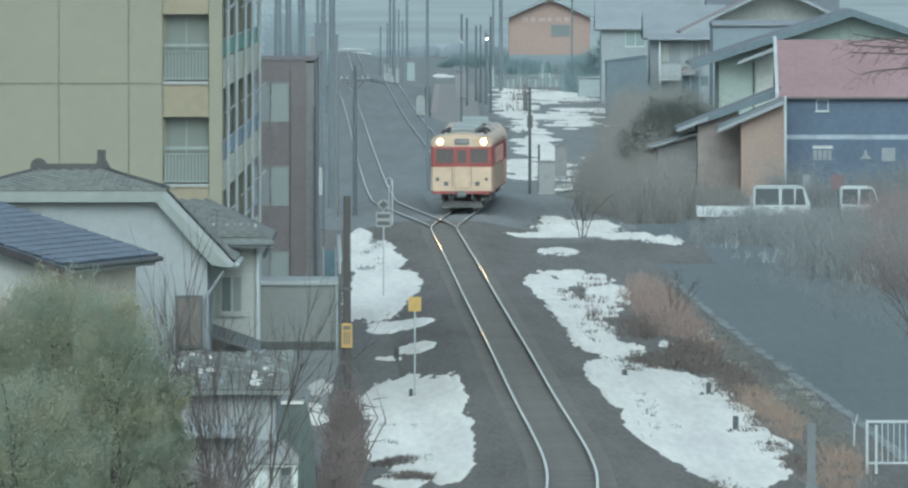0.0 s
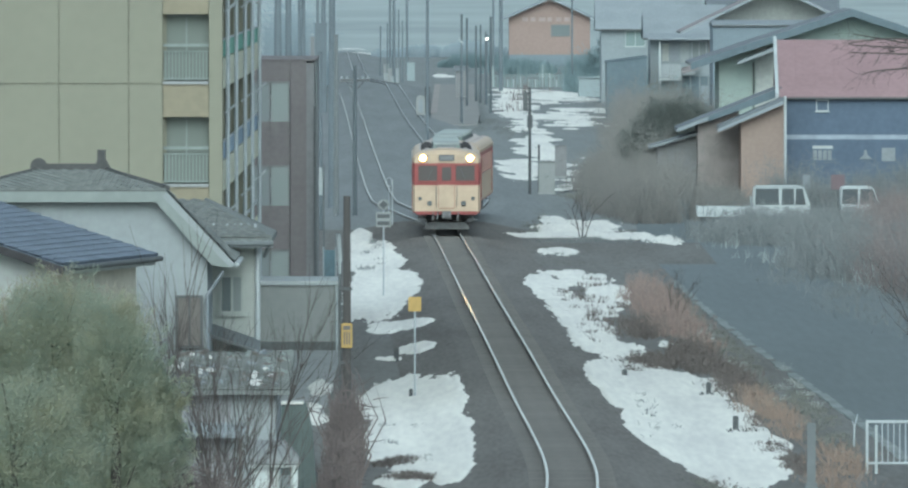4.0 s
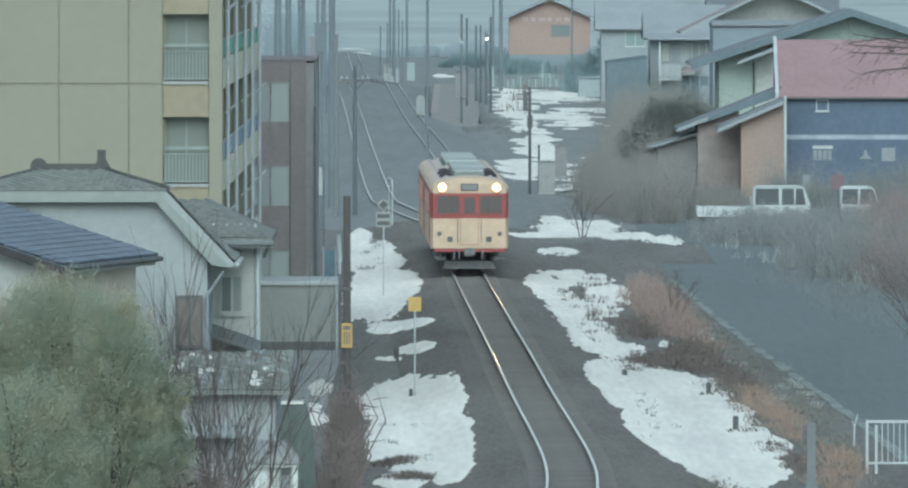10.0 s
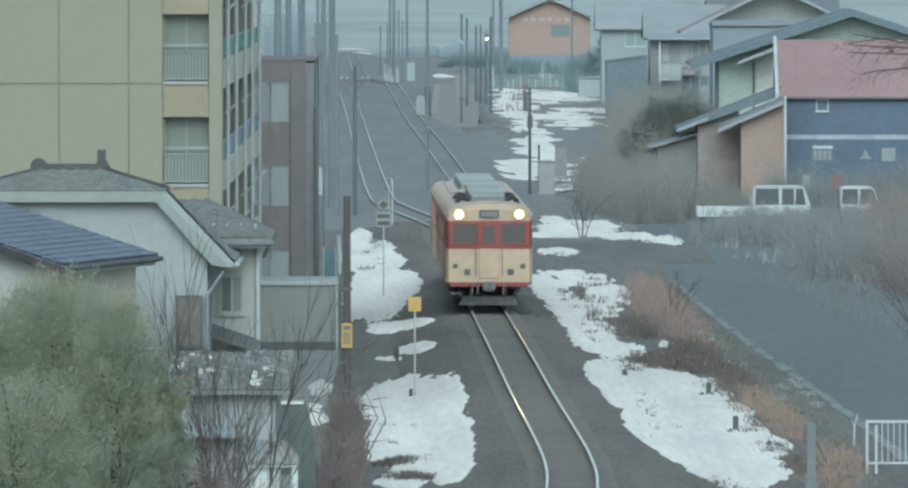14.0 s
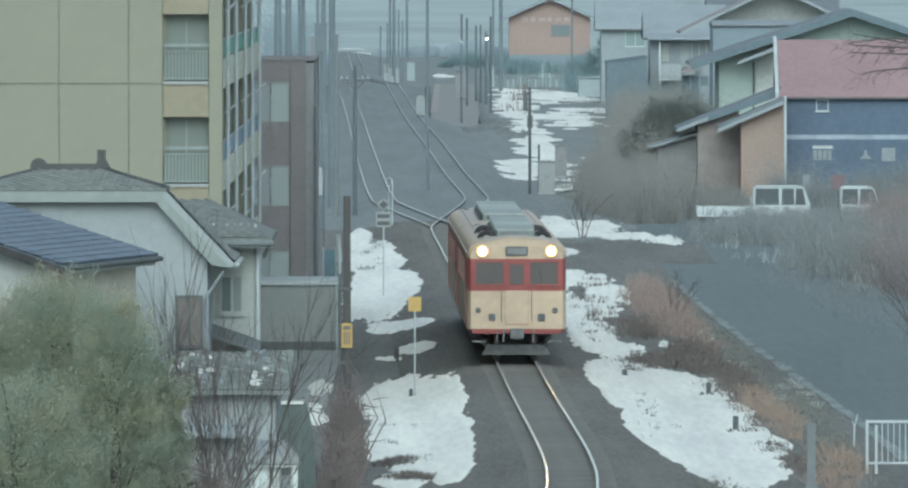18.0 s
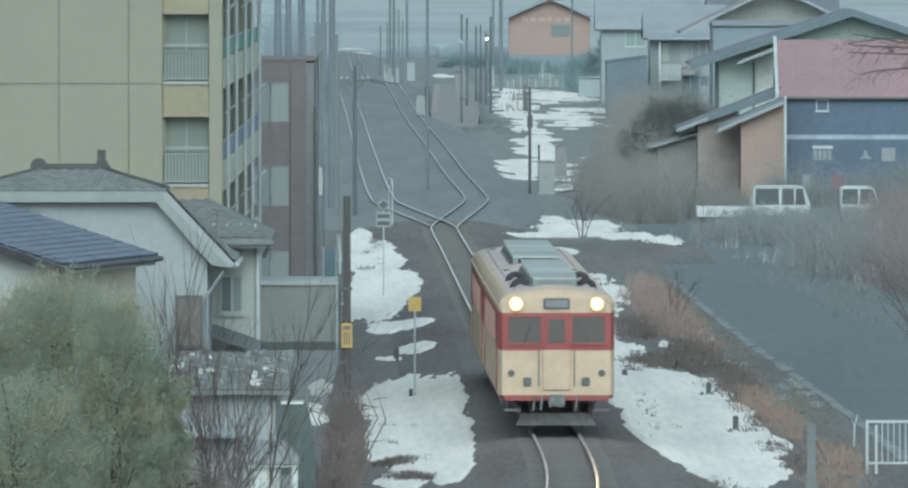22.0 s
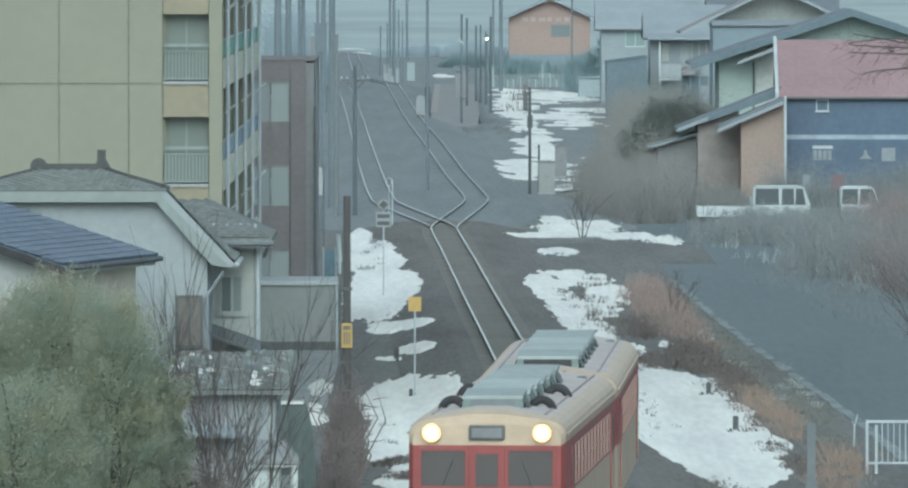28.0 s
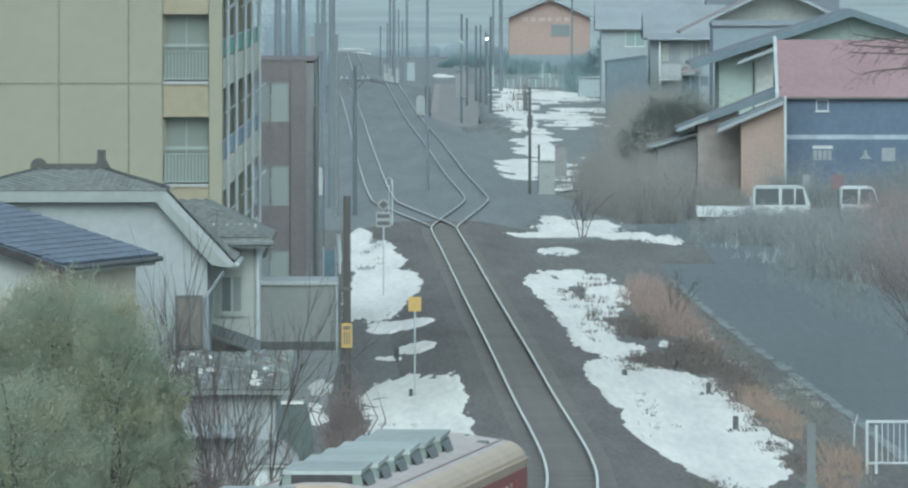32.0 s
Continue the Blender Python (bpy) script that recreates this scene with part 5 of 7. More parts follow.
for x in (0.4, 1.1, 1.75):
    part("opening_post", Shape().box(x - 0.05, x + 0.05, -0.12, -0.06, 1.0, 3.3), MAT["mid_roof"], bal)
part("door_sheet", Shape().box(1.2, 1.7, -0.1, -0.06, 1.3, 2.6), MAT["hazed_wall"], bal)
for xa, xb, z0, z1, mname in ((-1.7, -1.2, 4.4, 5.7, "beige_wall"), (-1.05, -0.5, 4.4, 5.8, "mid_roof"), (-0.35, 0.3, 4.3, 5.9, "white_wall"), (1.75, 1.95, 4.4, 6.0, "brown_roof"), (2.2, 2.45, 4.2, 6.2, "slate_sheet")):
    part("wall_panel", Shape().box(xa, xb, -0.09, -0.02, z0, z1), MAT[mname], bal)
part("canopy", Shape().slab((-2.8, -1.7, 6.1), (2.6, -1.7, 6.1), (2.6, 0.0, 6.5), (-2.8, 0.0, 6.5), 0.1), MAT["mid_roof"], bal)
simple_house("house", 15.0, 960, "white house with a pale sheet roof and teal window", 5.6, 9.0, 6.5, 9.4, "hazed_wall", "mid_roof", over=0.5, wins=((-0.8, 0.85, 4.7, 6.0, "mint_panel"),), trim="mid_roof")
simple_house("house", 27.0, 980, "misty house with a grey roof", 10.0, 9.0, 7.6, 10.2, "grey_panel", "dark_roof", over=0.6)
simple_house("house", 20.0, 1150, "misty white house in the distance", 9.0, 9.0, 7.2, 10.4, "white_wall", "pale_roof", over=0.6, wins=((-3.0, -1.6, 4.2, 5.6, "pale_glass"), (0.4, 1.9, 4.2, 5.6, "pale_glass")))
simple_house("house", 32.0, 1300, "misty house among trees", 12.0, 9.0, 7.0, 10.0, "grey_panel", "pale_roof", over=0.6)

# orange house beyond the station
oh = simple_house("orange_house", 10.5, 1272, "orange-sided workshop house with white lettering", 8.9, 12.0, 5.6, 7.6, "orange_house", "mid_roof", along=True, over=1.0, trim="mid_roof")
win = part("window", Shape().ring(0.15, 2.25, -0.06, 0.0, 3.3, 4.6, 0.1), MAT["dull_metal"], oh)
part("pane", Shape().box(0.25, 2.15, -0.03, -0.01, 3.4, 4.5), MAT["glass"], win)
for i, wd in enumerate((0.62, 0.55, 0.72, 0.5, 0.62, 0.66)):
    x = -3.0 + i * 0.92
    sign = part("sign_bar", Shape().box(x, x + wd, -0.06, 0.0, 4.95, 5.4), MAT["reddish_seam"], oh, "white lettering too far to read" if i == 0 else "")
part("base_band", Shape().box(-4.45, 4.45, -0.08, 0.0, 0.0, 1.3), MAT["slate_wall"], oh, "slate-grey base of the wall")



# ---- poles, signs and railway furniture ----
def pole(x, y, h, r, mat, label, arms=(), name="utility_pole", category="pole", base=GZ, steps_on=False):
    t = thing(name, x, y, base, label, category, "line-side poles")
    part("shaft", Shape().tube((0, 0, -0.3), (0, 0, h), r, r * 0.72, n=12), MAT[mat], t, smooth=False)
    for z, w in arms:
        a = part("crossarm", Shape().box(-w, w, -0.06, 0.06, z - 0.06, z + 0.06), MAT["dark_metal"], t, bevel=0.01)
        for s in (-1, 1):
            part("brace", Shape().tube((s * w * 0.62, 0.05, z - 0.05), (0, 0.05, z - 0.5), 0.025, n=6), MAT["dark_metal"], t)
            for u in (0.55, 0.92):
                part("insulator", Shape().tube((s * w * u, 0, z + 0.06), (s * w * u, 0, z + 0.2), 0.045, 0.03, n=8).tube((s * w * u, 0, z + 0.1), (s * w * u, 0, z + 0.13), 0.065, n=8), MAT["white_paint"], a)
    return t


p = pole(-2.61, 282, 6.5, 0.12, "pole_wood", "dark weathered pole with a yellow warning plate")
part("warning_plate", Shape().box(-0.135, 0.135, -0.15, -0.12, 2.8, 3.4), MAT["yellow_paint"], p, "yellow warning plate", bevel=0.01)
plate = p.children[-1]
for i, x in enumerate((-0.06, 0.0, 0.06)):
    part("text_bar", Shape().box(x - 0.017, x + 0.017, -0.158, -0.15, 2.88, 3.2), MAT["brown_wood"], plate)
part("text_bar", Shape().box(-0.09, 0.09, -0.158, -0.15, 3.24, 3.34), MAT["brown_wood"], plate)
part("conduit", Shape().tube((-0.17, 0, 0), (-0.17, 0, 4.6), 0.035, n=6), MAT["dark_metal"], p)
for z in (2.4, 4.2):
    part("clamp", Shape().box(-0.2, 0.13, -0.1, 0.1, z, z + 0.08), MAT["dark_metal"], p)

pole(-4.62, 540, 7.2, 0.12, "grey_pole", "line-side pole with a crossarm and insulators", arms=((6.5, 0.68),))
pole(-1.36, 593, 5.6, 0.1, "pole_concrete", "grey pole between the two tracks")
tall = pole(-2.0, 870, 15.0, 0.14, "pole_concrete", "tall concrete pole beside the station")
part("sleeve", Shape().tube((0, 0, 0), (0, 0, 2.4), 0.2, n=10), MAT["dark_metal"], tall, "dark sleeve round the foot")
pole(-5.9, 560, 14.0, 0.2, "pole_concrete", "thick concrete pole beside the flats")
pole(-5.55, 545, 8.6, 0.14, "dull_metal", "grey pole beside the flats")
pole(-6.0, 520, 8.0, 0.12, "pole_concrete", "grey pole beside the flats")
for x, y, h, r in ((-13.0, 1000, 16, 0.2), (-15.2, 1000, 16, 0.35), (-14.3, 1000, 17, 0.3), (-12.4, 930, 15, 0.16), (-10.6, 940, 13.0, 0.22), (-11.3, 960, 13.5, 0.14),
                   (-5.6, 1080, 14, 0.16), (-4.8, 1180, 14, 0.15), (0.55, 840, 8.0, 0.1), (1.0, 900, 7.4, 0.1), (1.77, 930, 6.6, 0.1), (2.2, 960, 6.5, 0.1), (2.85, 900, 7.5, 0.12), (2.6, 950, 6.0, 0.1),
                   (4.2, 1040, 16, 0.2), (10.6, 1040, 12, 0.1), (-6.9, 1250, 13, 0.14), (3.9, 1150, 13, 0.12), (28.5, 1100, 15, 0.13), (31.0, 1150, 15, 0.13), (-7.3, 1150, 5.2, 0.09), (-6.5, 1130, 5.6, 0.1), (-5.35, 1120, 7.0, 0.09), (-4.95, 1110, 6.0, 0.08)):
    pole(x, y, h, r, "grey_pole" if 0 < x < 3 else "pole_concrete", "distant grey pole in the mist")

# signal post and relay cabinets
sg = thing("signal_post", 3.91, 597, GZ, "black signal post with a signal head seen from behind", "signal")
part("post", Shape().tube((0, 0, 0), (0, 0, 5.5), 0.085, 0.075, n=10), MAT["black_paint"], sg)
part("signal_head", Shape().box(-0.35, -0.1, -0.12, 0.12, 4.3, 5.3), MAT["dark_metal"], sg, bevel=0.03)
part("bracket", Shape().box(-0.3, 0.05, -0.04, 0.04, 4.35, 4.42).box(-0.3, 0.05, -0.04, 0.04, 5.1, 5.17), MAT["black_paint"], sg)
part("junction_box", Shape().box(-0.14, 0.14, -0.14, 0.1, 3.4, 4.1), MAT["black_paint"], sg, bevel=0.03)
solid("post", Shape().tube((0, 0, 0), (0, 0, 2.5), 0.06, 0.05, n=8), MAT["black_paint"], 4.4, 600, GZ, "short dark post beside the cabinets", "post")
for x, y, w, h, mname, lb in ((4.78, 597, 0.84, 1.65, "grey_panel", "pale grey steel relay cabinet"), (5.9, 640, 0.64, 1.75, "taupe_wall", "taupe steel relay cabinet")):
    c = thing("relay_cabinet", x, y, GZ, lb, "cabinet", "relay cabinets")
    part("case", Shape().box(-w / 2, w / 2, 0, 0.5, 0.1, h), MAT[mname], c, bevel=0.02)
    part("plinth", Shape().box(-w / 2 - 0.04, w / 2 + 0.04, -0.04, 0.54, 0, 0.1), MAT["concrete"], c)
    part("lid", Shape().box(-w / 2 - 0.04, w / 2 + 0.04, -0.05, 0.55, h, h + 0.05), MAT[mname], c, bevel=0.01)
    for s in (-1, 1):
        d = part("door", Shape().box(min(0.01 * s, s * (w / 2 - 0.03)), max(0.01 * s, s * (w / 2 - 0.03)), -0.02, 0.0, 0.16, h - 0.05), MAT[mname], c)
        part("handle", Shape().box(s * 0.05 - 0.012, s * 0.05 + 0.012, -0.05, -0.02, h * 0.5, h * 0.5 + 0.14), MAT["dark_metal"], d)

# track signs
ts = thing("track_sign", -2.54, 417, GZ, "white track sign with black bars on a thin post", "sign")
part("post", Shape().tube((0, 0, 0), (0, 0, 3.3), 0.03, n=8), MAT["steel_pipe"], ts)
b = part("board", Shape().box(-0.27, 0.27, -0.04, -0.01, 2.55, 3.1), MAT["grey_panel"], ts, bevel=0.008)
part("black_bar", Shape().box(-0.22, 0.22, -0.05, -0.04, 2.88, 3.02), MAT["black_paint"], b)
part("black_bar", Shape().box(-0.22, 0.22, -0.05, -0.04, 2.62, 2.76), MAT["black_paint"], b)
disc = part("disc", Shape().tube((0, -0.03, 3.36), (0, -0.01, 3.36), 0.2, n=20), MAT["grey_panel"], ts)
part("diamond", Shape().prism([(0, 3.2), (0.17, 3.36), (0, 3.52), (-0.17, 3.36)], -0.045, -0.031), MAT["black_paint"], disc)
ss = thing("shunt_sign", -2.75, 517, GZ, "thin white post with a small loop marker", "sign")
part("post", Shape().tube((0, 0, 0), (0, 0, 2.3), 0.022, n=8), MAT["white_paint"], ss)
part("second_post", Shape().tube((-0.16, 0.3, 0), (-0.16, 0.3, 2.0), 0.018, n=8), MAT["steel_pipe"], ss)
loop = Shape()
for i in range(12):
    g0, g1 = 2 * math.pi * i / 12, 2 * math.pi * (i + 1) / 12
    loop.tube((-0.16 + 0.13 * math.cos(g0), 0.3, 2.2 + 0.2 * math.sin(g0)), (-0.16 + 0.13 * math.cos(g1), 0.3, 2.2 + 0.2 * math.sin(g1)), 0.013, n=5)
part("loop", loop, MAT["white_paint"], ss)
ys_ = thing("yellow_sign", -1.09, 322, GZ, "yellow square plate on a thin grey post", "sign")
part("post", Shape().tube((0, 0, 0), (0, 0, 2.8), 0.026, n=8), MAT["steel_pipe"], ys_)
part("plate", Shape().box(-0.18, 0.18, -0.05, -0.025, 2.45, 2.86), MAT["yellow_paint"], ys_, bevel=0.012)
for x, y, h, w, lb in ((-1.2, 322, 0.3, 0.05, "short black stake in the snow"), (-1.72, 352, 0.42, 0.05, "short black stake in the snow"), (-1.78, 353, 0.34, 0.05, "short black stake in the snow"),
                       (4.98, 338, 0.26, 0.08, "square black stump in the snow"), (7.15, 325, 0.36, 0.07, "square black stump in the snow"), (7.3, 300, 0.42, 0.075, "square black stump in the snow")):
    k = Shape().box(-w, w, -w, w, -0.1, h)
    solid("marker_post", k, MAT["black_paint"], x, y, GZ, lb, "post", "marker posts", bevel=0.015)
solid("concrete_post", Shape().box(-0.1, 0.1, -0.1, 0.1, -0.2, 1.7).prism([(-0.26, -0.2), (0.26, -0.2), (0.12, 0.35), (-0.12, 0.35)], -0.2, 0.2), MAT["dull_metal"], 8.15, 264, GZ, "grey concrete fence post by the lane", "post", bevel=0.02)

# white railing
rail = thing("railing", 9.85, 276, GZ, "white painted steel railing with upright bars", "railing")
for x in (0.0, 0.22, 1.3, 2.4):
    part("post", Shape().tube((x, 0, 0), (x, 0, 1.28 if x != 0.22 else 1.16), 0.035, n=8), MAT["white_paint"], rail)
part("rail", Shape().tube((0, 0, 1.24), (2.4, 0, 1.24), 0.035, n=8), MAT["white_paint"], rail)
part("rail", Shape().tube((0, 0, 0.25), (2.4, 0, 0.25), 0.03, n=8), MAT["white_paint"], rail)
for i in range(15):
    x = 0.36 + i * 0.14
    part("bar", Shape().box(x - 0.011, x + 0.011, -0.011, 0.011, 0.25, 1.24), MAT["steel_pipe"], rail)

# station
plat = thing("platform", -0.3, 860, GZ, "low station platform with a brick edge", "platform", kind="structure")
part("deck", Shape().prism([(-1.4, 0), (2.2, 0), (2.2, 0.55), (-1.4, 0.55)], 0, 190), MAT["platform_top"], plat)
part("ramp", Shape().slab((-1.2, -26, 0.1), (2.0, -26, 0.1), (2.2, 0, 0.55), (-1.4, 0, 0.55), 0.1), MAT["platform_top"], plat)
part("edge", Shape().box(-1.46, -0.95, 0, 190, 0.55, 0.59), MAT["pink_paving"], plat, "pale pinkish platform edge")
bd = thing("station_board", -2.45, 850, GZ, "round-cornered white board on two posts", "sign")
part("board", Shape().prism([(-0.33, 0.55), (0.33, 0.55), (0.33, 1.75), (0.24, 1.94), (0.0, 2.02), (-0.24, 1.94), (-0.33, 1.75)], -0.03, 0.03), MAT["grey_panel"], bd, bevel=0.028)
for s in (-0.2, 0.2):
    part("post", Shape().tube((s, 0.04, 0), (s, 0.04, 1.9), 0.03, n=6), MAT["dark_metal"], bd)
part("panel", Shape().box(-0.15, 0.15, -0.06, -0.03, 0.75, 1.7), MAT["mid_roof"], bd, "grey inner panel")
kb = thing("shelter", 0.6, 955, GZ + 0.55, "small brownish waiting shelter on the platform", "shelter")
part("wall", Shape().box(-0.45, 0.45, 0, 1.6, 0, 2.35), MAT["taupe_wall"], kb)
part("roof", Shape().box(-0.62, 0.62, -0.2, 1.9, 2.15, 2.62), MAT["dark_roof"], kb, bevel=0.03)
sl = thing("station_lamp", 1.5, 905, GZ + 0.55, "lit platform lamp on a post", "lamp")
part("post", Shape().tube((1.1, 0, 0), (1.1, 0, 5.55), 0.06, n=8), MAT["pole_concrete"], sl)
part("bulb", Shape().box(1.02, 1.14, -0.1, 0.05, 5.08, 5.3), MAT["signal_lamp"], sl, "glowing lamp", bevel=0.03)
for x, y, w, h, mname in ((-6.6, 1130, 0.5, 1.5, "grey_panel"), (-6.1, 1100, 0.4, 1.4, "grey_panel"), (-5.4, 1090, 0.4, 1.5, "white_wall"), (-4.2, 1130, 0.75, 1.7, "blue_panel"), (-6.4, 1085, 0.35, 1.1, "white_wall"), (-5.75, 1075, 0.3, 0.9, "white_wall"), (-10.75, 880, 0.3, 6.0, "taupe_wall"), (-10.2, 886, 0.9, 7.0, "pole_concrete")):
    solid("line_side_hut", Shape().box(-w / 2, w / 2, 0, w, 0, h).box(-w / 2 - 0.06, w / 2 + 0.06, -0.06, w + 0.06, h, h + 0.1), MAT[mname], x, y, GZ, "small line-side hut in the mist", "hut", "line-side huts", bevel=0.02)
fence = thing("fence", 3.6, 1075, GZ, "row of pale fence pickets", "fence")
for i in range(46):
    pr = random.Random(800 + i)
    x = i * 0.22 + pr.uniform(-0.06, 0.06)
    part("picket", Shape().box(x - 0.05, x + 0.05, -0.03, 0.03, 0, 0.7 + pr.random() ** 3 * 1.5), MAT["mint_panel" if i % 3 else "pale_wall"], fence)
part("rail", Shape().box(0, 10, 0.03, 0.07, 1.0, 1.1), MAT["mint_panel"], fence)
solid("shed", Shape().box(-1.1, 1.1, 0, 2.5, 0, 1.65).prism([(-1.2, 1.65), (1.2, 1.65), (1.2, 1.72), (-1.2, 1.78)], -0.2, 2.7), MAT["blue_panel"], 11.85, 1000, GZ, "pale green garden shed", "shed", bevel=0.03)


# ---- vehicles behind the hedge ----
def wheel(parent, x, y, r=0.3):
    w = part("wheel", Shape().tube((x, y - 0.1, r), (x, y + 0.1, r), r, n=18), MAT["black_paint"], parent)
    part("rim", Shape().tube((x, y - 0.115, r), (x, y - 0.1, r), r * 0.6, n=14), MAT["steel_pipe"], w)


def flat_truck(x, y, z):
    t = thing("pickup_truck", x, y, z, "white double-cab flatbed truck parked in the yard", "truck")
    part("chassis", Shape().box(-2.4, 2.4, 0.3, 1.3, 0.35, 0.6), MAT["underframe"], t)
    part("cab", Shape().prism([(-0.05, 0.5), (2.5, 0.5), (2.55, 1.1), (2.3, 1.85), (2.1, 1.98), (0.1, 1.98), (0.0, 1.88)], 0.0, 1.6), MAT["white_paint"], t, bevel=0.05)
    for xa, xb in ((0.07, 1.14), (1.25, 1.82), (1.87, 2.34)):
        part("side_window", Shape().prism([(xa, 1.13), (xb, 1.13), (xb - (0.14 if xb > 2 else 0.02), 1.86), (xa + 0.03, 1.86)], -0.02, 0.02), MAT["car_glass"], t)
    part("roof_gutter", Shape().box(0.05, 2.25, -0.03, 0.0, 1.9, 1.95), MAT["steel_pipe"], t)
    bed = part("load_bed", Shape().box(-2.5, -0.1, 0.0, 1.6, 0.6, 0.72), MAT["white_paint"], t)
    part("side_gate", Shape().box(-2.5, -0.1, -0.03, 0.02, 0.72, 1.08), MAT["white_paint"], bed)
    part("tail_gate", Shape().box(-2.53, -2.48, 0.0, 1.6, 0.72, 1.08), MAT["white_paint"], bed)
    part("head_board", Shape().box(-0.12, -0.08, 0.0, 1.6, 0.72, 1.5), MAT["steel_pipe"], bed)
    part("bumper", Shape().box(2.5, 2.62, 0.05, 1.55, 0.4, 0.62), MAT["dark_metal"], t)
    part("mirror", Shape().box(2.2, 2.3, -0.22, -0.05, 1.15, 1.4), MAT["black_paint"], t)
    for xx in (-1.6, 1.7):
        for yy in (0.15, 1.45):
            wheel(t, xx, yy)


def small_van(x, y, z, turn):
    t = thing("van", x, y, z, "small white van parked in the yard", "van", turn=turn)
    part("body", Shape().prism([(-1.12, 0.35), (1.9, 0.35), (1.93, 0.85), (1.5, 1.02), (0.62, 1.12), (0.34, 1.85), (0.24, 1.92), (-1.05, 1.92), (-1.15, 1.8)], 0, 1.48), MAT["white_paint"], t, bevel=0.05)
    for xa, xb, sl_ in ((-1.08, -0.36, 0.0), (-0.28, 0.54, 0.25)):
        part("side_window", Shape().prism([(xa, 1.12), (xb, 1.12), (xb - sl_, 1.8), (xa + 0.03, 1.8)], -0.02, 0.02), MAT["car_glass"], t)
    part("bumper", Shape().box(1.9, 2.0, 0.05, 1.43, 0.35, 0.6), MAT["dark_metal"], t)
    for xx in (-0.7, 1.35):
        for yy in (0.1, 1.38):
            wheel(t, xx, yy, 0.27)


solid("yard_ground", Shape().box(12.9, 40, 500, 600, GZ - 0.3, GZ + 0.03), MAT["ground"], 0, 0, 0, "gravel yard behind the hedge", "ground", kind="structure")
flat_truck(13.4, 518, GZ + 0.03)
small_van(18.5, 520, GZ + 0.03, 0)


# ---- plants ----
def brush(name, label, blobs, count, height, mats, seed, lean=0.35, width=0.022, base=GZ, category="bush", group="line-side brush", loose=0.12, forks=2, uneven=0.0):
    """A thicket of bare stems: thin bent blades fanning out of clumps, each with forked side twigs."""
    rng = random.Random(seed)
    sh = Shape()
    total = sum(b[2] * b[3] for b in blobs)

    def blade(x, y, z, dx, dy, dz, w, bend):
        """A bent tapered blade from a point along a direction."""
        kx, kz = rng.gauss(0, bend), rng.gauss(0, bend * 0.5)
        k = len(sh.v)
        mx, my, mz = x + dx * 0.5 + kx, y + dy * 0.5, z + dz * 0.55 + kz
        flat = abs(dx) > abs(dz)
        ox, oz = (0.0, w) if flat else (w, 0.0)
        sh.v += [(x - ox, y, z - oz), (x + ox, y, z + oz), (mx + ox * 0.7, my, mz + oz * 0.7), (mx - ox * 0.7, my, mz - oz * 0.7), (x + dx, y + dy, z + dz)]
        sh.f += [(k, k + 1, k + 2, k + 3), (k + 3, k + 2, k + 4)]
        sh.m += [0, 0]

    for bx, by, rx, ry, *hh in blobs:
        top = hh[0] if hh else height
        n = max(20, int(count * rx * ry / total))
        clumps = [(bx + rx * math.sqrt(rng.random()) * math.cos(a), by + ry * math.sqrt(rng.random()) * math.sin(a)) for a in [rng.uniform(0, 6.283) for _ in range(max(4, n // 14))]]
        for i in range(n):
            cx, cy = clumps[i % len(clumps)]
            e = max(0.25, 1 - ((cx - bx) / rx) ** 2 * 0.7)
            if uneven:
                e *= 1.0 + uneven * noise.noise((cx * 0.9, cy * 0.11, seed)) + 0.5 * uneven * noise.noise((cx * 2.3, cy * 0.3, seed + 3))
            h = top * e * rng.uniform(0.45, 1.05)
            x, yy = cx + rng.gauss(0, loose), cy + rng.gauss(0, 0.5)
            dx, dy = rng.gauss(0, lean) * h, rng.gauss(0, lean) * h
            w = width * rng.uniform(0.6, 1.5)
            blade(x, yy, base - 0.05, dx, dy, h + 0.05, w, 0.1 * h)
            for _ in range(forks):
                g = rng.uniform(0.2, 0.95)
                ang, ln = rng.uniform(-1.9, 1.9), rng.uniform(0.12, 0.34) * h
                blade(x + dx * g, yy + dy * g, base + h * g, math.sin(ang) * ln, rng.gauss(0, 0.15), max(-0.3 * ln, math.cos(ang) * ln), w * 0.6, 0.15 * ln)
    return solid(name, sh, mats, 0, 0, 0, label, category, group, "stuff")


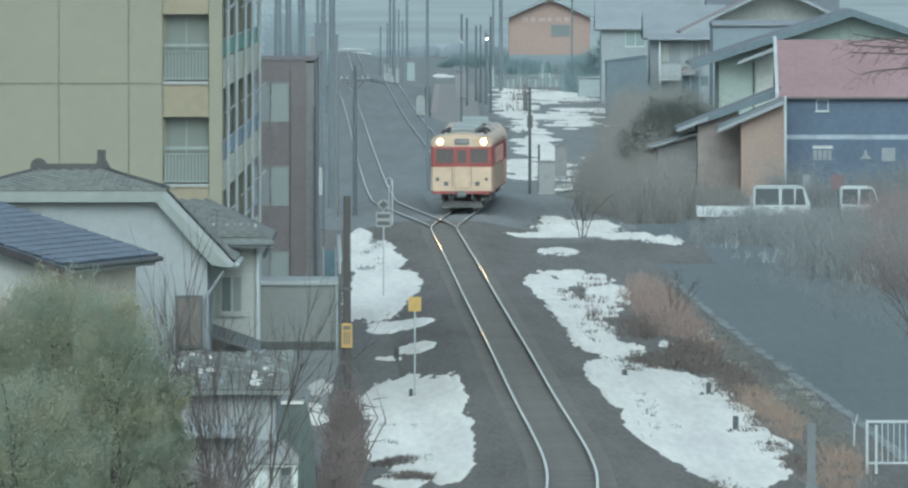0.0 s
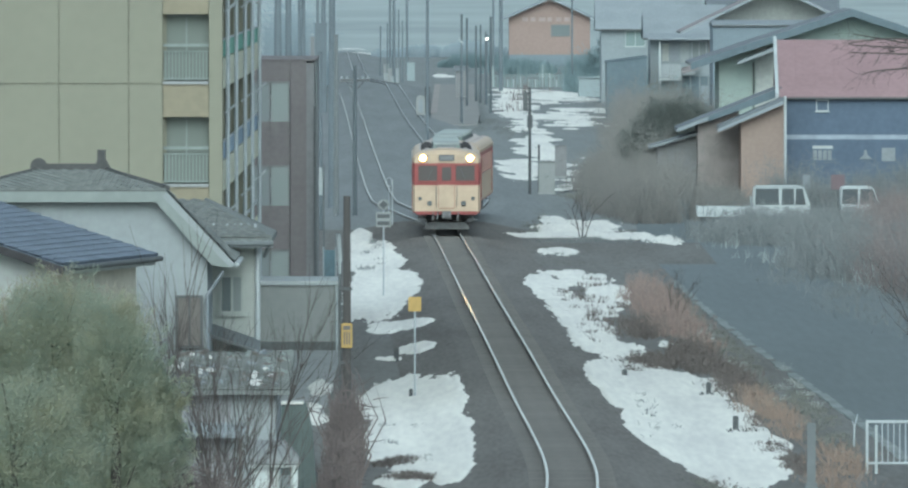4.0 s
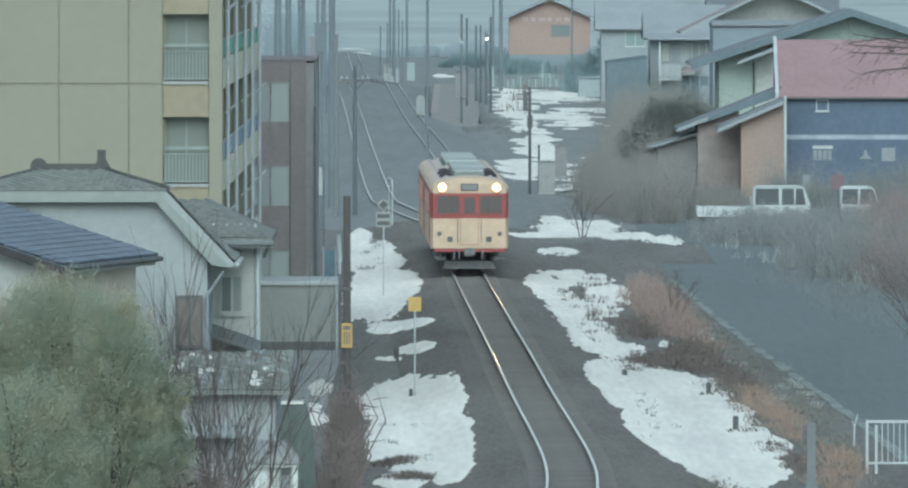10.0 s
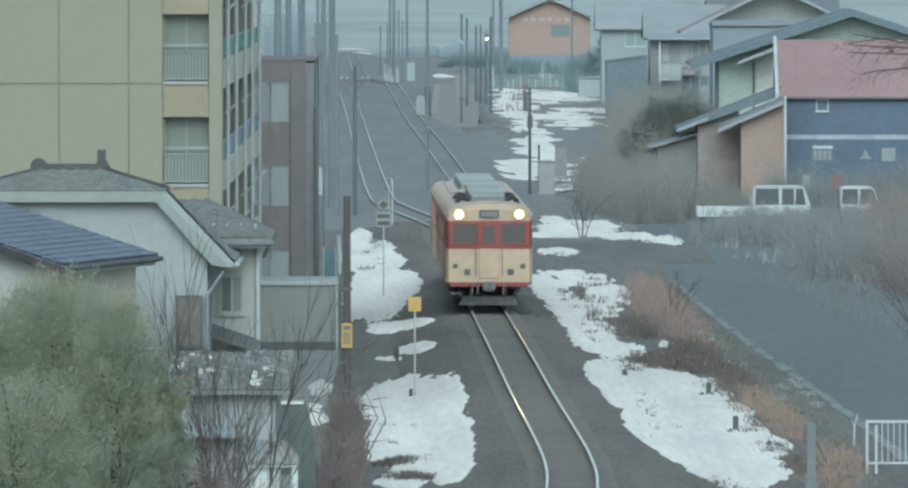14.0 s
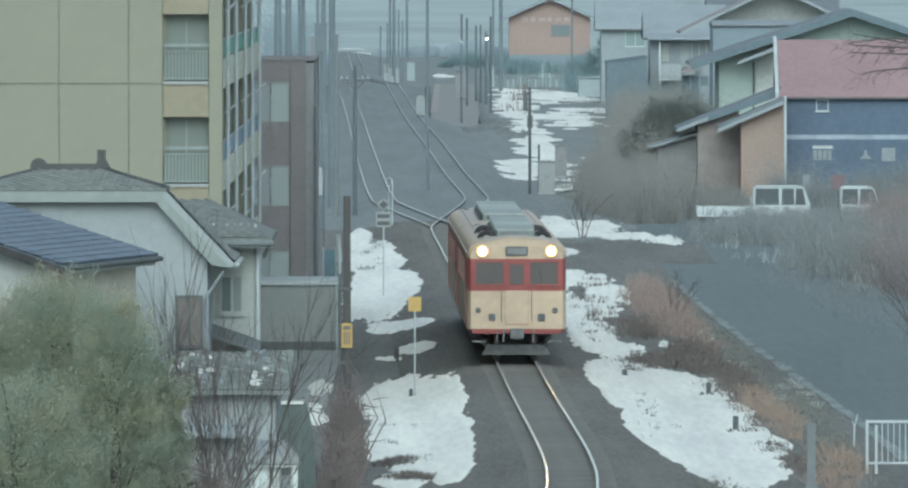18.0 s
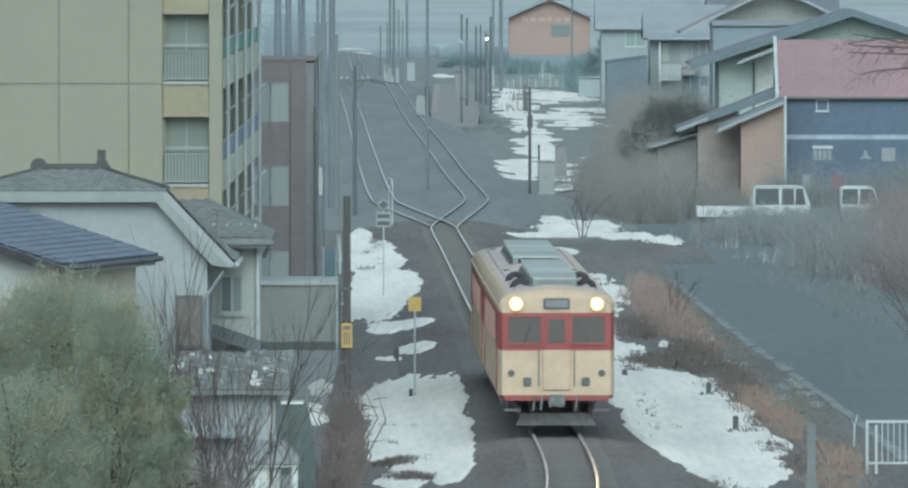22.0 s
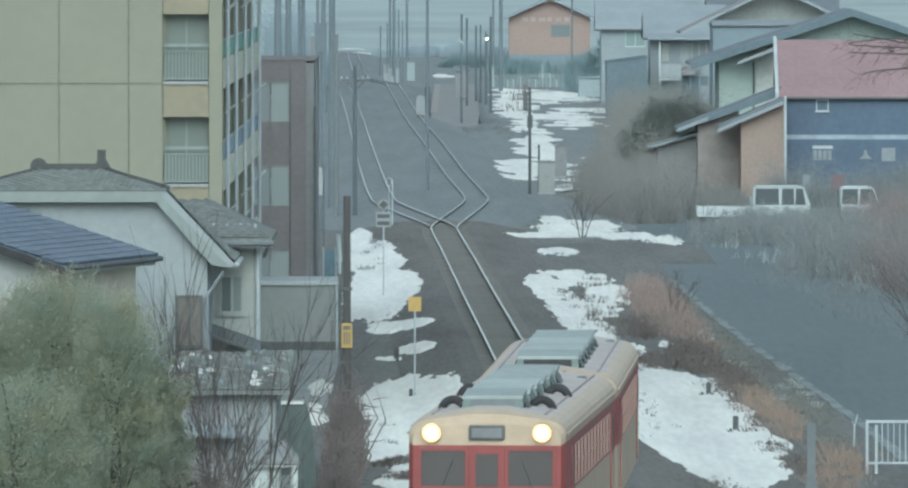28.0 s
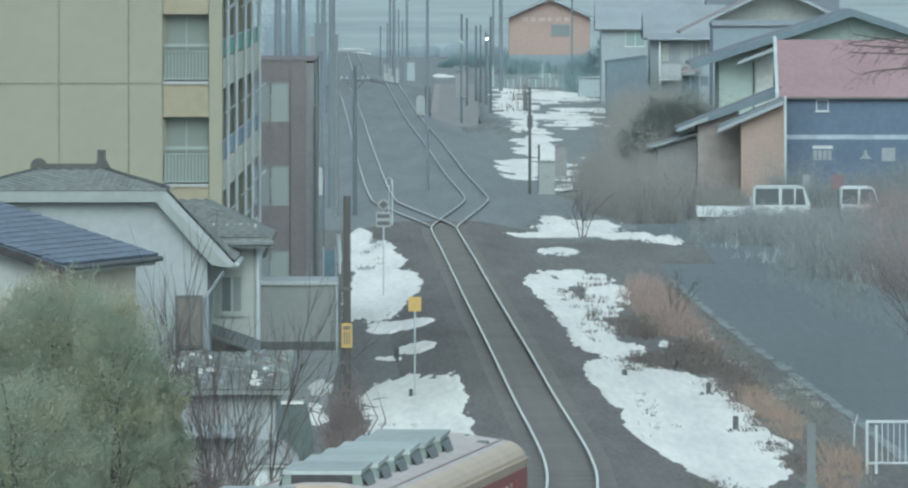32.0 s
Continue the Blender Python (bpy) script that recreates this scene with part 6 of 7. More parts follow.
def evergreen(name, x, y, h, r, sprays, leaves, size, mat, label, seed, low=0.05, shoots=0):
    """A shaggy evergreen: leafy sprays that reach up and out of an uneven crown."""
    rng = random.Random(seed)
    t = thing(name, x, y, GZ, label, "tree")
    tr = Shape().tube((0, 0, -0.2), (0.1, 0, h * 0.5), 0.16, 0.09, n=9).tube((0.1, 0, h * 0.5), (0, 0.1, h * 0.85), 0.09, 0.03, n=7)
    crown, limbs = Shape(), []
    for i in range(sprays):
        zf = low + (1 - low) * rng.random() ** 0.8
        a = rng.uniform(0, 6.283)
        lobe = 1.0 + 0.5 * noise.noise((math.cos(a) * 1.5, math.sin(a) * 1.5, zf * 5.0 + seed)) + 0.25 * noise.noise((math.cos(a) * 4, math.sin(a) * 4, zf * 11.0 + seed))
        prof = math.sqrt(max(0.0, 1 - max(0.0, (zf - 0.35) / 0.68) ** 2))
        rad = r * prof * lobe * math.sqrt(rng.uniform(0.25, 1.0))
        tip = Vector((rad * math.cos(a), rad * math.sin(a), h * zf * (0.93 + 0.12 * lobe * rng.random())))
        out = Vector((math.cos(a) * rng.uniform(0.1, 0.8), math.sin(a) * rng.uniform(0.1, 0.8), rng.uniform(0.5, 1.2))).normalized()
        ln = rng.uniform(0.35, 0.85) * min(1.0, r / 1.5)
        wide = rng.uniform(0.12, 0.24) * min(1.3, r / 1.5)
        if rng.random() < 0.14:
            tip += out * rng.uniform(0.15, 0.6)
            wide *= 0.6
        for k in range(leaves):
            f = rng.random()
            g = 0.35 + 0.65 * (1 - f)
            p = tip - out * (ln * (1 - f)) + Vector((rng.gauss(0, wide * g), rng.gauss(0, wide * g), rng.gauss(0, wide * 0.7 * g)))
            d = (out + Vector((rng.gauss(0, 0.7), rng.gauss(0, 0.7), rng.gauss(0, 0.5)))).normalized()
            e = d.orthogonal().normalized()
            l, w = size * rng.uniform(0.7, 1.5), size * rng.uniform(0.25, 0.5)
            crown.face([p - d * l * 0.5, p + e * w * 0.5, p + d * l * 0.5, p - e * w * 0.5])
        if i % 40 == 0:
            limbs.append(Shape().tube((0.05, 0, max(0.3, tip.z - 1.2)), tip - out * 0.2, 0.04, 0.012, n=5))
    part("trunk", tr, MAT["bark"], t)
    for limb in limbs:
        part("limb", limb, MAT["bark"], t)
    tagged(part("crown", crown, mat, t), kind="stuff")
    if shoots:
        tops = Shape()
        for i in range(shoots):
            a, rad = rng.uniform(0, 3.142), r * math.sqrt(rng.random()) * 0.95
            x0, y0, z0 = rad * math.cos(a), rad * math.sin(a), h * (1.0 - 0.2 * (rad * math.cos(a) / r) ** 2)
            for _ in range(3):
                tops.tube((x0, y0, z0 - 0.3), (x0 + rng.gauss(0, 0.16), y0 + rng.gauss(0, 0.16), z0 + rng.uniform(0.05, 0.45)), 0.012, 0.004, n=4, caps=False)
        tagged(part("top_growth", tops, MAT["pale_shoot"], t, "pale leafless shoots at the top"), kind="stuff")
    return t


def bare_tree(name, x, y, h, seed, label, spread=0.5, r0=0.06, levels=4, base=GZ, stems=3, mat="bark"):
    rng = random.Random(seed)
    t = thing(name, x, y, base, label, "tree", "bare trees")
    branches = [None, Shape()]
    trunks = []

    def grow(p, d, length, r, lev):
        q = p
        n = 3
        for i in range(n):
            d = (d + Vector((rng.gauss(0, 0.11), rng.gauss(0, 0.11), 0.05))).normalized()
            e = q + d * (length / n)
            (trunks[-1] if lev >= levels - 1 else branches[1]).tube(q, e, r * (1 - 0.22 * i), r * (1 - 0.22 * (i + 1)), n=6 if lev >= levels - 1 else 4, caps=False)
            q = e
            if lev > 0:
                for _ in range(rng.choice((1, 2, 2))):
                    g = rng.uniform(0, 6.283)
                    side = (d + Vector((math.cos(g), math.sin(g), 0.15)) * rng.uniform(0.4, 0.9) * spread * 1.6).normalized()
                    grow(q, side, length * rng.uniform(0.45, 0.68), r * 0.5, lev - 1)

    for s in range(stems):
        a = 6.283 * s / stems + rng.uniform(-0.4, 0.4)
        d0 = Vector((math.cos(a) * spread * 0.5, math.sin(a) * spread * 0.5, 1)).normalized()
        trunks.append(Shape())
        grow(Vector((math.cos(a) * 0.1, math.sin(a) * 0.1, -0.1)), d0, h * 0.62, r0, levels - 1)
    for stem in trunks:
        part("stem", stem, MAT[mat], t)
    tagged(part("fine_twig", branches[1], MAT[mat], t), kind="stuff")
    return t


evergreen("evergreen_tree", -7.7, 222, 6.0, 2.25, 1500, 80, 0.06, MAT["evergreen"], "dense yellow-green evergreen tree", 3, shoots=60)
evergreen("evergreen_tree", -9.3, 221, 5.75, 1.8, 1000, 75, 0.06, MAT["evergreen"], "dense dull green evergreen bush", 9, shoots=45)
evergreen("evergreen_tree", -6.5, 219.5, 5.75, 1.2, 950, 75, 0.055, MAT["evergreen"], "lower evergreen bush beside the larger one", 4)
evergreen("evergreen_tree", -5.75, 221.5, 4.6, 0.8, 420, 75, 0.055, MAT["evergreen"], "small evergreen bush beside the leafless trees", 12, low=0.5)
evergreen("evergreen_tree", -8.3, 216.5, 4.3, 2.1, 1100, 75, 0.06, MAT["evergreen"], "low dull green evergreen bush", 10)
bare_tree("bare_tree", -4.28, 228, 5.1, 52, "leafless garden tree with upright grey branches", 0.26, 0.05, 4, stems=2)
bare_tree("bare_tree", -4.95, 236, 4.6, 53, "leafless garden tree with thin branches", 0.32, 0.034, 4, stems=3)
bare_tree("bare_tree", -5.0, 231, 4.3, 54, "leafless garden tree with crowded thin branches", 0.42, 0.04, 4, stems=3)
bare_tree("bare_tree", -5.75, 240, 6.2, 18, "tall thin leafless tree before the white house", 0.24, 0.035, 3, stems=2)
bare_tree("bare_shrub", 5.6, 505, 2.3, 13, "small leafless shrub in the snow", 0.7, 0.03, 3, stems=4)
bare_tree("bare_shrub", 7.5, 392, 1.7, 15, "leafless shrub among dry grass", 0.5, 0.025, 3, stems=4)
bare_tree("bare_shrub", 10.35, 503, 2.0, 17, "leafless shrub beside the truck", 0.55, 0.03, 3, stems=4, mat="dull_metal")
bare_tree("bare_tree", 14.4, 352, 3.3, 16, "leafless roadside bush with dark twigs", 0.8, 0.035, 3, stems=4)

brush("brush", "tangle of bare grey brush around the pole", [(-2.58, 274, 0.24, 9, 1.6), (-2.6, 263, 0.28, 7, 1.2), (-2.9, 300, 0.2, 12, 0.8), (-2.58, 278, 0.16, 3, 2.6)], 1350, 1.5, MAT["grey_umber"], 21, lean=0.13, forks=3)
brush("brush", "bare brush below the garden trees", [(-5.0, 228, 0.6, 5, 2.2), (-5.5, 236, 1.0, 4, 2.2), (-4.36, 224, 0.3, 3, 2.7)], 1200, 2.2, MAT["grey_umber"], 22, forks=4, width=0.016, loose=0.25)
brush("dry_grass", "tall dry reddish grass along the lane", [(7.0, 408, 0.7, 22, 0.85), (7.4, 388, 0.6, 16, 0.8), (6.9, 380, 0.4, 8, 0.7), (7.75, 365, 0.4, 10, 0.45)], 1500, 1.2, MAT["dry_grass"], 23, lean=0.25, width=0.015, category="grass", loose=0.3)
brush("dry_grass", "tufts of ochre dry grass along the lane", [(8.35, 318, 0.3, 10, 0.55), (8.7, 303, 0.35, 9, 0.5), (9.35, 282, 0.5, 8, 0.36), (8.85, 272, 0.5, 6, 0.3)], 1300, 0.6, MAT["ochre_grass"], 43, lean=0.45, width=0.01, category="grass", loose=0.25)
brush("brush", "dark low brush at the edge of the snow", [(6.15, 380, 0.4, 8, 0.5), (7.3, 352, 0.55, 12, 0.5), (8.0, 333, 0.42, 12, 0.42), (5.9, 351, 0.5, 4, 0.4)], 2600, 0.8, MAT["umber_brush"], 24, lean=0.6, width=0.014, forks=4, loose=0.25)
brush("hedge", "bare hedge on the bank beside the lane", [(13.2, 500, 2.6, 12, 1.45), (16.5, 506, 3.4, 8, 1.3), (20.0, 506, 2.4, 8, 1.25), (15.6, 456, 2.2, 24, 2.0), (17.0, 470, 2.6, 30, 1.7), (18.2, 428, 1.9, 24, 2.3)], 11000, 2.4, MAT["brush"], 25, width=0.013, loose=0.5, forks=5, uneven=0.5)
brush("hedge", "reddish bare hedge on the bank beside the lane", [(17.2, 438, 1.8, 24, 2.4), (18.8, 460, 2.0, 34, 2.4), (19.4, 500, 1.2, 8, 2.3), (18.5, 507, 0.7, 5, 1.9)], 7600, 2.4, MAT["reddish_brush"], 26, width=0.012, loose=0.5, forks=5, uneven=0.5)
brush("thicket", "dense bare thicket between the houses and the line", [(9.2, 556, 1.9, 26, 2.9), (10.4, 580, 1.8, 24, 4.2), (11.6, 640, 2.2, 36, 4.6), (8.2, 606, 1.2, 18, 2.0), (12.4, 545, 1.5, 12, 1.5)], 22000, 3.4, MAT["thicket_twig"], 27, width=0.012, lean=0.28, loose=0.6, forks=6, uneven=0.45)
brush("garden_shrubs", "bare garden shrubs before the blue house", [(17.0, 546, 1.6, 3, 1.9), (19.6, 547, 1.5, 3, 2.3), (22.0, 546, 1.4, 3, 2.7), (15.9, 549, 0.5, 2, 2.6)], 2600, 2.0, MAT["brush"], 45, width=0.014, loose=0.5, forks=5, uneven=0.5)
mb = thing("meter_box", 16.55, 544, GZ, "pale meter box on a post before the blue house", "box")
part("post", Shape().tube((0, 0, 0), (0, 0, 1.7), 0.04, n=8), MAT["dull_metal"], mb)
part("case", Shape().box(-0.17, 0.17, -0.15, 0.05, 1.35, 2.0), MAT["mid_roof"], mb, bevel=0.02)
brush("thicket", "dark bush beside the relay cabinets", [(7.45, 628, 0.5, 3, 0.95), (7.8, 618, 0.4, 3, 0.5)], 500, 0.9, MAT["umber_brush"], 44, width=0.02, forks=4)
evergreen("evergreen_tree", 10.65, 566, 5.2, 2.9, 1900, 60, 0.09, MAT["olive_evergreen"], "dull evergreen tree among the brush", 6, low=0.1)
barn = thing("barn", 12.78, 855, GZ, "dark slate-grey barn with a low sloping roof", "barn")
part("front_wall", Shape().prism([(-1.5, 0), (1.45, 0), (1.45, 4.75), (-1.5, 4.35)], 0, 0.2), MAT["slate_sheet"], barn)
part("side_wall", Shape().box(-1.5, -1.3, 0.2, 8.0, 0, 4.3), MAT["slate_sheet"], barn)
part("roof", Shape().slab((-1.58, -0.08, 4.4), (1.5, -0.08, 4.82), (1.5, 8.1, 4.86), (-1.58, 8.1, 4.44), 0.06), MAT["slate_sheet"], barn)
part("sliding_door", Shape().box(-0.9, 0.3, -0.05, 0.0, 0.0, 2.4), MAT["dark_roof"], barn)
evergreen("evergreen_tree", 16.3, 1100, 6.0, 3.0, 300, 60, 0.2, MAT["hazed_evergreen"], "distant evergreen tree with haze-greyed leaves", 7)
brush("far_hedge", "distant hedge below the orange house in haze-greyed colour", [(7.0, 1200, 4.5, 14, 1.6), (11.5, 1040, 2.2, 14, 2.0), (14.5, 1180, 3.5, 16, 2.6), (16, 900, 3.0, 50, 3.2), (18, 1030, 5.0, 30, 3.0)], 5000, 2.6, MAT["hazed_teal"], 28, width=0.045, forks=3, uneven=0.5)
brush("brush", "low dark weeds at the end of the platform", [(2.9, 836, 1.6, 26, 0.16), (0.6, 812, 2.2, 14, 0.12), (-1.9, 870, 0.4, 40, 0.2), (4.2, 800, 1.2, 30, 0.16)], 2600, 0.2, MAT["brush"], 34, lean=0.5, width=0.025)
brush("far_hedge", "distant hedge in haze-paled colour where the fields begin", [(-4.0, 1392, 4.5, 8, 1.5), (2.0, 1400, 4.0, 8, 1.9), (-8.5, 1390, 1.6, 6, 1.0), (5, 1300, 3.0, 12, 2.0)], 5000, 1.6, MAT["hazed_twig"], 35, width=0.05)
brush("stubble", "clods of dead weed along the ballast", [(3.1, 330, 0.35, 30, 0.09), (3.4, 300, 0.3, 24, 0.1), (3.6, 276, 0.3, 14, 0.1), (2.6, 370, 0.5, 26, 0.1), (0.3, 330, 0.35, 24, 0.08), (0.7, 300, 0.3, 20, 0.08), (0.5, 276, 0.35, 14, 0.09), (-0.6, 372, 0.6, 20, 0.1), (6.6, 266, 1.0, 4, 0.07), (7.9, 318, 0.3, 18, 0.2)], 5000, 0.1, MAT["umber_brush"], 36, lean=0.7, width=0.012, base=GZ + 0.03, category="grass")
brush("verge_grass", "short dull grass beside the kerb", [(8.7, 345, 0.5, 36, 0.14), (9.6, 304, 0.6, 24, 0.15), (8.1, 392, 0.4, 30, 0.14)], 3600, 0.12, MAT["weed"], 37, lean=0.6, width=0.014, category="grass")
brush("verge_grass", "pale dead grass beside the kerb", [(8.48, 349, 0.35, 6, 0.05), (9.35, 331, 0.32, 2.5, 0.05), (9.1, 323, 0.4, 2, 0.05), (8.1, 376, 0.3, 9, 0.06), (9.9, 335, 0.15, 20, 0.06)], 1800, 0.06, MAT["pale_grass"], 38, lean=0.9, width=0.014, category="grass")
brush("reeds", "sparse pale reed stalks standing in the hedge", [(10.9, 497, 0.5, 4, 0.8), (11.8, 490, 0.7, 5, 0.75), (13.4, 470, 1.4, 14, 0.9), (16.2, 436, 1.4, 16, 1.6), (17.6, 420, 0.5, 6, 1.9), (18.6, 470, 1.6, 10, 2.3)], 230, 1.1, MAT["reed"], 39, lean=0.3, width=0.011, loose=0.5, forks=1)
brush("brush", "bare twigs before the parked truck and van", [(12.0, 512, 1.2, 2, 0.75), (14.8, 513, 1.4, 2, 1.05), (17.6, 514, 1.3, 2, 1.25), (20.2, 514, 1.4, 2, 1.7)], 1500, 1.0, MAT["brush"], 46, lean=0.4, width=0.016, loose=0.4, forks=4, uneven=0.6)
brush("brush", "low bare twigs on the bank at the edge of the lane", [(14.6, 405, 1.5, 22, 0.75), (15.8, 380, 1.2, 16, 0.8), (13.0, 440, 1.2, 18, 0.55)], 800, 0.8, MAT["brush"], 47, lean=0.5, width=0.009, loose=0.6, forks=4, uneven=0.7)
brush("brush", "dark clump at the edge of the snow", [(8.0, 290, 0.4, 4, 0.16), (8.35, 280, 0.45, 5, 0.2), (7.42, 325, 0.2, 1.6, 0.12), (7.6, 300, 0.25, 1.6, 0.14), (5.3, 345, 0.35, 2.5, 0.14), (6.2, 346, 0.5, 3, 0.25)], 1500, 0.3, MAT["umber_brush"], 40, lean=0.6, width=0.014)
brush("stubble", "dark stalks in front of the snow by the turning place", [(5.4, 499, 2.2, 3, 0.2), (7.9, 497, 1.2, 3, 0.14), (4.4, 474, 0.9, 2, 0.14)], 700, 0.2, MAT["brush"], 42, lean=0.5, width=0.02, category="grass")
brush("stubble", "thin dry stalks poking through the snow", [(4.2, 405, 0.9, 26, 0.16), (4.6, 380, 0.8, 16, 0.18), (5.2, 425, 0.8, 14, 0.16), (4.9, 402, 1.2, 18, 0.24)], 900, 0.3, MAT["umber_brush"], 29, lean=0.2, width=0.012, base=GZ + 0.05, category="grass")
brush("stubble", "few dry stalks in the snow", [(5.3, 300, 0.5, 10, 0.35), (5.0, 316, 0.6, 10, 0.2)], 60, 0.3, MAT["brush"], 30, lean=0.8, width=0.012, base=GZ + 0.05, category="grass")
brush("stubble", "dry stalks at the snow edge", [(-0.9, 282, 0.8, 3, 0.14), (-1.2, 300, 0.9, 14, 0.1), (-3.4, 470, 0.6, 24, 0.25)], 260, 0.2, MAT["brush"], 31, lean=0.6, width=0.015, base=GZ + 0.04, category="grass")
brush("weeds", "dull green weeds along the ballast edge", [(4.4, 292, 0.25, 30, 0.12), (3.9, 320, 0.2, 26, 0.1), (5.4, 266, 1.0, 6, 0.2), (3.2, 540, 1.6, 30, 0.13), (6.2, 600, 1.2, 20, 0.16)], 2600, 0.15, MAT["weed"], 32, lean=0.7, width=0.014, category="grass")
brush("stubble", "thin dark stakes and stalks in the far snow", [(6.6, 1025, 2.4, 22, 1.2), (4.4, 900, 0.8, 40, 0.9), (5.2, 960, 0.8, 30, 1.0)], 90, 1.0, MAT["grey_umber"], 48, lean=0.12, width=0.03, category="grass", loose=0.4, forks=0)
brush("far_hedge", "hedge beyond the platform in haze-greyed teal", [(1.6, 1262, 3.4, 5, 1.5), (4.6, 1255, 1.4, 5, 1.6)], 1400, 1.2, MAT["hazed_teal"], 49, width=0.05, forks=3, uneven=0.4)
brush("weeds", "dull green mound of weeds in the snow by the track", [(-0.97, 273, 0.75, 1.2, 0.14), (-1.5, 281, 0.5, 1.2, 0.1), (-1.15, 283, 0.4, 1.0, 0.08)], 1500, 0.12, MAT["umber_brush"], 50, lean=0.6, width=0.014, category="grass", base=GZ + 0.04)
brush("weeds", "dark damp weeds along the edge of the snow", [(4.0, 352, 0.15, 8, 0.08), (4.02, 330, 0.15, 12, 0.08), (4.28, 306, 0.18, 12, 0.08), (4.7, 290, 0.2, 8, 0.08), (5.2, 280, 0.25, 5, 0.09), (6.0, 271, 0.6, 2, 0.1)], 1900, 0.08, MAT["umber_brush"], 51, lean=0.7, width=0.014, category="grass")
brush("misty_trees", "bare trees beyond the flats in haze-paled colour", [(-15.2, 1050, 2.0, 20, 9.0), (-12.8, 1060, 1.2, 20, 8.0)], 500, 9.0, MAT["hazed_twig"], 33, lean=0.12, width=0.04, category="trees", forks=6)
# dark sheet over a stack by the yard, with snow left on its top
stack = thing("covered_stack", -3.95, 262, GZ, "dark green tarpaulin over a stack with snow on top", "tarpaulin")
edge = [(0.05 * i, 0.04 * math.sin(i * 1.3)) for i in range(13)]
folds = Shape()
for z in (0.0, 0.8, 1.6, 2.15, 2.2):
    folds.v += [(x, -abs(f) * (1 - z / 3) - (0.02 if z < 2.2 else -0.05), z) for x, f in edge]
folds.v += [(x, 1.2, 2.2) for x, f in edge] + [(x, 1.2, 0.0) for x, f in edge]
for r in range(6):
    for i in range(12):
        k = 13 * r + i
        folds.f.append((k, k + 1, k + 14, k + 13))
        folds.m.append(0)
part("sheet", folds, MAT["green_sheet"], stack)
part("side_flap", Shape().prism([(0.6, 0), (0.86, 0), (0.74, 1.6), (0.6, 2.18)], 0.0, 1.1), MAT["green_sheet"], stack)
part("snow_strip", Shape().box(0.02, 0.55, -0.04, 0.8, 2.2, 2.25), MAT["snow"], stack, "thin strip of snow", bevel=0.02)
fork = thing("stake", 10.05, 291, GZ, "thin forked stake by the railing", "stake")
part("stem", Shape().tube((0, 0, -0.1), (0.02, 0, 0.5), 0.03, 0.026, n=6), MAT["steel_pipe"], fork)
part("prong", Shape().tube((0.02, 0, 0.5), (0.1, 0, 0.82), 0.022, 0.016, n=6), MAT["steel_pipe"], fork)
part("prong", Shape().tube((0.02, 0, 0.5), (-0.04, 0, 0.68), 0.018, 0.012, n=6), MAT["steel_pipe"], fork)
# clods and rubbish heaped at the foot of two stumps
for x, y, w in ((7.15, 324.2, 0.3), (7.42, 299.2, 0.4)):
    heap = Shape()
    for i in range(16):
        r = random.Random(300 + i)
        cx, cy = x + r.uniform(-w, w), y + r.uniform(-0.5, 0.5)
        heap.prism([(cx - 0.09, GZ - 0.05), (cx + 0.09, GZ - 0.05), (cx + 0.02, GZ + r.uniform(0.07, 0.17))], cy - 0.1, cy + 0.1)
    solid("clod_heap", heap, MAT["black_paint"], 0, 0, 0, "dark clods heaped round a stump in the snow", "clods", "marker posts")
solid("ground_cable", Shape().pipe([(1.48, 658, GZ + 0.05), (1.6, 645, GZ + 0.05), (1.85, 628, GZ + 0.05), (2.11, 612, GZ + 0.05)], 0.035), MAT["steel_pipe"], 0, 0, 0, "pale cable duct lying beside the points", "cable")
roof_snow = Shape()
for i in range(15):
    rr = random.Random(70 + i)
    x, y = rr.uniform(-7.0, -3.6), rr.uniform(246.8, 254.0)
    z = GZ + 3.13 + (y - 246.6) * 0.0633
    rx, ry = rr.uniform(0.05, 0.18), rr.uniform(0.3, 1.0)
    k = len(roof_snow.v)
    roof_snow.v += [(x + rx * (0.8 + 0.3 * rr.random()) * math.cos(a), y + ry * math.sin(a), z + ry * math.sin(a) * 0.0633 + 0.05) for a in [6.283 * q / 9 for q in range(9)]]
    roof_snow.v.append((x, y, z + 0.075))
    for q in range(9):
        roof_snow.f.append((k + q, k + (q + 1) % 9, k + 9))
        roof_snow.m.append(0)
litter = Shape()
lr = random.Random(77)
for i in range(130):
    x, y = lr.uniform(-7.2, -3.6), lr.uniform(246.7, 254.2)
    z = GZ + 3.14 + (y - 246.6) * 0.0633
    a, ln, wd, ht = lr.uniform(0, 3.14), lr.uniform(0.06, 0.24), lr.uniform(0.015, 0.05), lr.uniform(0.03, 0.13)
    ca, sa = math.cos(a), math.sin(a)
    litter.prism([(-ln, 0.0), (ln, 0.0), (ln * 0.7, ht), (-ln * 0.9, ht * 0.6)], -wd, wd, mi=lr.choice((0, 0, 1, 2)))
    litter.v[-8:] = [(x + p[0] * ca - p[1] * sa, y + p[0] * sa + p[1] * ca, z + p[2]) for p in litter.v[-8:]]
tagged(solid("roof_litter", litter, [MAT["brown_wood"], MAT["mid_roof"], MAT["grey_trim"]], 0, 0, 0, "broken sticks and scraps lying on the low roof", "debris"), kind="stuff")
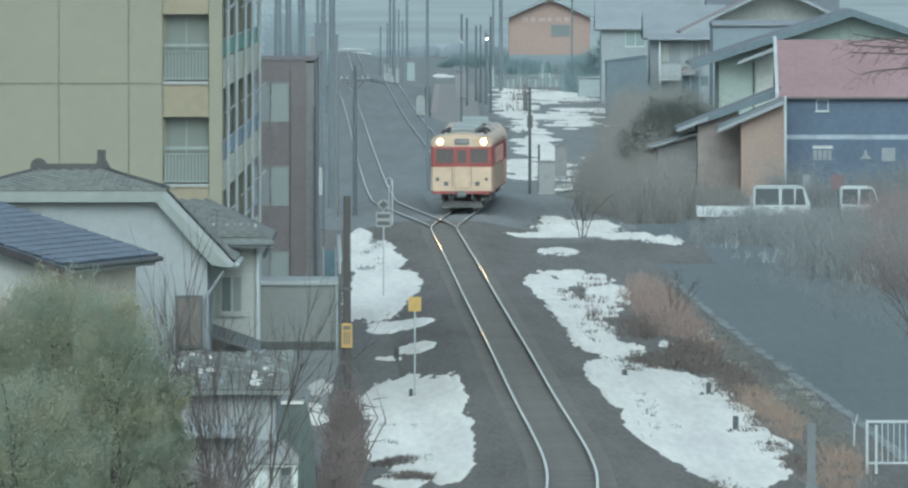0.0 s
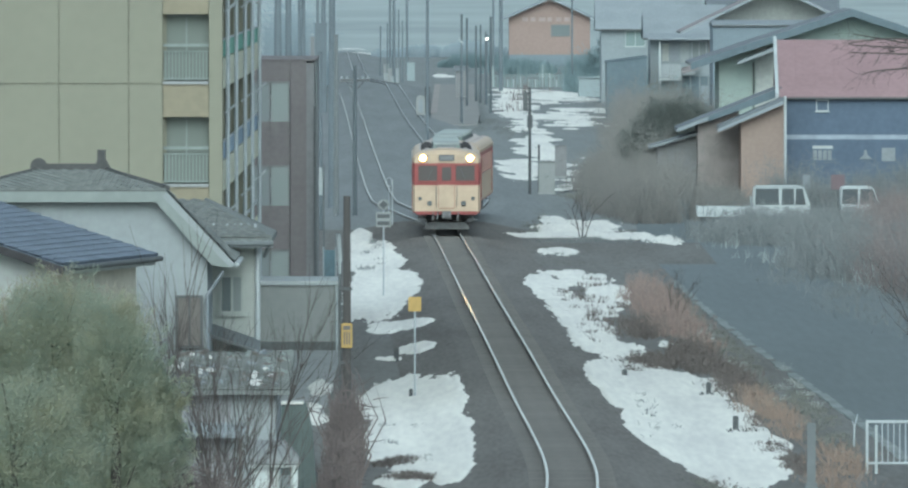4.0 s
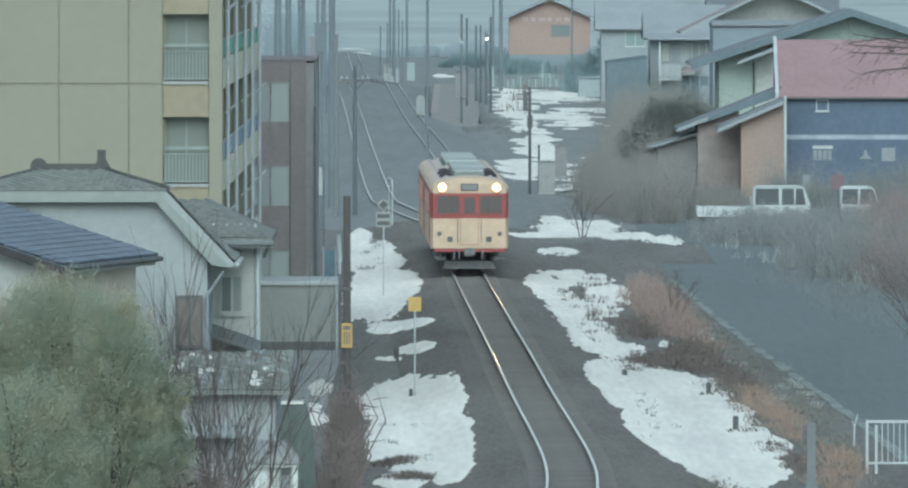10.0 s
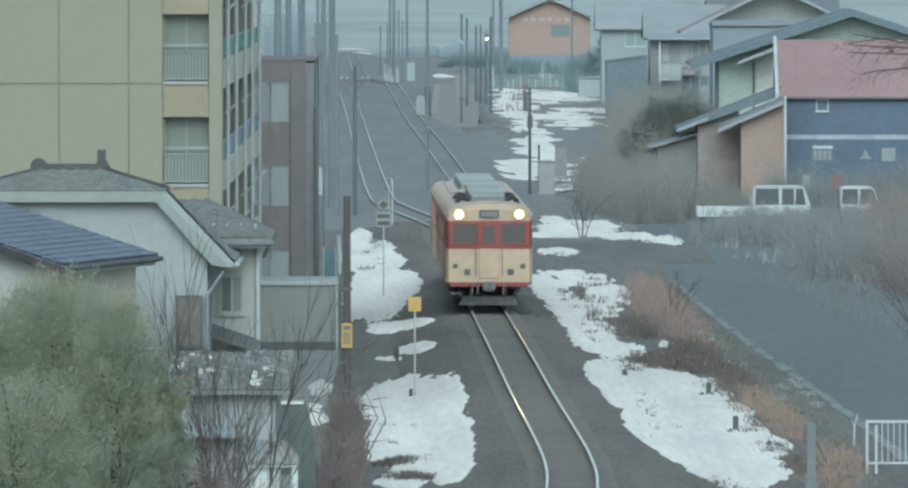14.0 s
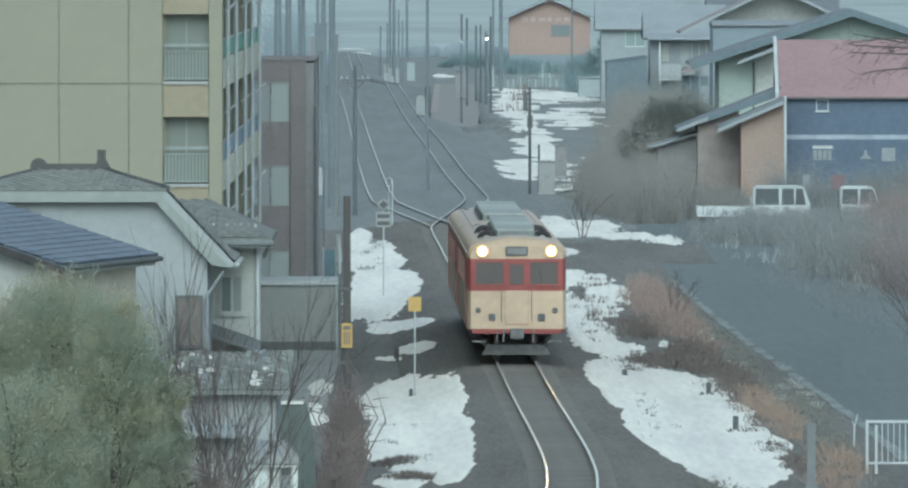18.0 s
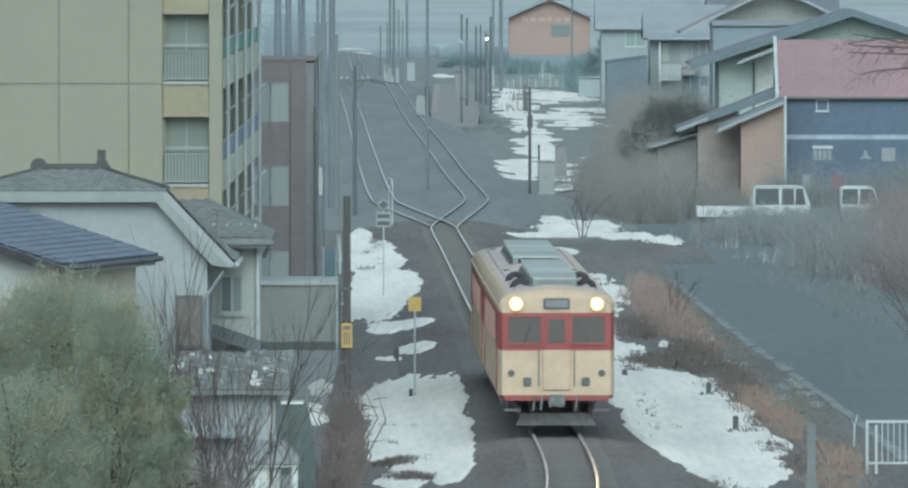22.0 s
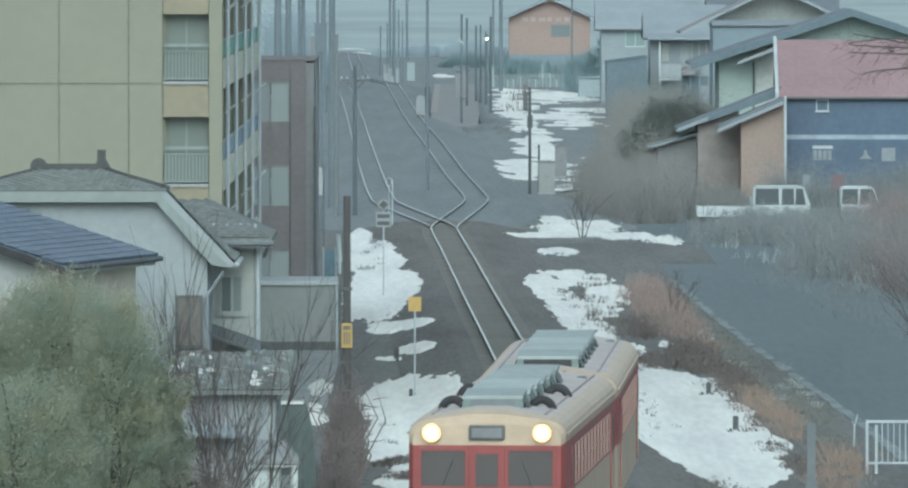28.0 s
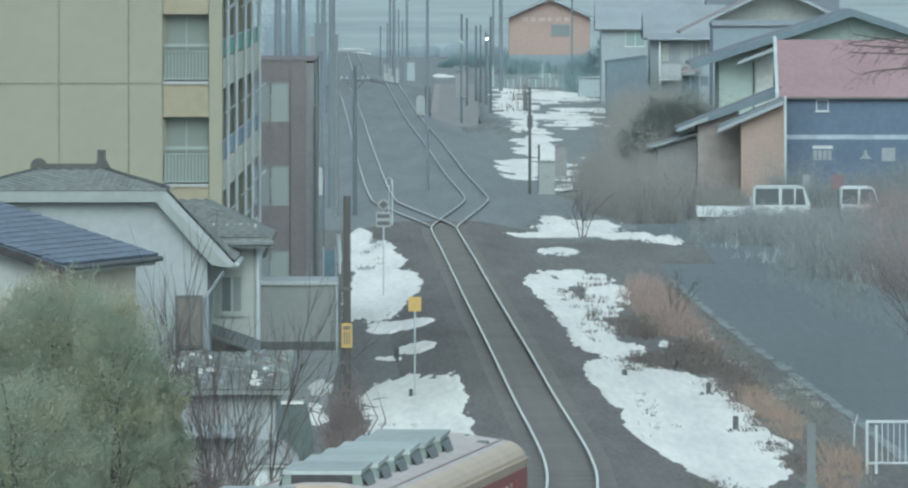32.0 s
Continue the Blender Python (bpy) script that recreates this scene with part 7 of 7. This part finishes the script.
tagged(solid("roof_snow", roof_snow, MAT["snow"], 0, 0, 0, "scraps of melting snow on the low roof", "snow"), kind="stuff")
for x, y in ((1.0, 398), (1.66, 352), (1.62, 346), (2.2, 311), (0.4, 445)):
    pl = thing("track_beacon", x, y, -0.2, "small pale metal beacon plate between the rails", "beacon", "track beacons")
    part("plate", Shape().box(-0.17, 0.17, -0.3, 0.3, 0.03, 0.07), MAT["dull_metal"], pl, bevel=0.01)
    part("bracket", Shape().box(-0.1, 0.1, -0.36, 0.36, 0.0, 0.03), MAT["dark_metal"], pl)
tb = thing("tarpaulin_screen", -4.05, 379, GZ, "teal plastic sheet screen beside the flats", "screen")
part("sheet", Shape().box(-0.2, 0.16, -0.02, 0.02, 0.1, 2.7), MAT["teal_sheet"], tb, bevel=0.008)
for x in (-0.22, 0.18):
    part("post", Shape().tube((x, 0, 0), (x, 0, 2.8), 0.03, n=6), MAT["steel_pipe"], tb)
wp = thing("vent_pipe", -3.72, 376, GZ, "white bent vent pipe beside the flats", "pipe")
part("riser", Shape().tube((0, 0, 0), (0, 0, 2.4), 0.06, n=8), MAT["white_paint"], wp)
part("cover", Shape().tube((0, 0, 2.4), (-0.04, 0, 3.3), 0.1, 0.07, n=8), MAT["white_paint"], wp)
wb = thing("banner", -4.42, 384, GZ, "white sheet hung on a pole beside the flats", "banner")
part("pole", Shape().tube((0.1, 0.05, 0), (0.1, 0.05, 5.4), 0.03, n=8), MAT["dull_metal"], wb)
part("sheet", Shape().prism([(-0.06, 4.4), (0.06, 4.38), (0.08, 4.9), (0.05, 5.3), (-0.05, 5.32), (-0.08, 4.8)], -0.02, 0.02), MAT["white_paint"], wb, "small white sheet")
rb = thing("notice_board", 17.9, 540, GZ, "dull red board on a post in the yard", "sign")
part("board", Shape().box(-0.32, 0.32, -0.03, 0.03, 1.4, 2.1), MAT["red_paint"], rb, bevel=0.02)
part("post", Shape().tube((0, 0.05, 0), (0, 0.05, 2.0), 0.04, n=8), MAT["dark_metal"], rb)
la = thing("street_lamp", 0.58, 836, GZ, "slanting white lamp arm on a station pole", "lamp")
part("post", Shape().tube((0, 0, 0), (0, 0, 6.0), 0.05, n=8), MAT["pole_concrete"], la)
part("arm", Shape().tube((-0.25, -0.1, 6.25), (0.1, 0, 5.9), 0.06, n=8), MAT["white_paint"], la)


def overhanging_tree(x, y, h, seed):
    """A leafless tree whose drooping boughs reach out over the roofs."""
    rng = random.Random(seed)
    t = thing("bare_tree", x, y, GZ, "leafless tree with drooping boughs over the roofs", "tree", "bare trees")
    part("trunk", Shape().tube((0, 0, -0.2), (-0.1, 0, h * 0.6), 0.2, 0.14, n=9).tube((-0.1, 0, h * 0.6), (0.1, 0, h), 0.14, 0.05, n=8), MAT["bark"], t)
    fine = Shape()
    for i in range(5):
        z = h * rng.uniform(0.86, 0.99)
        p, d = Vector((0, 0, z)), Vector((-1, rng.uniform(-0.5, 0.5), rng.uniform(-0.1, 0.25))).normalized()
        bough, r = Shape(), 0.06
        for k in range(8):
            d = (d + Vector((0, rng.gauss(0, 0.1), rng.gauss(-0.02, 0.07)))).normalized()
            q = p + d * 0.6
            bough.tube(p, q, r, r * 0.86, n=6, caps=False)
            r *= 0.86
            p = q
            for _ in range(3):
                e = (d + Vector((rng.gauss(0, 0.5), rng.gauss(0, 0.5), rng.gauss(-0.1, 0.45)))).normalized()
                m = p + e * rng.uniform(0.3, 0.7)
                fine.tube(p, m, r * 0.4, r * 0.25, n=4, caps=False)
                for _ in range(2):
                    g = (e + Vector((rng.gauss(0, 0.5), rng.gauss(0, 0.5), rng.gauss(-0.15, 0.4)))).normalized()
                    fine.tube(m, m + g * rng.uniform(0.2, 0.5), r * 0.25, 0.004, n=4, caps=False)
        part("bough", bough, MAT["bark"], t)
    tagged(part("fine_twig", fine, MAT["bark"], t), kind="stuff")


overhanging_tree(19.6, 440, 9.1, 41)


# ---- what moves ----
def motions():
    lead, trail = CARS
    rows_lead, rows_trail = [], []
    for t, y in NOSE:
        rows_lead.append((t, car_pose(y, 0.0)))
        rows_trail.append((t, car_pose(y, CAR_PITCH)))
    walk(lead, rows_lead)
    walk(trail, rows_trail)
    # the wheels roll along with the train
    steps_in = int(SECONDS * FPS)
    times = [k / FPS for k in range(steps_in + 1)]
    known_t, known_y = [t for t, _ in NOSE], [y for _, y in NOSE]
    rolled = [math.degrees((NOSE[0][1] - float(np.interp(t, known_t, known_y))) / 0.43) for t in times]
    for axle, ya in WHEELS:
        walk(axle, [(t, pose(0, ya, 0.43, -turned, 0, 0)) for t, turned in zip(times, rolled)])


motions()
